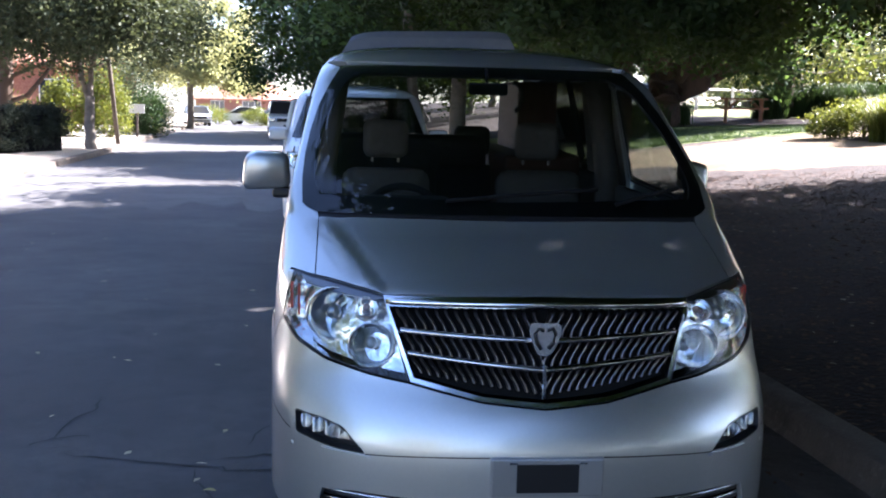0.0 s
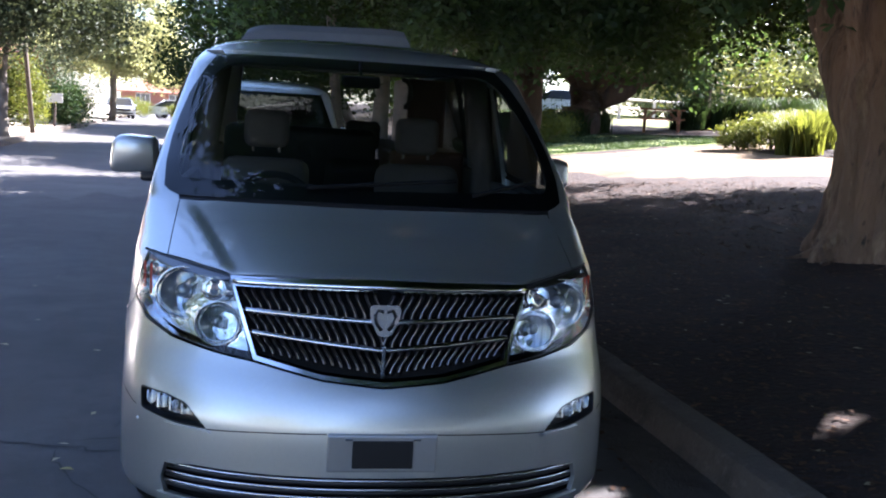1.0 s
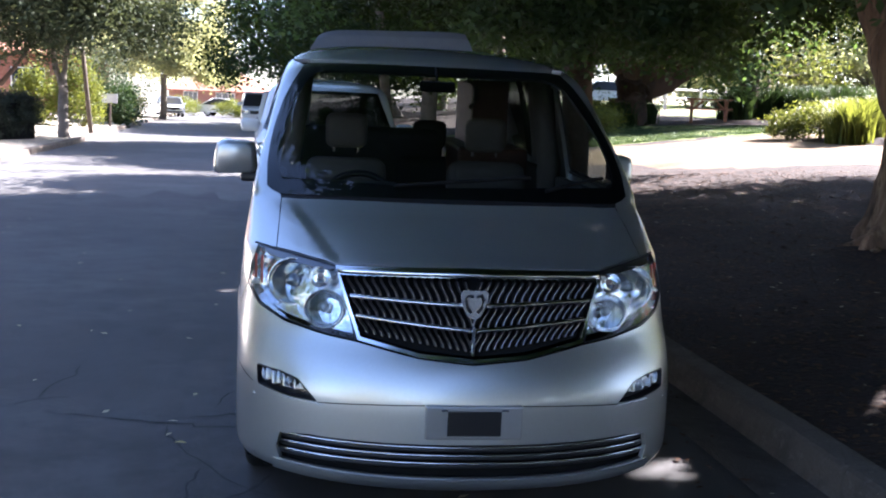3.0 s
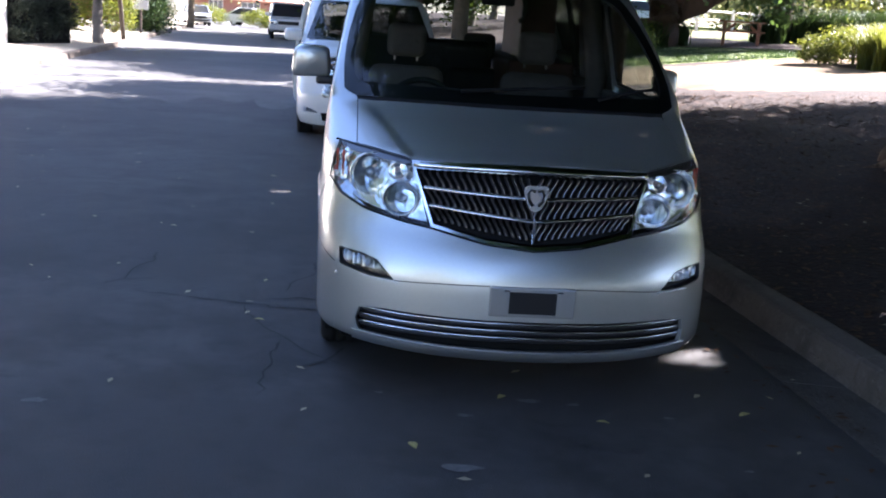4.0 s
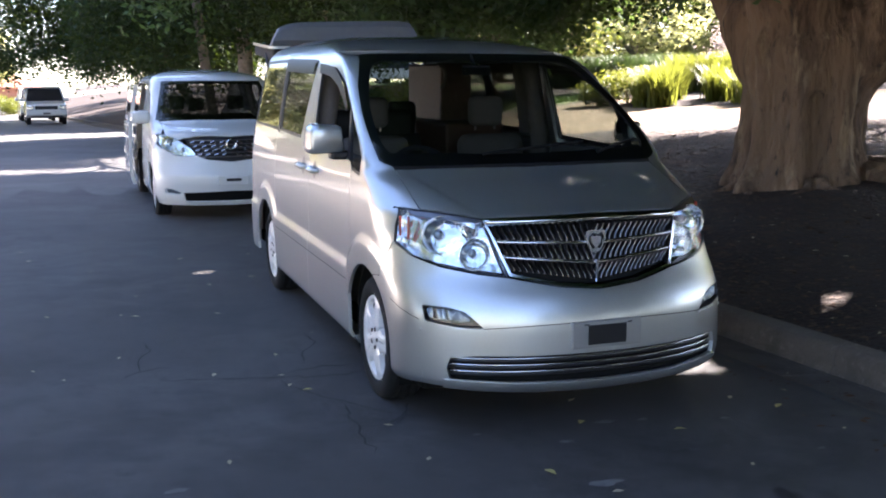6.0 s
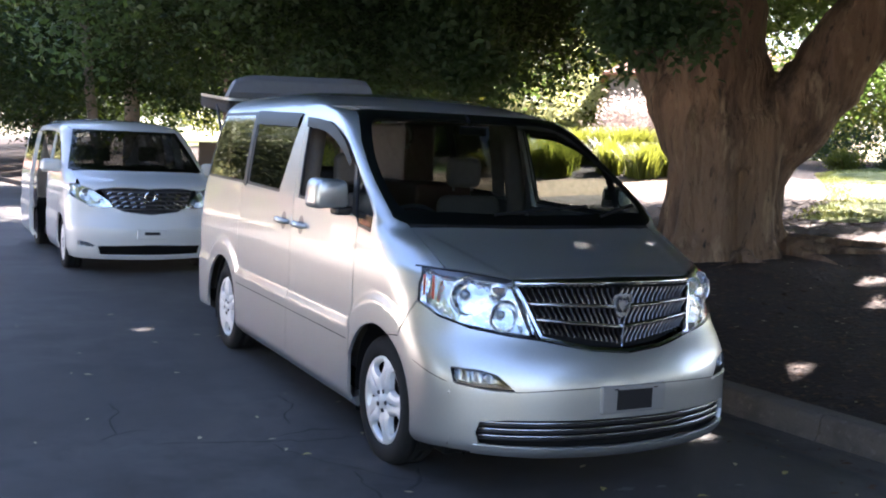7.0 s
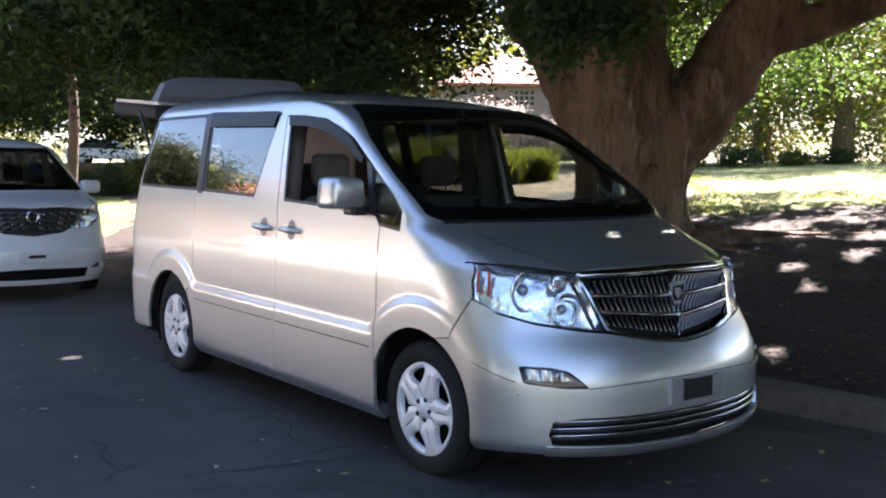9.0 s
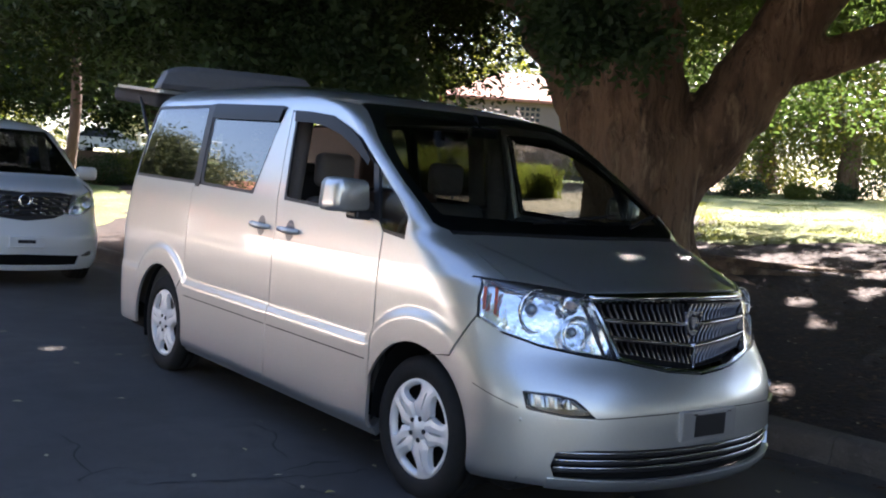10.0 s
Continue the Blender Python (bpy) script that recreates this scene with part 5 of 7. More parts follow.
leaves("unseen_bough", high - np.array(FIG), 0.18, (0.36, 0.36, 0.25), 15000, FIG_LEAF, fig, "unseen leafy boughs added to shade the bare earth", 0.6, 64)


def street_tree(x, y, height, radius, z0, droop, material, bark, label, seed, trunk_r=0.3, count=26000, size=0.16, clumps=150, group="street trees", lean=(0, 0), fork=None, limbs=()):
    rng = np.random.default_rng(seed)
    z = float(land_z(x, y))
    t = empty("tree", pose(x, y, z), label, "tree", group)
    bm = bmesh.new()
    top = (lean[0], lean[1], z0 - z + 0.6)
    limb(bm, (0, 0, -0.2), (fork or top), trunk_r * 1.15, trunk_r * 0.8, 0.05 if limbs else 0.15, rng, 10, 14)
    part("trunk", bm, bark, t, "", True)
    base = Vector(fork or top)
    for a, b, r in limbs:
        bm = bmesh.new()
        limb(bm, a, b, r, r * 0.6, 0.04, rng, 9, 10)
        part("limb", bm, bark, t, "", True)
    for k in range(0 if limbs else 5):
        a = 2 * math.pi * k / 5 + rng.uniform(0, 0.8)
        bm = bmesh.new()
        end = Vector((lean[0] + math.cos(a) * radius * 0.6, lean[1] + math.sin(a) * radius * 0.6, (z0 - z) + (height - z0) * rng.uniform(0.3, 0.75)))
        limb(bm, base - Vector((0, 0, 0.15)), end, trunk_r * 0.6, trunk_r * 0.15, 0.3, rng, 8, 9)
        part("limb", bm, bark, t, "", True)
    cr = np.random.default_rng(seed + 5)
    k = ring_keep(x + lean[0], y + lean[1], radius, z0, z + height, droop, cr)
    pts = clump_centres((x + lean[0] - radius, y + lean[1] - radius, z0 - droop - 1), (x + lean[0] + radius, y + lean[1] + radius, z + height + 1), clumps, cr, k)
    leaves("crown", pts - np.array((x, y, z)), size, (0.45, 0.45, 0.35), count, material, t, "", 0.4, seed)
    return t


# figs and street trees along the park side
street_tree(2.6, 27.6, 8.5, 4.7, 3.6, 1.0, SHADED_FIG_LEAF, GUM_BARK, "leafy tree overhanging the street", 23, 0.24, 80000, 0.16, 400)
street_tree(3.4, 49.5, 9.5, 7.6, 3.8, 1.2, SHADED_FIG_LEAF, GUM_BARK, "leafy tree overhanging the street", 24, 0.26, 50000, 0.26, 500, lean=(-2.2, 0))
street_tree(6.3, 56.0, 11.0, 7.5, 4.7, 1.5, DARK_LEAF, GUM_BARK, "tall tree along the street", 25, 0.3, 30000, 0.24, 200)
old = street_tree(9.6, 29.5, 9.5, 5.8, 4.1, 1.1, FIG_LEAF, DARK_BARK, "old fig tree leaning over the picnic table", 26, 0.62, 150000, 0.17, 600, "fig trees", (-1.4, 0), (0.2, 0.0, 1.5))
bm = bmesh.new()
limb(bm, (0.15, 0, 1.0), (5.4, 0.4, 3.7), 0.46, 0.24, 0.12, np.random.default_rng(5), 10, 14)
part("limb", bm, DARK_BARK, old, "thick limb leaning over the table", True)
street_tree(3.15, 11.3, 7.5, 3.6, 3.7, 0.9, SHADED_FIG_LEAF, DARK_BARK, "slim dark fig between the kerb and the path", 34, 0.22, 130000, 0.1, 520, "fig trees")
street_tree(1.4, 41.0, 7.5, 3.8, 3.0, 0.9, SHADED_FIG_LEAF, DARK_BARK, "dark leafy tree overhanging the street", 36, 0.2, 40000, 0.2, 200)
street_tree(14.6, 32.0, 11.0, 6.4, 4.9, 0.2, SHADED_FIG_LEAF, DARK_BARK, "tall dark fig behind the picnic table", 37, 0.35, 60000, 0.22, 420, "fig trees")
# added fig whose sparse crown breaks up the sun on the street
young = street_tree(3.2, 19.6, 7.0, 4.2, 4.2, 0.5, SHADED_FIG_LEAF, DARK_BARK, "thin fig added beside the kerb to dapple the street", 38, 0.12, 4200, 0.15, 22, "fig trees")
# unseen boughs, added above the view to lay bands of shade on the street
rng = np.random.default_rng(61)
bough = np.concatenate([rng.uniform((1.0, 14.0, 4.2), (3.6, 18.3, 5.4), (130, 3)), rng.uniform((0.7, 20.4, 4.6), (3.6, 31.0, 6.0), (210, 3))])
leaves("unseen_bough", bough - np.array(young.matrix_basis.translation), 0.17, (0.35, 0.3, 0.25), 60000, SHADED_FIG_LEAF, young, "unseen leafy boughs added to shade the street", 0.5, 62)
# the park and street behind the viewer: unseen trees added to dim reflections
street_tree(8.0, -10.5, 10.0, 6.2, 3.0, 1.4, SHADED_FIG_LEAF, DARK_BARK, "unseen broad fig behind the viewer, added to darken reflections", 21, 0.45, 60000, 0.24, 420, "fig trees")
street_tree(6.5, -24.0, 11.0, 6.5, 3.0, 1.4, SHADED_FIG_LEAF, DARK_BARK, "unseen broad fig behind the viewer, added to darken reflections", 22, 0.45, 40000, 0.3, 320, "fig trees")
street_tree(-13.0, -26.0, 9.0, 5.5, 3.2, 1.4, GUM_LEAF, GUM_BARK, "unseen pale gum behind the viewer, added to cut low sky", 35, 0.22, 20000, 0.26, 160, "gum trees")
# sunlit trees over the lawn beyond the great fig
street_tree(27.0, 15.6, 9.5, 6.5, 3.7, 1.6, BRIGHT_LEAF, BARK, "sunlit yellow-green tree over the lawn", 27, 0.35, 60000, 0.16, 500, "park trees")
street_tree(31.8, 22.0, 11.0, 8.0, 4.1, 1.6, BRIGHT_LEAF, BARK, "sunlit yellow-green tree over the lawn", 28, 0.4, 50000, 0.22, 500, "park trees")
street_tree(39.4, 9.0, 12.0, 9.0, 4.6, 1.6, DARK_LEAF, BARK, "large dark tree beyond the lawn", 29, 0.4, 40000, 0.24, 500, "park trees")
street_tree(23.5, 50.0, 7.0, 4.0, 3.7, 0.6, BRIGHT_LEAF, GUM_BARK, "young thin tree in the park", 30, 0.1, 5000, 0.16, 60, "park trees")
street_tree(28.6, 70.0, 12.0, 9.0, 5.0, 1.6, BRIGHT_LEAF, GUM_BARK, "sunlit tree far across the park", 31, 0.3, 26000, 0.3, 200, "park trees")
street_tree(49.0, 62.0, 13.0, 10.0, 5.1, 1.8, BRIGHT_LEAF, GUM_BARK, "sunlit tree far across the park", 32, 0.3, 26000, 0.34, 200, "park trees")
street_tree(10.4, 75.0, 12.0, 9.0, 4.4, 1.6, BRIGHT_LEAF, GUM_BARK, "sunlit tree far across the park", 33, 0.3, 24000, 0.3, 200, "park trees")
street_tree(24.0, 58.0, 9.5, 6.5, 3.6, 1.2, GUM_LEAF, GUM_BARK, "pale sunlit tree far across the park", 57, 0.25, 30000, 0.3, 220, "park trees")
street_tree(34.0, 58.0, 10.0, 7.0, 3.4, 1.2, GUM_LEAF, GUM_BARK, "pale sunlit tree far across the park", 58, 0.25, 30000, 0.3, 220, "park trees")
street_tree(42.0, 64.0, 11.0, 8.0, 3.6, 1.4, BRIGHT_LEAF, GUM_BARK, "sunlit tree far across the park", 59, 0.25, 30000, 0.32, 240, "park trees")
# gums and garden trees across the street
street_tree(-7.85, 26.6, 5.4, 2.9, 3.5, 0.8, OLIVE_LEAF, GUM_BARK, "grey-green gum with a pale forked trunk", 41, 0.155, 60000, 0.13, 90, "gum trees", (0.3, 0), (-0.03, 0, 1.45),
            [((-0.03, 0, 1.3), (-0.35, 0, 2.7), 0.1), ((-0.35, 0, 2.65), (-0.5, 0.2, 5.0), 0.07), ((-0.03, 0, 1.3), (0.14, 0, 2.75), 0.095), ((0.14, 0, 2.7), (0.75, 0, 3.8), 0.075), ((0.75, 0, 3.75), (1.1, 0.1, 5.5), 0.05)])
street_tree(-11.05, 29.0, 5.4, 4.2, 3.5, 0.5, OLIVE_LEAF, DARK_BARK, "grey-green gum with a dark leaning trunk", 42, 0.23, 26000, 0.12, 70, "gum trees", (0.2, 0), None,
            [((0.05, 0, 1.2), (0.75, 0, 1.4), 0.1), ((0.72, 0, 1.37), (1.45, 0, 2.3), 0.09), ((1.43, 0, 2.27), (2.3, 0.2, 4.0), 0.06), ((0.1, 0, 1.85), (1.5, 0, 2.45), 0.07), ((0.1, 0, 3.4), (-1.5, 0.3, 5.0), 0.1), ((0.2, 0, 3.4), (0.9, -0.3, 5.6), 0.1)])
street_tree(-10.5, 62.0, 8.2, 4.3, 3.7, 0.8, GUM_LEAF, GUM_BARK, "pale sunlit gum along the street", 43, 0.2, 60000, 0.24, 80, "gum trees")
street_tree(-16.2, 44.0, 8.0, 6.0, 4.8, 1.4, GUM_LEAF, GUM_BARK, "pale sunlit gum along the street", 44, 0.22, 34000, 0.17, 100, "gum trees")
street_tree(-17.5, 72.0, 10.0, 6.0, 4.2, 1.6, GUM_LEAF, GUM_BARK, "pale sunlit gum along the street", 45, 0.25, 24000, 0.3, 170, "gum trees")
street_tree(-20.7, 34.0, 9.0, 5.0, 3.5, 1.2, BRIGHT_LEAF, BARK, "garden tree behind the fence", 46, 0.22, 16000, 0.2, 120, "gum trees")
# out of view: added for the windows to reflect and to cut side light
street_tree(-15.5, 8.0, 10.0, 5.5, 3.4, 1.8, OLIVE_LEAF, DARK_BARK, "out-of-view gum across the street, added for reflections and side shade", 47, 0.2, 60000, 0.24, 160, "gum trees")
street_tree(-13.5, -1.0, 9.0, 4.6, 3.4, 1.0, OLIVE_LEAF, DARK_BARK, "out-of-view gum across the street, added for reflections and side shade", 49, 0.14, 26000, 0.18, 110, "gum trees")
street_tree(-17.0, -7.0, 8.0, 4.8, 3.4, 1.2, DARK_LEAF, BARK, "dark tree across the street", 48, 0.25, 16000, 0.24, 110, "gum trees")

# the white minivan behind, its side door slid open
def white_van(place):
    wheels = [(0.87, 0.32), (3.82, 0.32)]
    B = Body(
        nose=[(0.1, 0.12), (0.2, 0.06), (0.26, 0.03), (0.45, 0.0), (0.55, 0.0), (0.66, 0.05), (0.72, 0.075), (0.85, 0.10), (0.98, 0.135), (1.03, 0.17), (1.07, 0.26), (1.12, 0.48), (1.16, 0.70), (1.19, 0.84), (1.22, 0.90),
              (1.4, 1.19), (1.6, 1.52), (1.70, 1.70), (1.75, 1.84), (1.79, 2.0), (1.83, 2.25), (1.86, 2.6), (1.88, 3.1), (1.895, 3.5)],
        width=[(0.1, 0.80), (0.2, 0.86), (0.3, 0.90), (0.6, 0.913), (0.9, 0.915), (1.1, 0.90), (1.25, 0.875), (1.5, 0.83), (1.68, 0.79), (1.73, 0.77), (1.77, 0.735), (1.81, 0.66), (1.85, 0.52), (1.88, 0.33), (1.895, 0.15)],
        depth=[(0.1, 0.5), (0.6, 0.55), (0.85, 0.62), (1.0, 0.66), (1.06, 0.55), (1.13, 0.4), (1.2, 0.3), (1.7, 0.28), (1.8, 0.4), (1.9, 0.5)],
        square=[(0.1, 2.3), (1.0, 2.3), (1.2, 3.0), (1.7, 3.0), (1.9, 2.2)],
        tail=[(0.1, 4.75), (0.5, 4.84), (0.9, 4.83), (1.3, 4.78), (1.7, 4.68), (1.8, 4.6), (1.86, 4.4), (1.9, 3.9)],
        wheels=wheels, bump=0.012, top=1.89)
    van = empty("minivan", Matrix(), "white minivan parked behind, its sliding door open", "minivan", "parked minivans")
    W = WHITE_PAINT
    hl = [(-0.47, 0.865), (-0.62, 0.975), (-0.76, 1.045), (-0.845, 1.05), (-0.86, 0.98), (-0.80, 0.88), (-0.66, 0.80), (-0.53, 0.79), (-0.43, 0.80)]
    grille = [(-0.55, 1.0), (0, 1.012), (0.55, 1.0), (0.42, 0.80), (0.3, 0.75), (0, 0.715), (-0.3, 0.75), (-0.42, 0.80)]
    intake = [(-0.60, 0.345), (0, 0.36), (0.60, 0.345), (0.57, 0.235), (0, 0.23), (-0.57, 0.235)]
    fog = [(-0.82, 0.405), (-0.70, 0.385), (-0.62, 0.345), (-0.66, 0.325), (-0.81, 0.34)]
    edge_top = [(0.0, 0.712), (0.305, 0.746), (0.43, 0.797), (0.53, 0.785), (0.66, 0.795), (0.80, 0.875)]
    bumper = flip(edge_top[1:])[::-1] + edge_top + [(0.80, 0.19), (0, 0.18), (-0.80, 0.19)]
    skin = chart_panel("front_bumper", bumper, B.front, W, van, [intake, fog, flip(fog)], 0.035, label="white bumper")
    for s in (-1, 1):
        edge = [(B.y_at(0.80, z), float(z)) for z in np.linspace(0.19, 0.875, 16)]
        chart_panel("bumper_corner", edge + [(0.52, 0.93), (0.62, 0.75)] + arch(0.87, 0.32, 0.37, 125, 198, 8), B.side(s), W, skin, (), 0.035)
        f = fog if s < 0 else flip(fog)
        chart_panel("fog_lamp", f, B.front, LAMP_SHELL, skin, (), 0.04, 0, -0.02, "small fog lamp")
        p = [(-s * a, b) for a, b in hl]
        h = chart_panel("headlamp", p, lambda x, z: (lambda q: (q[0] * 0.99, q[1] + 0.04, q[2]))(B.front(x, z)), LAMP_SHELL, van, (), 0.04, 0, label="swept-back clear headlamp")
        chart_panel("lens", p, B.front, CLEAR, h, (), 0.03, 0.03, 0.001)
        lens_bulb(h, "main_beam", B, s * 0.70, 0.93, 0.07, BOWL, 0.02, LENS_DARK)
        lens_bulb(h, "dipped_beam", B, s * 0.56, 0.85, 0.045, BOWL, 0.012, LENS_DARK)
    chart_panel("intake_back", intake, lambda x, z: (lambda q: (q[0], q[1] + 0.05, q[2]))(B.front(x, z)), UNDERBODY, skin, (), 0.08, 0)
    bm = bmesh.new()
    add_box(bm, (-0.18, -0.022, 0.43), (0.18, 0.03, 0.55), 0.008)
    pl = part("plate_holder", bm, W, van, "white number-plate recess")
    bm = bmesh.new()
    add_box(bm, (-0.09, -0.027, 0.48), (0.09, -0.02, 0.515), 0.002)
    part("plate_bar", bm, BARS, pl, "blacked-out number plate")
    g = chart_panel("grille", grille, lambda x, z: (lambda q: (q[0], q[1] + 0.03, q[2]))(B.front(x, z)), INTERIOR_DARK, van, (), 0.05, 0, label="dark grille of broad chrome blocks")
    for row in range(5):
        z = 0.975 - 0.05 * row
        lim = 0.5 - 0.028 * row
        bm = bmesh.new()
        xs = np.linspace(-lim, lim, 24)
        add_tube(bm, [(x, float(B.front(x, z)[1]) + 0.012, z) for x in xs], 0.007, 6)
        part("grille_bar", bm, DARK_CHROME, g, "", True)
        for k in range(-4, 5):
            x = k * lim / 4.3
            if row == 4 or abs(k) < 1:
                continue
            bm = bmesh.new()
            y0 = float(B.front(x, z - 0.025)[1])
            add_box(bm, (x - 0.034, y0 - 0.004, z - 0.041), (x + 0.034, y0 + 0.03, z - 0.012), 0.008, Matrix.Translation((x, 0, z)) @ Matrix.Rotation(radians(-18 if x < 0 else 18), 4, "Y") @ Matrix.Translation((-x, 0, -z)), 1)
            part("grille_block", bm, SMOKED_CHROME, g, "chrome block")
    bm = bmesh.new()
    add_lathe(bm, [(0.045, 0), (0.062, -0.008), (0.072, 0), (0.062, 0.012)], 20, "y")
    bd = part("badge", bm, CHROME, g, "round chrome badge", True)
    bd.location = (0, float(B.front(0, 0.92)[1]) - 0.005, 0.92)
    hood = [(-0.76, B.y_at(0.76, 1.048)), (-0.70, B.y_at(0.70, 1.02)), (-0.62, B.y_at(0.62, 0.985)), (-0.5, B.y_at(0.5, 1.012)), (0, B.y_at(0, 1.02)), (0.5, B.y_at(0.5, 1.012)), (0.62, B.y_at(0.62, 0.985)), (0.70, B.y_at(0.70, 1.02)), (0.76, B.y_at(0.76, 1.048)), (0.77, 0.93), (0.45, 0.875), (0, 0.86), (-0.45, 0.875), (-0.77, 0.93)]
    chart_panel("bonnet", hood, B.top, W, van, (), 0.035, 0.015, label="white bonnet")
    front_win = rounded([(2.20, 1.23), (2.25, 1.66), (1.9, 1.63), (1.60, 1.52), (1.35, 1.36), (1.22, 1.2)], 0.03)
    slide_win = rounded([(2.45, 1.25), (2.40, 1.67), (3.40, 1.69), (3.38, 1.26)], 0.03)
    rear_win = rounded([(3.48, 1.26), (3.50, 1.69), (4.40, 1.67), (4.50, 1.27)], 0.03)
    xw = lambda z: 0.82 - 0.16 * (z - 1.2) / 0.5
    for s in (-1, 1):
        ch = B.side(s)
        strip = [(s * 0.764, 0.62), (s * 0.774, 0.93), (s * 0.80, 1.08), (s * 0.86, 1.08), (s * 0.86, B.y_at(0.86, 1.05)), (s * 0.80, B.y_at(0.80, 1.05))]
        chart_panel("wing_top", strip, B.top, W, van, (), 0.035, 0)
        def edge_z(y):
            zz = np.linspace(0.95, 1.35, 300)
            ok = np.nonzero(B.half(np.full(300, y), zz) < 0.86)[0]
            return float(zz[ok[0]]) if len(ok) else 1.35
        up = [(float(y), edge_z(float(y))) for y in np.linspace(B.y_at(0.86, 1.05), 1.08, 12)]
        wing = [(0.525, 0.93), (B.y_at(0.855, 0.98), 0.98)] + up + [(1.25, 1.18), (1.25, 0.2)] + arch(0.87, 0.32, 0.37, -16, 124, 16) + [(0.625, 0.755)]
        chart_panel("wing", wing, ch, W, van, (), 0.035, label="white front wing")
        lead = [(B.y_at(xw(z), z), float(z)) for z in np.linspace(1.17, 1.70, 18)]
        rail = lead + [(y, 1.755) for y in np.linspace(2.0, 4.5, 12)] + [(4.62, 1.60), (4.75, 1.262), (4.5, 1.262), (4.40, 1.675), (3.45, 1.695), (2.40, 1.675), (2.25, 1.667), (1.9, 1.637), (1.6, 1.527), (1.34, 1.365), (1.1, 1.2)]
        chart_panel("pillar_and_roof_rail", rail, ch, W, van, (), 0.035)
        fd = chart_panel("front_door", [(1.255, 0.2), (1.255, 1.185), (2.195, 1.225), (2.25, 1.66), (2.33, 1.67), (2.30, 1.2), (2.30, 0.2)], ch, W, van, (), 0.04, label="white front door")
        slide = [(2.305, 0.2), (2.305, 1.2), (2.335, 1.67), (2.395, 1.67), (2.445, 1.245), (3.38, 1.255), (3.40, 1.69), (3.47, 1.69), (3.46, 0.7)] + arch(3.82, 0.32, 0.375, 138, 198, 8)
        dm = Matrix() if s > 0 else Matrix.Translation((-0.13, 0.82, 0))
        sd = chart_panel("sliding_door", slide, lambda y, z, ch=ch, dm=dm: (lambda q: (q[0] + dm[0][3], q[1] + dm[1][3], q[2]))(ch(y, z)), W, van, (), 0.04, 0.05, label="white sliding door" + (", slid open" if s < 0 else ""))
        chart_panel("rear_quarter", [(3.465, 0.7), (3.475, 1.255), (4.5, 1.255), (4.755, 1.255), (4.80, 0.9), (4.80, 0.22), (4.3, 0.2)] + arch(3.82, 0.32, 0.375, -16, 136, 14), ch, W, van, (), 0.04)
        for w, nm, gm, par, sh in ((front_win, "front_door_window", GLASS, fd, (0, 0)), (slide_win, "sliding_door_window", DARK_GLASS, sd, (dm[0][3], dm[1][3])), (rear_win, "rear_side_window", DARK_GLASS, van, (0, 0))):
            gl = chart_panel(nm, w, lambda y, z, ch=ch, sh=sh: (lambda q: (q[0] + sh[0], q[1] + sh[1], q[2]))(ch(y, z)), gm, par, (), 0.06, 0, -0.004, "dark side glass")
            gl.visible_shadow = False
        if s < 0:
            chart_panel("door_inner_card", [(2.35, 0.3), (3.42, 0.3), (3.42, 1.22), (2.35, 1.22)], lambda y, z: (lambda q: (q[0] - 0.08, q[1] + 0.82, q[2]))(ch(y, z)), INTERIOR, sd, (), 0.2, 0)
        bm = bmesh.new()
        add_box(bm, (s * 0.87, 1.12, 1.16), (s * 1.11, 1.27, 1.32), 0.05, None, 3)
        part("door_mirror", bm, W, van, "white door mirror", True)
        for wy, wz in wheels:
            wheel(van, s * 0.79, wy, s, 0.332, 0.225, turn=wy)
            bm = bmesh.new()
            add_lathe(bm, [(0.385, -0.02), (0.385, -0.3), (0.05, -0.3)], 24)
            trim_below(bm, -0.12)
            hs = part("wheel_housing", bm, UNDERBODY, van, "", True)
            hs.matrix_local = pose(s * 0.88, wy, wz, 0, 0, 0 if s > 0 else 180)
    ws = [(xw(z), float(z)) for z in np.linspace(1.205, 1.70, 16)]
    outer = [(x, 1.205) for x in np.linspace(-0.8, 0.8, 16)] + ws + [(x, 1.705) for x in np.linspace(0.64, -0.64, 12)] + flip(ws)[::-1]
    inner = rounded([(-0.74, 1.245), (0.74, 1.245), (0.62, 1.675), (-0.62, 1.675)], 0.05)
    fr = chart_panel("windscreen", outer, B.front, BLACK_TRIM, van, [inner], 0.04, 0.012, 0.001, "raked windscreen with a black border")
    gl = chart_panel("pane", outer, B.front, SCREEN_GLASS, fr, (), 0.04, 0, 0.004)
    gl.visible_shadow = False
    chart_panel("roof", B.section(1.747), B.top, W, van, (), 0.05, 0.02, label="white roof")
    chart_panel("roof_brow", [(x, 1.708) for x in np.linspace(-0.66, 0.66, 12)] + [(x, 1.76) for x in np.linspace(0.7, -0.7, 12)], B.front, W, van, (), 0.04, 0.01)
    for lo, hi, m, nm in (((-0.82, 0.5, 0.2), (0.82, 4.7, 0.34), UNDERBODY, "cabin_floor"), ((-0.76, 0.98, 0.75), (0.76, 1.5, 1.17), INTERIOR_DARK, "dashboard"), ((-0.5, 0.36, 0.3), (0.5, 0.95, 0.95), UNDERBODY, "engine_bay"),
                          ((-0.6, 4.5, 0.3), (0.6, 4.66, 1.15), INTERIOR, "tailgate_lining")):
        bm = bmesh.new()
        add_box(bm, lo, hi, 0.04)
        part(nm, bm, m, van)
    seat(van, -0.42, 1.95, 0.72, SEAT, name="driver_seat")
    seat(van, 0.42, 1.95, 0.72, SEAT, name="passenger_seat")
    seat(van, 0.0, 3.1, 0.68, SEAT, 1.3, "rear_bench")
    van.matrix_world = place
    return van


white = white_van(pose(-0.48, 8.5, 0.012, 0.3, 0, 0.6))


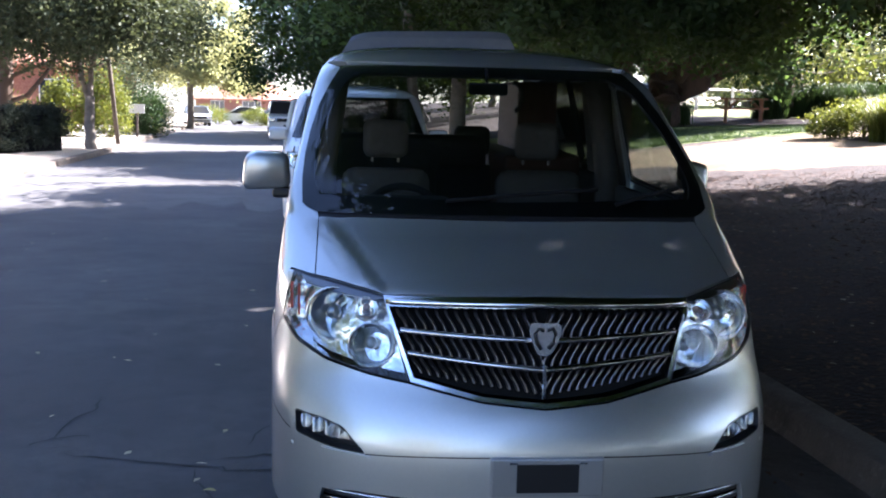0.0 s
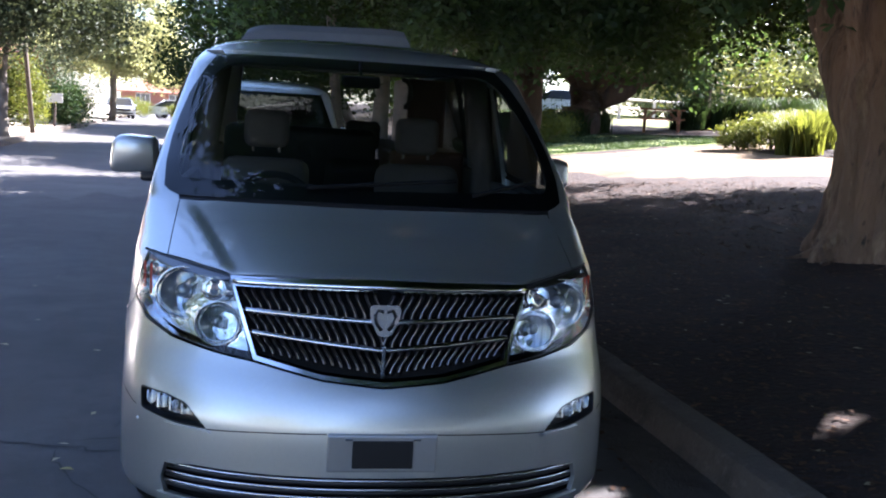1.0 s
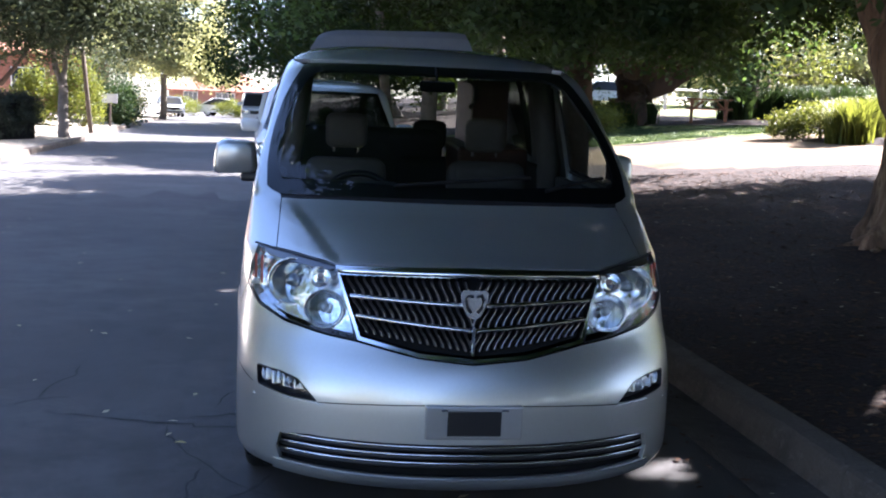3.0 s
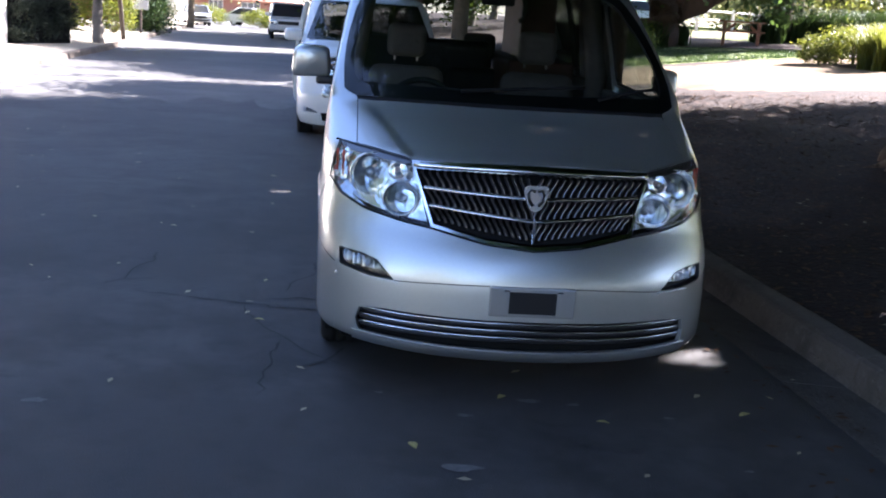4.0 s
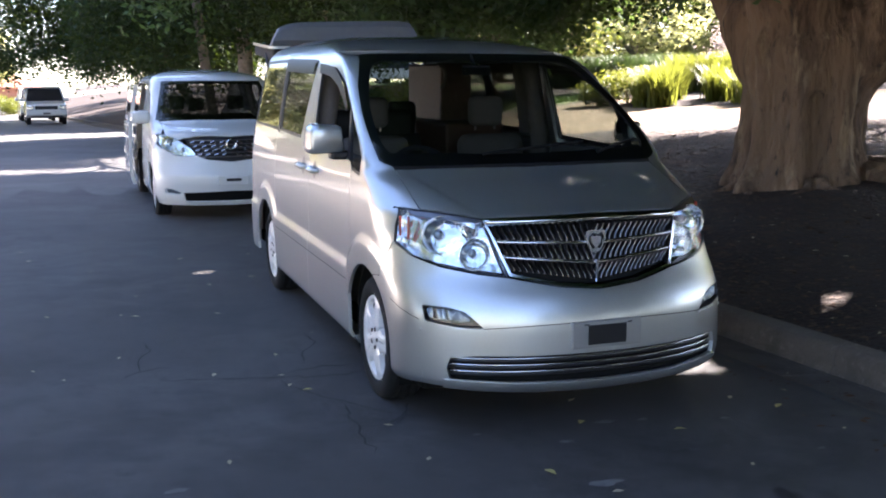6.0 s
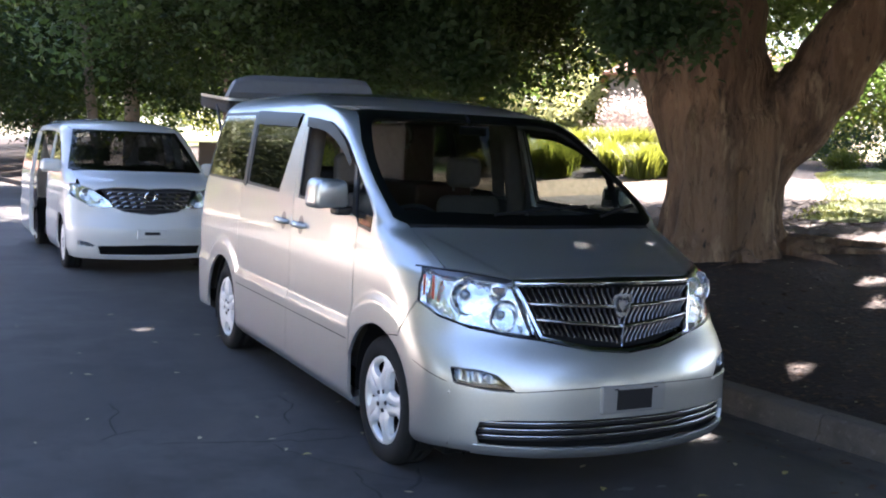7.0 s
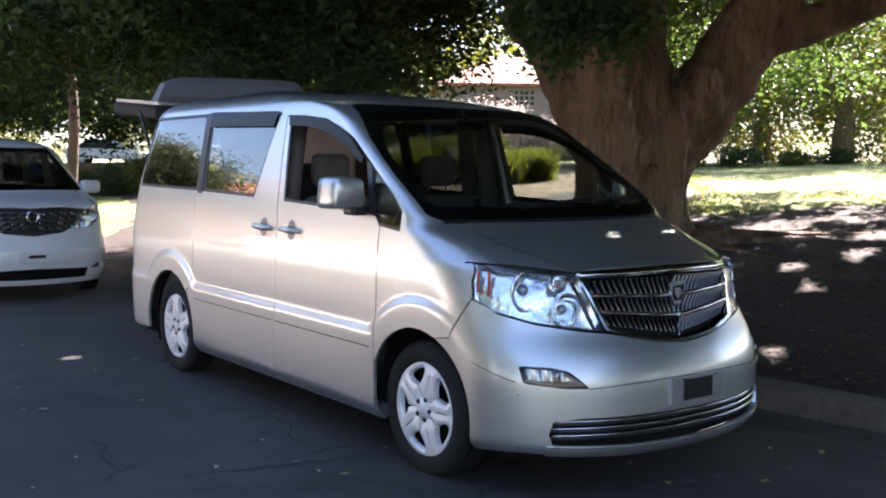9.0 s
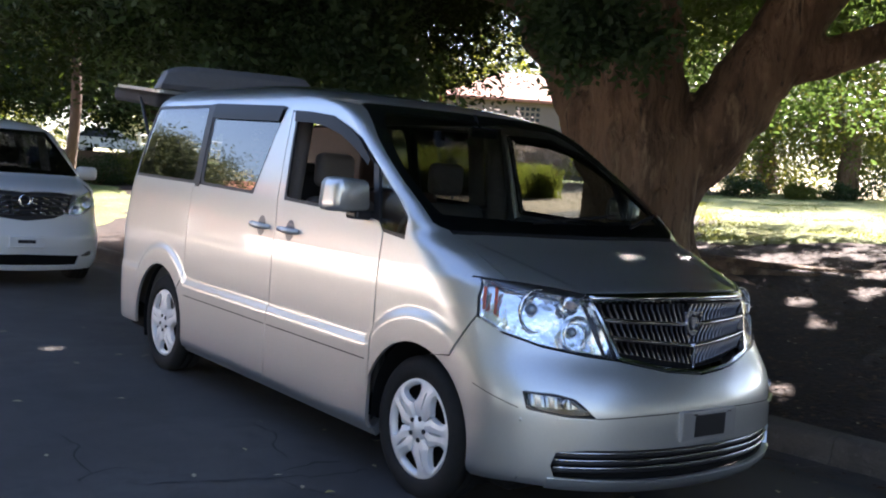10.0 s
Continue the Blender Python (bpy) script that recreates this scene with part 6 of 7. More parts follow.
# cars further up the street
def street_car(place, kind, material, label):
    """A car seen from afar: shaped hull, glasshouse, bonnet, lamps, grille and wheels."""
    car = empty("car", Matrix(), label, "car", "cars along the street")
    if kind == "suv":
        L, hw, roof = 4.6, 0.92, 1.78
        low = [(0.0, 0.45), (0.02, 0.85), (0.12, 1.0), (1.15, 1.12), (4.5, 1.12), (4.6, 0.9), (4.6, 0.42), (4.2, 0.35), (0.3, 0.35)]
        high = [(1.15, 1.1), (1.75, 1.70), (2.2, 1.78), (4.2, 1.76), (4.5, 1.1)]
    else:
        L, hw, roof = 4.5, 0.87, 1.45
        low = [(0.0, 0.4), (0.05, 0.66), (0.3, 0.78), (1.2, 0.92), (3.7, 0.95), (4.45, 0.92), (4.5, 0.6), (4.4, 0.32), (0.2, 0.28)]
        high = [(1.2, 0.9), (1.95, 1.38), (2.5, 1.45), (3.2, 1.42), (4.0, 0.93)]

    def hull(name, prof, h0, h1, taper, m):
        bm = bmesh.new()
        rings = []
        pr = rounded(prof, 0.08, 3)
        zs = [p[1] for p in pr]
        for x, k in ((-1, 0.94), (-0.97, 1.0), (0.97, 1.0), (1, 0.94)):
            cy = sum(p[0] for p in pr) / len(pr)
            rings.append([bm.verts.new((x * hw * (1 - taper * max(0, (z - min(zs)) / (max(zs) - min(zs)))) , cy + (y - cy) * k, z)) for y, z in pr])
        for q, t in zip(rings, rings[1:]):
            for i in range(len(q)):
                bm.faces.new((q[i], q[(i + 1) % len(q)], t[(i + 1) % len(q)], t[i]))
        bm.faces.new(rings[0]), bm.faces.new(rings[-1])
        bmesh.ops.recalc_face_normals(bm, faces=bm.faces)
        return part(name, bm, m, car)
    hull("body", low, 0, 1, 0.04, material)
    hull("glasshouse", high, 0, 1, 0.2, BLACK_TRIM)
    bm = bmesh.new()
    tz, ty0, ty1 = high[2][1], high[1][0] + 0.12, high[3][0] + 0.05
    add_box(bm, (-hw * 0.80, ty0, tz - 0.05), (hw * 0.80, ty1, tz + 0.025), 0.05)
    part("roof", bm, material, car)
    for s in (-1, 1):
        for a, b in ((high[0], high[1]), (high[4], high[3])):
            bm = bmesh.new()
            add_tube(bm, [(s * hw * 0.97, a[0], a[1]), (s * hw * 0.81, b[0], b[1] + 0.02)], 0.04, 6)
            part("pillar", bm, material, car, "", True)
        bm = bmesh.new()
        add_box(bm, (s * hw * 0.62, -0.03, low[1][1] - 0.12), (s * hw * 0.98, 0.15, low[1][1] + 0.08), 0.03)
        part("headlamp", bm, LAMP_SHELL, car, "clear headlamp")
        bm = bmesh.new()
        add_box(bm, (s * hw, high[0][0] + 0.25, high[0][1]), (s * (hw + 0.2), high[0][0] + 0.37, high[0][1] + 0.16), 0.04)
        part("door_mirror", bm, material, car)
        for wy in (0.85, L - 0.95):
            wheel(car, s * (hw - 0.12), wy, s, 0.34 if kind == "suv" else 0.30, 0.21, wy)
    bm = bmesh.new()
    add_box(bm, (-hw * 0.55, -0.02, low[1][1] - 0.12), (hw * 0.55, 0.1, low[1][1] + 0.05), 0.02)
    part("grille", bm, BLACK_TRIM, car, "dark grille")
    bm = bmesh.new()
    add_box(bm, (-hw * 0.8, 0.0, 0.34), (hw * 0.8, 0.1, 0.44), 0.02)
    part("bumper_intake", bm, BLACK_TRIM, car)
    bm = bmesh.new()
    add_box(bm, (-0.16, -0.03, 0.5), (0.16, 0.02, 0.58), 0.004)
    part("plate_bar", bm, BARS, car, "blank plate")
    car.matrix_world = place
    return car


street_car(pose(-3.65, 47.9, float(road_z(50)) , 0.5, 0, 4), "suv", WHITE_PAINT, "white off-roader parked at the kerb")
street_car(pose(-4.3, 56.0, float(road_z(58)), 0.5, 0, 5), "suv", WHITE_PAINT, "white off-roader parked further up the kerb")
street_car(pose(-11.3, 72.0, float(road_z(72)), -0.5, 0, 14), "sedan", CAR_SILVER, "pale silver saloon parked across the street")
street_car(pose(-6.3, 82.0, float(road_z(82)), 0.5, 0, 80), "sedan", WHITE_PAINT, "white saloon far along the street")

# lawns and paths in the park, laid over the bare earth
def patch(name, outline, material, label, lift=0.02, res=0.6, wobble=0.25, kind="structure"):
    """A patch of ground with an uneven edge that follows the land."""
    pts = densify(outline, 0.5)
    pts = [(x + wobble * noise.noise((x * 0.8, y * 0.8, 2)), y + wobble * noise.noise((x * 0.8, y * 0.8, 9))) for x, y in pts]
    rim = np.array(densify(pts, 0.2))

    def lie(x, y):
        q = np.stack([np.ravel(x), np.ravel(y)], 1)
        near = np.min(np.hypot(q[:, None, 0] - rim[None, :, 0], q[:, None, 1] - rim[None, :, 1]), 1)
        rough = np.array([bumps(a, b) for a, b in q])
        return x, y, land_z(x, y) + lift * step(near, 0.0, 0.7) - 0.03 * (1 - step(near, 0.0, 0.3)) + 0.05 * rough
    ob = chart_panel(name, pts, lie, material, None, (), res, 0.0, 0.0, "", (0, 0, -5000))
    return tagged(ob, label, kind=kind)


patch("lawn", [(5.5, 19.5), (7.0, 28.5), (9.5, 27.6), (13.0, 25.0), (11.2, 21.5), (8.8, 20.6)], LAWN, "shaded green lawn before the picnic table", 0.045)
patch("lawn", [(7.6, 6.6), (9.6, 4.2), (13, 0.5), (30, -6), (44, 6), (32, 22), (18.5, 15.5), (16.0, 14.0), (11.0, 9.0)], LAWN, "sunlit lawn beyond the great fig", 0.045)
# near edge drawn along the sun's edge: pale dirt lit, dark soil shaded
patch("path", [(3.0, 15.6), (5.2, 15.0), (5.6, 13.2), (7.4, 12.2), (9.6, 11.0), (11.6, 11.2), (16.0, 14.4), (18.6, 16.0), (12.2, 17.2), (12.6, 20.6), (11.4, 21.4), (8.9, 20.4), (5.4, 19.2)], PATH_DIRT, "sunlit pale dirt between the beds, edged where the sun begins", 0.035)
# mulch patch, kept dark where the bushes' shade falls
patch("garden_bed", [(9.2, 18.9), (9.6, 17.0), (10.4, 14.8), (11.6, 13.6), (13.0, 14.4), (12.6, 17.2), (11.2, 19.2)], SOIL, "mulch under the sunlit bushes, darkened as their shade", 0.06)
patch("lawn", [(14, 34), (16, 30), (40, 34), (70, 60), (60, 95), (20, 95), (10, 60)], LAWN, "bright far lawn", 0.05, 2.0)
patch("path", [(13.5, 40), (20, 42), (46, 47), (45, 52), (20, 49), (13, 46)], PATH_DIRT, "pale sunlit path across the park", 0.08, 2.0)
patch("verge", [(-40, 112), (-14, 110), (4, 113), (30, 118), (30, 160), (-40, 160)], VERGE, "pale verge where the street bends away", 0.12, 4.0)
patch("lawn", [(1.7, 15.0), (2.9, 14.8), (5.3, 19.6), (6.6, 28.0), (3.4, 30.0)], LAWN, "green strip along the kerb behind the vans", 0.05)


def blades(name, area, count, height, material, label, seed, lean=0.35, parent=None, width=0.012, kind="stuff", category=""):
    """Grass blades or strappy leaves as one mesh: each a bent, tapering strip."""
    rng = np.random.default_rng(seed)
    xy = area(rng, count)
    n = len(xy)
    z = land_z(xy[:, 0], xy[:, 1]) + 0.02
    h = height * rng.uniform(0.55, 1.15, n)
    a = rng.uniform(0, 2 * np.pi, n)
    d = np.stack([np.cos(a), np.sin(a)], 1)
    s = np.stack([-np.sin(a), np.cos(a)], 1) * width
    ln = lean * rng.uniform(0.2, 1.2, n) * h
    v = np.empty((n, 6, 3))
    for k, (f, b, w) in enumerate(((0, 0, 1.0), (0.6, 0.35, 0.9), (1.0, 1.0, 0.15))):
        for q, sg in enumerate((-1, 1)):
            v[:, 2 * k + q, :2] = xy + d * (ln * b)[:, None] + s * w * sg
            v[:, 2 * k + q, 2] = z + h * f * (1 - 0.15 * b * lean)
    o = np.array(parent.matrix_basis.translation) if parent is not None else np.zeros(3)
    v -= o
    base = (np.arange(n) * 6)[:, None]
    f = np.concatenate([base + np.array([0, 1, 3, 2]), base + np.array([2, 3, 5, 4])], 1).reshape(-1)
    me = bpy.data.meshes.new(name)
    me.vertices.add(n * 6)
    me.vertices.foreach_set("co", v.ravel())
    me.loops.add(n * 8)
    me.loops.foreach_set("vertex_index", f)
    me.polygons.add(n * 2)
    me.polygons.foreach_set("loop_start", np.arange(n * 2) * 4)
    me.update(calc_edges=True)
    me.materials.append(material)
    ob = new(name, me)
    ob.parent = parent
    return tagged(ob, label, category, kind=kind)


def within(poly):
    lo, hi = np.min(poly, 0), np.max(poly, 0)

    def area(rng, n):
        p = rng.uniform(lo, hi, (n * 3, 2))
        return p[in_poly(p, poly)][:n]
    return area


def blob(cx, cy, rx, ry):
    def area(rng, n):
        a, r = rng.uniform(0, 2 * np.pi, n), np.sqrt(rng.uniform(0, 1, n))
        return np.stack([cx + rx * r * np.cos(a), cy + ry * r * np.sin(a)], 1)
    return area


SUNLIT_BLADE = leaf_mat("sunlit_lawn_blade", (0.16, 0.2, 0.05), (0.26, 0.27, 0.09), (0.3, 0.32, 0.06), 0.3, 0.6)
# darker blades colour the lawn as shaded, paler ones as sunlit
blades("grass", within([(5.6, 19.7), (7.0, 28.3), (9.5, 27.4), (12.8, 25.0), (11.0, 21.7), (8.8, 20.8)]), 26000, 0.06, DARK_LEAF, "short lawn grass, its blades darker for shade", 51, 0.5, None, 0.01)
blades("grass", within([(7.8, 6.6), (9.8, 4.4), (13, 0.8), (24, -2), (26, 14), (18.5, 15.2), (16.0, 13.8), (11.0, 8.8)]), 50000, 0.04, SUNLIT_BLADE, "short lawn grass, its blades paler for sun", 52, 0.6, None, 0.008)


def strappy_bed(x, y, rx, ry, height, count, material, label, seed):
    """A bed of strappy leaves in tufts."""
    t = empty("strappy_bush", pose(x, y, float(land_z(x, y))), label, "bush", "park beds")
    rng = np.random.default_rng(seed)
    tufts = max(8, int(rx * ry * 5))
    cs = blob(x, y, rx, ry)(rng, tufts)

    def area(r, n):
        return cs[r.integers(0, tufts, n)] + r.normal(size=(n, 2)) * 0.13
    blades("foliage", area, count, height, material, "", seed, 0.6, t, 0.016, "")
    return t


def shrub(x, y, r, h, material, label, seed, size=0.07, count=5000, category="bush"):
    """A rounded, uneven shrub of twigs and small leaves."""
    z = float(land_z(x, y))
    t = empty("shrub", pose(x, y, z), label, category, "park beds")
    rng = np.random.default_rng(seed)
    p = rng.normal(size=(60, 3))
    p /= np.linalg.norm(p, axis=1)[:, None]
    p = p * rng.uniform(0.5, 0.95, (60, 1)) * np.array([r, r, h * 0.55]) + np.array([0, 0, h * 0.5])
    p = p[p[:, 2] > 0.05]
    leaves("foliage", p, size, (r * 0.16, r * 0.16, h * 0.12), count, material, t, "", 0.1, seed)
    for k in range(6):
        bm = bmesh.new()
        q = p[k]
        add_tube(bm, [(0, 0, -0.05), tuple(q * 0.5), tuple(q)], [0.02, 0.012, 0.006], 5)
        part("twig", bm, BARK, t, "", True)
    return t


shrub(10.5, 18.1, 0.75, 0.85, BRIGHT_LEAF, "low yellow-green shrub in the sun", 61)
shrub(10.0, 18.7, 0.5, 0.6, BRIGHT_LEAF, "low yellow-green shrub in the sun", 62, count=3000)
strappy_bed(11.1, 16.8, 1.1, 1.5, 0.9, 4200, BRIGHT_LEAF, "tall strappy sunlit green bush", 63)
strappy_bed(12.0, 15.2, 0.9, 1.2, 0.78, 2800, BRIGHT_LEAF, "tall strappy sunlit green bush", 64)
strappy_bed(16.0, 31.5, 2.4, 1.4, 1.15, 5000, DARK_LEAF, "dark strappy hedge in the park", 65)
strappy_bed(19.5, 33.0, 2.4, 1.4, 1.15, 5000, DARK_LEAF, "dark strappy hedge in the park", 66)
strappy_bed(9.3, 28.6, 1.2, 0.6, 0.8, 2600, DARK_LEAF, "dark leafy clump at the foot of the fig", 67)
strappy_bed(8.2, 29.2, 0.7, 0.6, 0.6, 1600, DARK_LEAF, "dark leafy clump at the foot of the fig", 68)
for i, (x, y, r, h) in enumerate(((18.6, 15.2, 0.5, 0.5), (19.8, 14.4, 0.7, 0.6), (21.2, 13.6, 0.6, 0.45), (22.6, 13.2, 0.7, 0.5), (24.2, 12.0, 0.6, 0.5), (20.5, 16.5, 1.0, 1.2), (26.0, 12.5, 1.4, 1.8))):
    shrub(x, y, r, h, DARK_LEAF if i % 2 else BRIGHT_LEAF, "small shrub in the garden bed", 70 + i, 0.08, 2600)
for i, (x, y, r, h) in enumerate(((30.0, 27.5, 2.2, 2.4), (33.5, 24.0, 2.4, 2.8), (36.5, 20.0, 2.2, 2.3), (39.0, 16.0, 2.6, 2.8), (41.0, 11.0, 2.4, 2.5), (42.0, 5.0, 2.6, 2.7))):
    shrub(x, y, r, h, BRIGHT_LEAF if i % 3 == 1 else DARK_LEAF, "broad leafy shrub beyond the lawn", 140 + i, 0.16, 6000)
shrub(17.9, 22.9, 1.5, 2.0, PINK_LEAF, "large pale pink flowering shrub", 80, 0.1, 11000)
shrub(19.3, 22.2, 1.1, 1.5, PINK_LEAF, "large pale pink flowering shrub", 81, 0.1, 6000)
strappy_bed(15.4, 21.2, 1.3, 1.2, 1.1, 3600, BRIGHT_LEAF, "tall strappy sunlit green bush", 82)
shrub(5.6, 24.5, 0.8, 0.8, DARK_LEAF, "rounded shrub by the low wall", 83)
shrub(6.8, 24.2, 1.0, 1.1, BRIGHT_LEAF, "rounded shrub by the low wall", 84)


TIMBER = mat("picnic_timber", (0.3, 0.14, 0.07), 0.75, 0, 0.35, 14, 0.002)


def picnic_table(x, y, turn):
    z = float(land_z(x, y))
    t = empty("picnic_table", Matrix(), "weathered brown timber picnic table with fixed benches", "table")
    for k in range(5):
        bm = bmesh.new()
        add_box(bm, (-0.75, -0.38 + 0.155 * k, 0.73), (0.75, -0.38 + 0.155 * k + 0.14, 0.775), 0.006)
        part("top_plank", bm, TIMBER, t)
    for s in (-1, 1):
        for k in range(2):
            bm = bmesh.new()
            add_box(bm, (-0.75, s * 0.72 - 0.13 + 0.14 * k, 0.42), (0.75, s * 0.72 - 0.13 + 0.14 * k + 0.125, 0.46), 0.006)
            part("bench_plank", bm, TIMBER, t)
        bm = bmesh.new()
        add_box(bm, (s * 0.56 - 0.06, -0.38, 0.62), (s * 0.56 + 0.06, 0.38, 0.73), 0.008)
        part("cross_beam", bm, TIMBER, t)
        bm = bmesh.new()
        add_box(bm, (s * 0.56 - 0.045, -0.85, 0.32), (s * 0.56 + 0.045, 0.85, 0.42), 0.008)
        part("bench_beam", bm, TIMBER, t)
        for q in (-1, 1):
            bm = bmesh.new()
            add_box(bm, (s * 0.56 - 0.05, q * 0.24 - 0.05, -0.1), (s * 0.56 + 0.05, q * 0.24 + 0.05, 0.66), 0.01)
            part("leg", bm, TIMBER, t)
            bm = bmesh.new()
            add_tube(bm, [(s * 0.52, q * 0.24, 0.42), (s * 0.2, q * 0.24, 0.7)], 0.045, 4)
            part("brace", bm, TIMBER, t)
    t.matrix_world = pose(x, y, z, 0, 0, turn)
    return t


picnic_table(12.4, 29.7, -20)

# beige building with a tiled roof behind the park
WALL_BEIGE = mat("beige_render", (0.19, 0.145, 0.115), 0.9, 0, 0.08, 3, 0.004)
ROOF_TILE = layered_mat("roof_tile", [((0.30, 0.12, 0.08), 0, 0, 0), ((0.42, 0.2, 0.13), 3, 0.45, 0.65)], 0.85, 0.02, 10)
BRICK = layered_mat("red_brick", [((0.26, 0.11, 0.075), 0, 0, 0), ((0.34, 0.17, 0.12), 8, 0.45, 0.65)], 0.9, 0.01, 30)
WHITE_WALL = mat("white_render", (0.72, 0.68, 0.64), 0.85, 0, 0.05, 3, 0.003)
WINDOW_DARK = mat("house_window", (0.03, 0.035, 0.045), 0.1, 0, 0.1, 3, Coat_Weight=1.0)
FRAME_WHITE = mat("white_frame", (0.7, 0.7, 0.68), 0.5, 0, 0.03, 10)


def house(place, w, d, h, wall, roof_h, label, windows, eave=0.5, roof=ROOF_TILE):
    """A house with thick walls' outline, a hipped tiled roof, windows with frames and a door."""
    t = empty("house", Matrix(), label, "house", "houses")
    bm = bmesh.new()
    add_box(bm, (-w / 2, 0, -0.6), (w / 2, d, h), 0.01)
    body = part("wall", bm, wall, t)
    bm = bmesh.new()
    o = [bm.verts.new(p) for p in ((-w / 2 - eave, -eave, h), (w / 2 + eave, -eave, h), (w / 2 + eave, d + eave, h), (-w / 2 - eave, d + eave, h))]
    b = [bm.verts.new((v.co.x, v.co.y, h - 0.16)) for v in o]
    k = min(w, d) / 2
    r = [bm.verts.new((-w / 2 + k * 0.9, d / 2, h + roof_h)), bm.verts.new((w / 2 - k * 0.9, d / 2, h + roof_h))]
    for f in ((o[0], o[1], r[1], r[0]), (o[2], o[3], r[0], r[1]), (o[1], o[2], r[1]), (o[3], o[0], r[0]), (b[3], b[2], b[1], b[0])):
        bm.faces.new(f)
    for i in range(4):
        bm.faces.new((b[i], b[(i + 1) % 4], o[(i + 1) % 4], o[i]))
    part("roof", bm, roof, t, "hipped tiled roof")
    for x, z0, ww, hh in windows:
        bm = bmesh.new()
        add_box(bm, (x - ww / 2, -0.05, z0), (x + ww / 2, 0.05, z0 + hh), 0.01)
        wi = part("window", bm, FRAME_WHITE, t, "white framed window")
        n = max(1, round(ww / 0.7))
        for i in range(n):
            bm = bmesh.new()
            a = x - ww / 2 + 0.06 + (ww - 0.06) * i / n
            add_box(bm, (a, -0.062, z0 + 0.07), (a + (ww - 0.06) / n - 0.06, -0.04, z0 + hh - 0.07))
            part("pane", bm, WINDOW_DARK, wi)
        bm = bmesh.new()
        add_box(bm, (x - ww / 2 - 0.08, -0.12, z0 - 0.08), (x + ww / 2 + 0.08, 0.03, z0 - 0.004), 0.01)
        part("sill", bm, wall, wi)
    t.matrix_world = place
    return t


park_house = house(pose(41.5, 45.0, 2.5, 0, 0, -34), 14.0, 9, 4.9, WALL_BEIGE, 2.2, "long beige park building with a tiled roof", [])
for row in range(3):
    for k in range(5):
        bm = bmesh.new()
        add_box(bm, (-2.6 + 0.34 * k, -0.03, 3.55 + 0.34 * row), (-2.38 + 0.34 * k, 0.02, 3.77 + 0.34 * row), 0.01)
        part("vent_hole", bm, WINDOW_DARK, park_house)
# white rail fence and far parked cars beyond the lawn
RAIL = mat("white_rail_paint", (0.75, 0.75, 0.72), 0.6, 0, 0.05, 8)
fence = empty("rail_fence", pose(20, 44, float(land_z(20, 44))), "white post-and-rail fence across the park", "fence")
for i in range(9):
    x, y = 1.9 * i - 6, 0.35 * i
    bm = bmesh.new()
    add_box(bm, (x - 0.06, y - 0.06, -0.3), (x + 0.06, y + 0.06, 1.05), 0.01)
    part("post", bm, RAIL, fence)
for z in (0.5, 0.92):
    bm = bmesh.new()
    add_tube(bm, [(-6.2, 0, z), (9.4, 2.85, z)], 0.05, 6)
    part("rail", bm, RAIL, fence)
street_car(pose(19.0, 56.0, float(land_z(19, 56)), 0, 0, 60), "sedan", WHITE_PAINT, "white saloon parked far across the park")
street_car(pose(26.5, 57.0, float(land_z(26.5, 57)), 0, 0, 70), "suv", WHITE_PAINT, "white off-roader parked far across the park")
# low pale wall behind the white van
bm = bmesh.new()
add_box(bm, (0, 0, -0.4), (3.0, 0.25, 0.95), 0.02)
lw = part("low_wall", bm, WALL_BEIGE)
lw.matrix_world = pose(5.0, 29.0, float(land_z(5, 29)), 0, 0, -14)
tagged(lw, "low pale rendered wall behind the shrubs", "wall")

# across the street: hedge block, white gate pier, pole, sign, bushes and houses
def hedge_block(x0, y0, x1, y1, h, depth, label, seed):
    t = empty("hedge", pose(x0, y0, float(land_z(x0, y0))), label, "hedge", "verge planting")
    a = Vector((x1 - x0, y1 - y0, 0))
    n = Vector((-a.y, a.x, 0)).normalized()
    rng = np.random.default_rng(seed)
    m = 260
    p = np.array([tuple(a * u + n * (depth * v)) for u, v in zip(rng.uniform(0, 1, m), rng.uniform(0, 1, m))])
    p[:, 2] = rng.uniform(0.08, h - 0.08, m)
    leaves("foliage", p, 0.06, (0.09, 0.09, 0.07), 26000, CLIPPED_LEAF, t, "", 0.2, seed)
    # black core box, so that gaps between the leaves look shaded
    bm = bmesh.new()
    inner = [a * 0.04 + n * depth * 0.2, a * 0.96 + n * depth * 0.2, a * 0.96 + n * depth * 0.8, a * 0.04 + n * depth * 0.8]
    lo, hi = [bm.verts.new((v.x, v.y, -0.1)) for v in inner], [bm.verts.new((v.x, v.y, h - 0.15)) for v in inner]
    bm.faces.new(hi)
    for i in range(4):
        bm.faces.new((lo[i], lo[(i + 1) % 4], hi[(i + 1) % 4], hi[i]))
    part("shade_core", bm, UNDERBODY, t)
    return t


hedge_block(-8.95, 22.5, -8.1, 25.3, 1.28, 1.0, "clipped dark green hedge by the verge", 91)
bm = bmesh.new()
add_box(bm, (-0.2, -0.2, -0.3), (0.2, 0.2, 1.25), 0.03)
add_box(bm, (-0.26, -0.26, 1.25), (0.26, 0.26, 1.33), 0.02)
pier = part("gate_pier", bm, WHITE_WALL)
pier.matrix_world = pose(-9.35, 22.4, float(land_z(-9.3, 22.4)))
tagged(pier, "white rendered gate pier", "pier")
# unseen wall, added so the silver van's side reflects a bright band
bm = bmesh.new()
add_box(bm, (0, 0, -0.3), (0.22, 16, 1.0), 0.02)
gw = part("garden_wall", bm, WHITE_WALL)
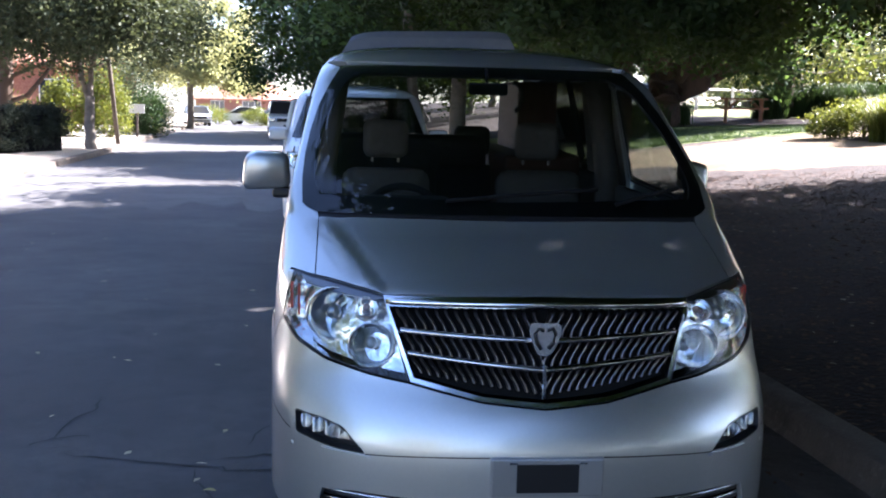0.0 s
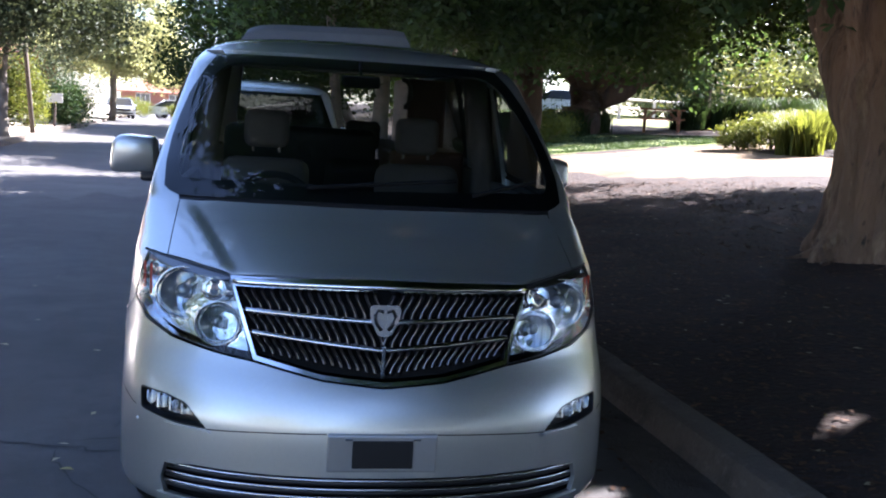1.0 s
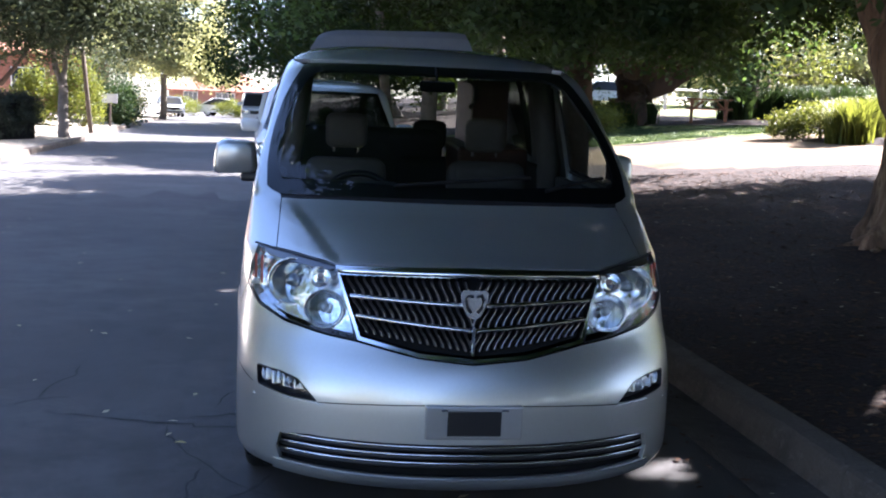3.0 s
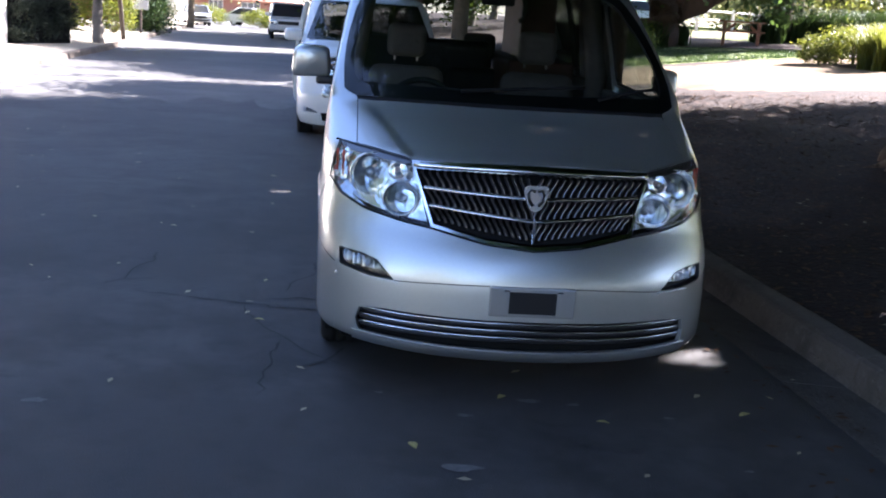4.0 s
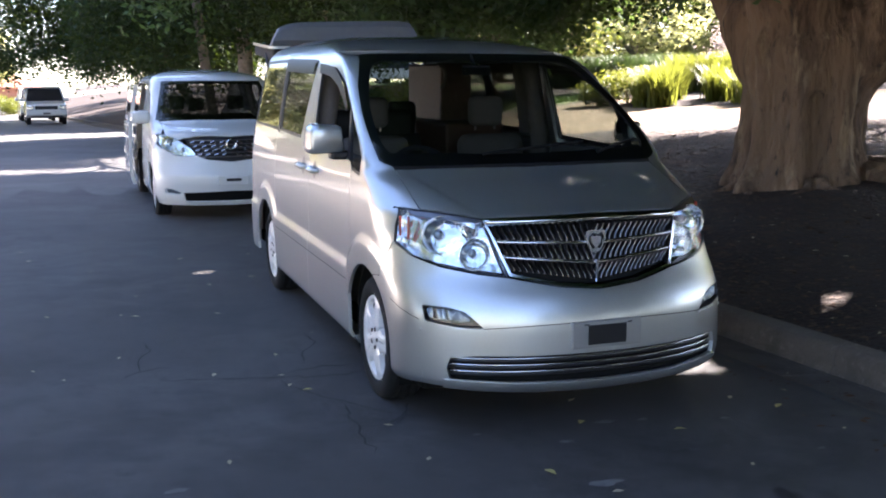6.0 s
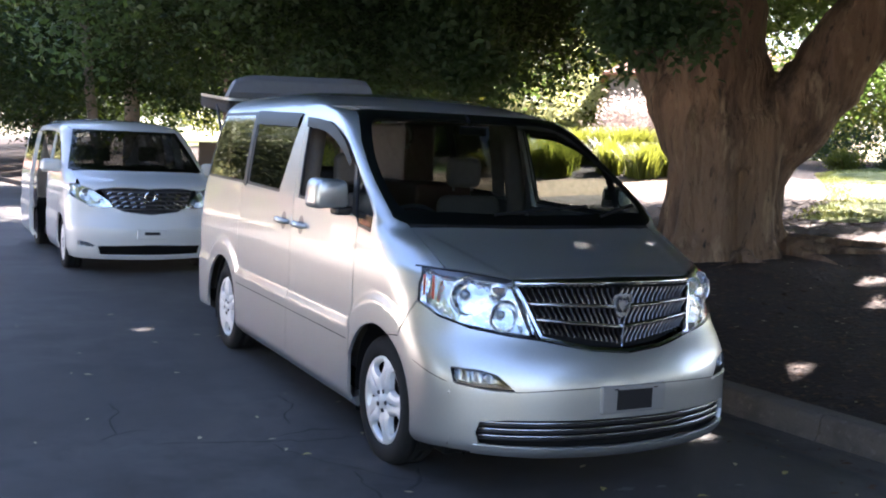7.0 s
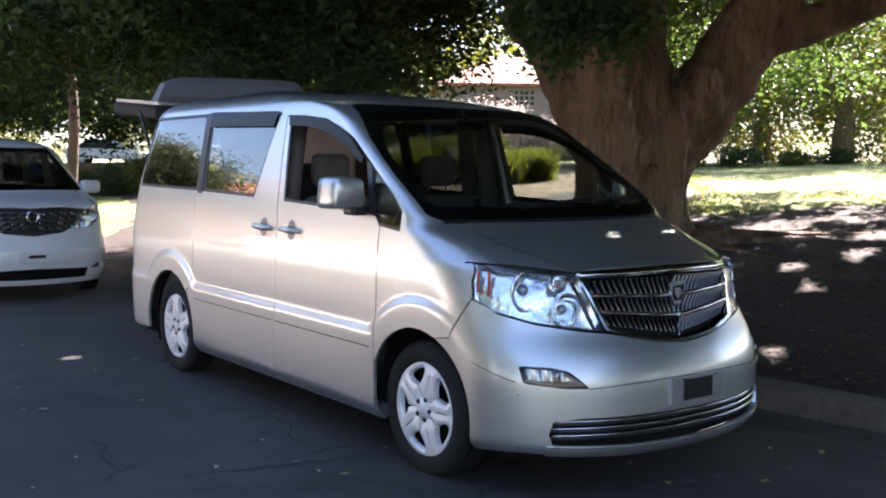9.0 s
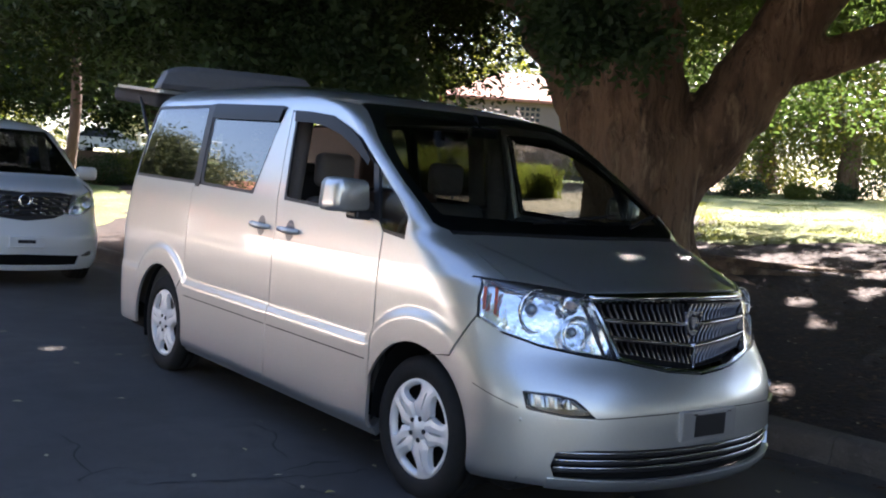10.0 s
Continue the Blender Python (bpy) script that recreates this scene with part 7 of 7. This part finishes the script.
gw.matrix_world = pose(-9.9, 6.0, float(land_z(-10, 10)), 0, 0, 3)
tagged(gw, "out-of-view white wall, added for the silver van to reflect", "wall")
POLE_WOOD = mat("pole_timber", (0.09, 0.07, 0.055), 0.85, 0, 0.3, 12, 0.003)
bm = bmesh.new()
add_tube(bm, [(0, 0, -0.3), (-0.25, 0, 2.5), (-0.55, 0, 5.6)], [0.075, 0.07, 0.06], 12)
pole = part("leaning_pole", bm, POLE_WOOD, None, "", True)
pole.matrix_world = pose(-7.95, 30.4, float(land_z(-7.95, 30.4)))
tagged(pole, "dark timber pole leaning by the verge", "pole")
bm = bmesh.new()
add_tube(bm, [(0, 0, -0.3), (-0.4, 0.1, 3.0), (-0.7, 0.2, 7.5)], [0.14, 0.13, 0.11], 12)
pole = part("pale_pole", bm, CONCRETE, None, "", True)
pole.matrix_world = pose(0.6, 24.0, float(land_z(0.8, 24.0)) - 0.1)
pole.location.x = 1.35
tagged(pole, "pale pole among the street trees", "pole")
sign = empty("sign", pose(-8.9, 38, float(land_z(-8.9, 38))), "small white board on a post", "sign")
for lo, hi, m, nm in (((-0.04, -0.03, -0.2), (0.04, 0.03, 1.3), POLE_WOOD, "post"), ((-0.3, -0.05, 0.92), (0.3, -0.032, 1.28), WHITE_WALL, "board")):
    bm = bmesh.new()
    add_box(bm, lo, hi, 0.006)
    part(nm, bm, m, sign)
for i, (x, y, r, h, m) in enumerate(((-9.1, 41.0, 1.05, 1.75, DARK_LEAF), (-10.9, 35.0, 0.9, 1.9, BRIGHT_LEAF), (-9.5, 36.0, 0.9, 2.6, BRIGHT_LEAF), (-11.9, 31.0, 1.0, 1.5, BRIGHT_LEAF), (-10.0, 45.0, 1.3, 1.4, GUM_LEAF), (-12.3, 57.0, 2.2, 3.3, OLIVE_LEAF),
                                      (-7.5, 78, 1.6, 1.2, BRIGHT_LEAF), (-12.0, 81, 1.8, 1.4, BRIGHT_LEAF), (-11.0, 3.5, 1.3, 1.6, BRIGHT_LEAF), (-11.6, -2.0, 1.5, 1.8, GUM_LEAF))):
    shrub(x, y, r, h, m, "leafy garden shrub across the street", 100 + i, 0.12, 6000)
house(pose(-14.0, 128.0, 0.0, 0, 0, -8), 12, 9, 2.5, BRICK, 2.5, "red-brick house with a terracotta tiled roof", [(1.2, 1.0, 2.4, 1.3), (-3.2, 1.0, 1.8, 1.3)])
house(pose(-17.5, 58.0, 0.6, 0, 0, 38), 10, 9, 3.2, BRICK, 2.6, "brick house behind garden trees", [(0, 1.0, 2.0, 1.3)])
house(pose(-19.5, 36.0, 0.3, 0, 0, 62), 11, 9, 6.2, BRICK, 2.4, "red-brown brick house behind the gums", [(-1.5, 2.2, 1.6, 1.3), (2.5, 2.2, 1.4, 1.3)])
house(pose(-21.0, 8.0, 0.4, 0, 0, 80), 13, 9, 3.2, WHITE_WALL, 2.4, "white house across the street", [(-3.0, 1.0, 1.8, 1.3), (2.5, 1.0, 1.8, 1.3)])

# cracks in the asphalt, fallen leaves and twigs
CRACK = mat("crack_tar", (0.026, 0.025, 0.026), 0.9, 0, 0.3, 40)


def crack(points, width, seed):
    rng = np.random.default_rng(seed)
    pts = [Vector((x, y, 0)) for x, y in points]
    fine = []
    for a, b in zip(pts, pts[1:]):
        n = max(2, int((b - a).length / 0.06))
        for k in range(n):
            fine.append(a.lerp(b, k / n) + Vector((*(rng.normal(size=2) * 0.012), 0)))
    fine.append(pts[-1])
    verts, faces = [], []
    for i, p in enumerate(fine):
        d = (fine[min(i + 1, len(fine) - 1)] - fine[max(i - 1, 0)]).normalized()
        w = 0.6 * width * (0.35 + 0.65 * rng.uniform()) * (1 if 0 < i < len(fine) - 1 else 0.1)
        s = Vector((-d.y, d.x, 0)) * w
        for q in (p + s, p - s):
            verts.append((q.x, q.y, float(road_z(q.y)) + 0.003))
        if i:
            a = 2 * i - 2
            faces.append((a, a + 1, a + 3, a + 2))
    return tagged(raw("road_crack", verts, faces, CRACK), "dark ragged crack in the asphalt", kind="structure")


crack([(-1.9, 1.52), (-1.56, 1.42), (-1.3, 1.36), (-1.05, 1.3), (-0.8, 1.28)], 0.016, 1)
crack([(-1.3, 1.36), (-1.22, 1.1), (-1.05, 0.8), (-0.9, 0.55), (-0.72, 0.42)], 0.009, 3)
crack([(-1.1, 0.02), (-1.08, 0.3), (-1.05, 0.75)], 0.012, 4)
crack([(-2.08, 1.6), (-2.0, 1.72), (-1.99, 1.95), (-1.9, 2.2), (-1.93, 2.4)], 0.013, 6)
crack([(-2.02, 1.72), (-1.9, 1.78), (-1.82, 1.74)], 0.018, 7)
crack([(-1.06, 1.62), (-1.02, 1.85), (-0.92, 2.05), (-0.93, 2.3)], 0.016, 8)
crack([(-1.2, 1.42), (-1.0, 1.5), (-0.84, 1.46)], 0.024, 9)
crack([(-0.95, 0.36), (-0.84, 0.46), (-0.74, 0.68)], 0.018, 10)


def scatter(name, area, count, size, material, label, seed, z_of, lift=0.012):
    """Flat fallen leaves, a little curled, strewn over the ground as one mesh."""
    rng = np.random.default_rng(seed)
    xy = area(rng, count)
    n = len(xy)
    a = rng.uniform(0, 2 * np.pi, n)
    ln = size * rng.uniform(0.5, 1.4, n)
    d = np.stack([np.cos(a), np.sin(a)], 1)
    s = np.stack([-np.sin(a), np.cos(a)], 1)
    z = z_of(xy[:, 0], xy[:, 1]) + lift
    v = np.empty((n, 4, 3))
    for k, (f, g, u) in enumerate(((-0.5, 0, 0.0), (0, 0.22, 0.12), (0.5, 0, 0.05), (0, -0.22, 0.1))):
        v[:, k, :2] = xy + d * (ln * f)[:, None] + s * (ln * g)[:, None]
        v[:, k, 2] = z + ln * u * rng.uniform(0, 1, n)
    me = bpy.data.meshes.new(name)
    me.vertices.add(n * 4)
    me.vertices.foreach_set("co", v.ravel())
    me.loops.add(n * 4)
    me.loops.foreach_set("vertex_index", np.arange(n * 4))
    me.polygons.add(n)
    me.polygons.foreach_set("loop_start", np.arange(n) * 4)
    me.update(calc_edges=True)
    me.materials.append(material)
    return tagged(new(name, me), label, kind="stuff")


DEAD_LEAF = leaf_mat("dead_leaf", (0.035, 0.016, 0.008), (0.12, 0.06, 0.03), (0.1, 0.06, 0.03), 0.1, 0.8)
PALE_LEAF = leaf_mat("pale_dead_leaf", (0.3, 0.26, 0.16), (0.5, 0.42, 0.3), (0.3, 0.25, 0.1), 0.15, 0.7)
earth_z = lambda x, y: land_z(x, y) + 0.05 * np.array([bumps(a, b) for a, b in zip(x, y)])
tar_z = lambda x, y: road_z(y)
scatter("leaf_litter", within([(1.75, -6), (12, -4), (11, 8), (6.5, 12), (3, 14), (1.6, 12)]), 26000, 0.06, DEAD_LEAF, "brown fallen leaves on the bare earth", 201, earth_z)
scatter("leaf_litter", within([(1.75, -6), (12, -4), (11, 8), (6.5, 12), (3, 14), (1.6, 12)]), 700, 0.05, PALE_LEAF, "scattered pale fallen leaves", 202, earth_z)
scatter("road_leaves", within([(-6, -4), (1.45, -4), (1.45, 3), (-6, 12)]), 170, 0.05, PALE_LEAF, "few pale leaves on the asphalt", 203, tar_z, 0.006)
scatter("road_leaves", within([(0.9, -5), (1.46, -5), (1.46, 12), (1.0, 12)]), 420, 0.05, DEAD_LEAF, "brown leaves gathered in the gutter", 204, tar_z, 0.008)
# pale flattened gum stains
STAIN = mat("pale_stain", (0.13, 0.125, 0.12), 0.9, 0, 0.3, 40)
for i, (x, y, r) in enumerate(((-0.26, -0.13, 0.035), (-0.33, -0.62, 0.07), (0.03, 0.05, 0.05), (0.22, 0.02, 0.03), (-1.95, -0.1, 0.05), (-2.05, -0.35, 0.03), (0.6, -0.1, 0.025), (-0.75, -1.5, 0.06), (-0.6, 0.1, 0.02), (0.75, -0.6, 0.02))):
    bm = bmesh.new()
    n = 14
    ring = [bm.verts.new((x + r * (1 + 0.35 * math.sin(3 * k + i)) * math.cos(2 * math.pi * k / n), y + 0.45 * r * (1 + 0.3 * math.cos(5 * k + i)) * math.sin(2 * math.pi * k / n), 0.004)) for k in range(n)]
    bm.faces.new(ring)
    tagged(part("road_stain", bm, STAIN), "small pale stain on the asphalt", kind="structure")

# dark oil spots and a few single fallen leaves before the silver van
OIL = mat("oil_spot", (0.014, 0.014, 0.016), 0.55, 0, 0.3, 30)
YELLOW_LEAF = mat("yellow_fallen_leaf", (0.36, 0.3, 0.1), 0.7, 0, 0.25, 60)


def spot(name, x, y, r, material, label, seed, flat=0.8, lift=0.0035):
    rng = np.random.default_rng(seed)
    bm = bmesh.new()
    n, ph = 18, rng.uniform(0, 6, 3)
    ring = []
    for k in range(n):
        a = 2 * math.pi * k / n
        q = r * (1 + 0.25 * math.sin(2 * a + ph[0]) + 0.18 * math.sin(3 * a + ph[1]) + 0.1 * math.sin(5 * a + ph[2]))
        ring.append(bm.verts.new((x + q * math.cos(a), y + flat * q * math.sin(a), float(road_z(y)) + lift)))
    bm.faces.new(ring)
    return tagged(part(name, bm, material), label, kind="structure")


for i, (x, y, r) in enumerate(((0.27, -0.96, 0.05), (0.22, -0.42, 0.022), (0.37, -0.44, 0.026), (0.15, -0.39, 0.016), (0.42, -1.01, 0.03), (0.57, -0.8, 0.022), (0.64, -0.8, 0.02), (0.49, -0.27, 0.018), (0.2, -1.02, 0.02))):
    spot("oil_spot", x, y, r, OIL, "dark oil spot on the asphalt", 300 + i)
for i, (x, y) in enumerate(((-1.18, 1.05), (-0.08, 0.07), (-0.49, -0.45), (0.3, -0.18), (0.95, -0.05))):
    a, k = 0.9 * i, 0.03 + 0.004 * (i % 3)
    bm = bmesh.new()
    c, d = Vector((math.cos(a), math.sin(a), 0)), Vector((-math.sin(a), math.cos(a), 0))
    rim = [c * k, c * 0.5 * k + d * 0.42 * k + Vector((0, 0, 0.007)), d * 0.45 * k - c * 0.1 * k + Vector((0, 0, 0.009)), -c * k + Vector((0, 0, 0.004)), -d * 0.45 * k - c * 0.1 * k + Vector((0, 0, 0.008)), c * 0.5 * k - d * 0.42 * k + Vector((0, 0, 0.006))]
    vs = [bm.verts.new(v + Vector((x, y, float(road_z(y)) + 0.006))) for v in rim]
    for f in ((0, 1, 5), (1, 2, 4, 5), (2, 3, 4)):
        bm.faces.new([vs[j] for j in f])
    tagged(part("fallen_leaf", bm, YELLOW_LEAF), "single yellow leaf on the asphalt", "leaf", "leaves on the asphalt")
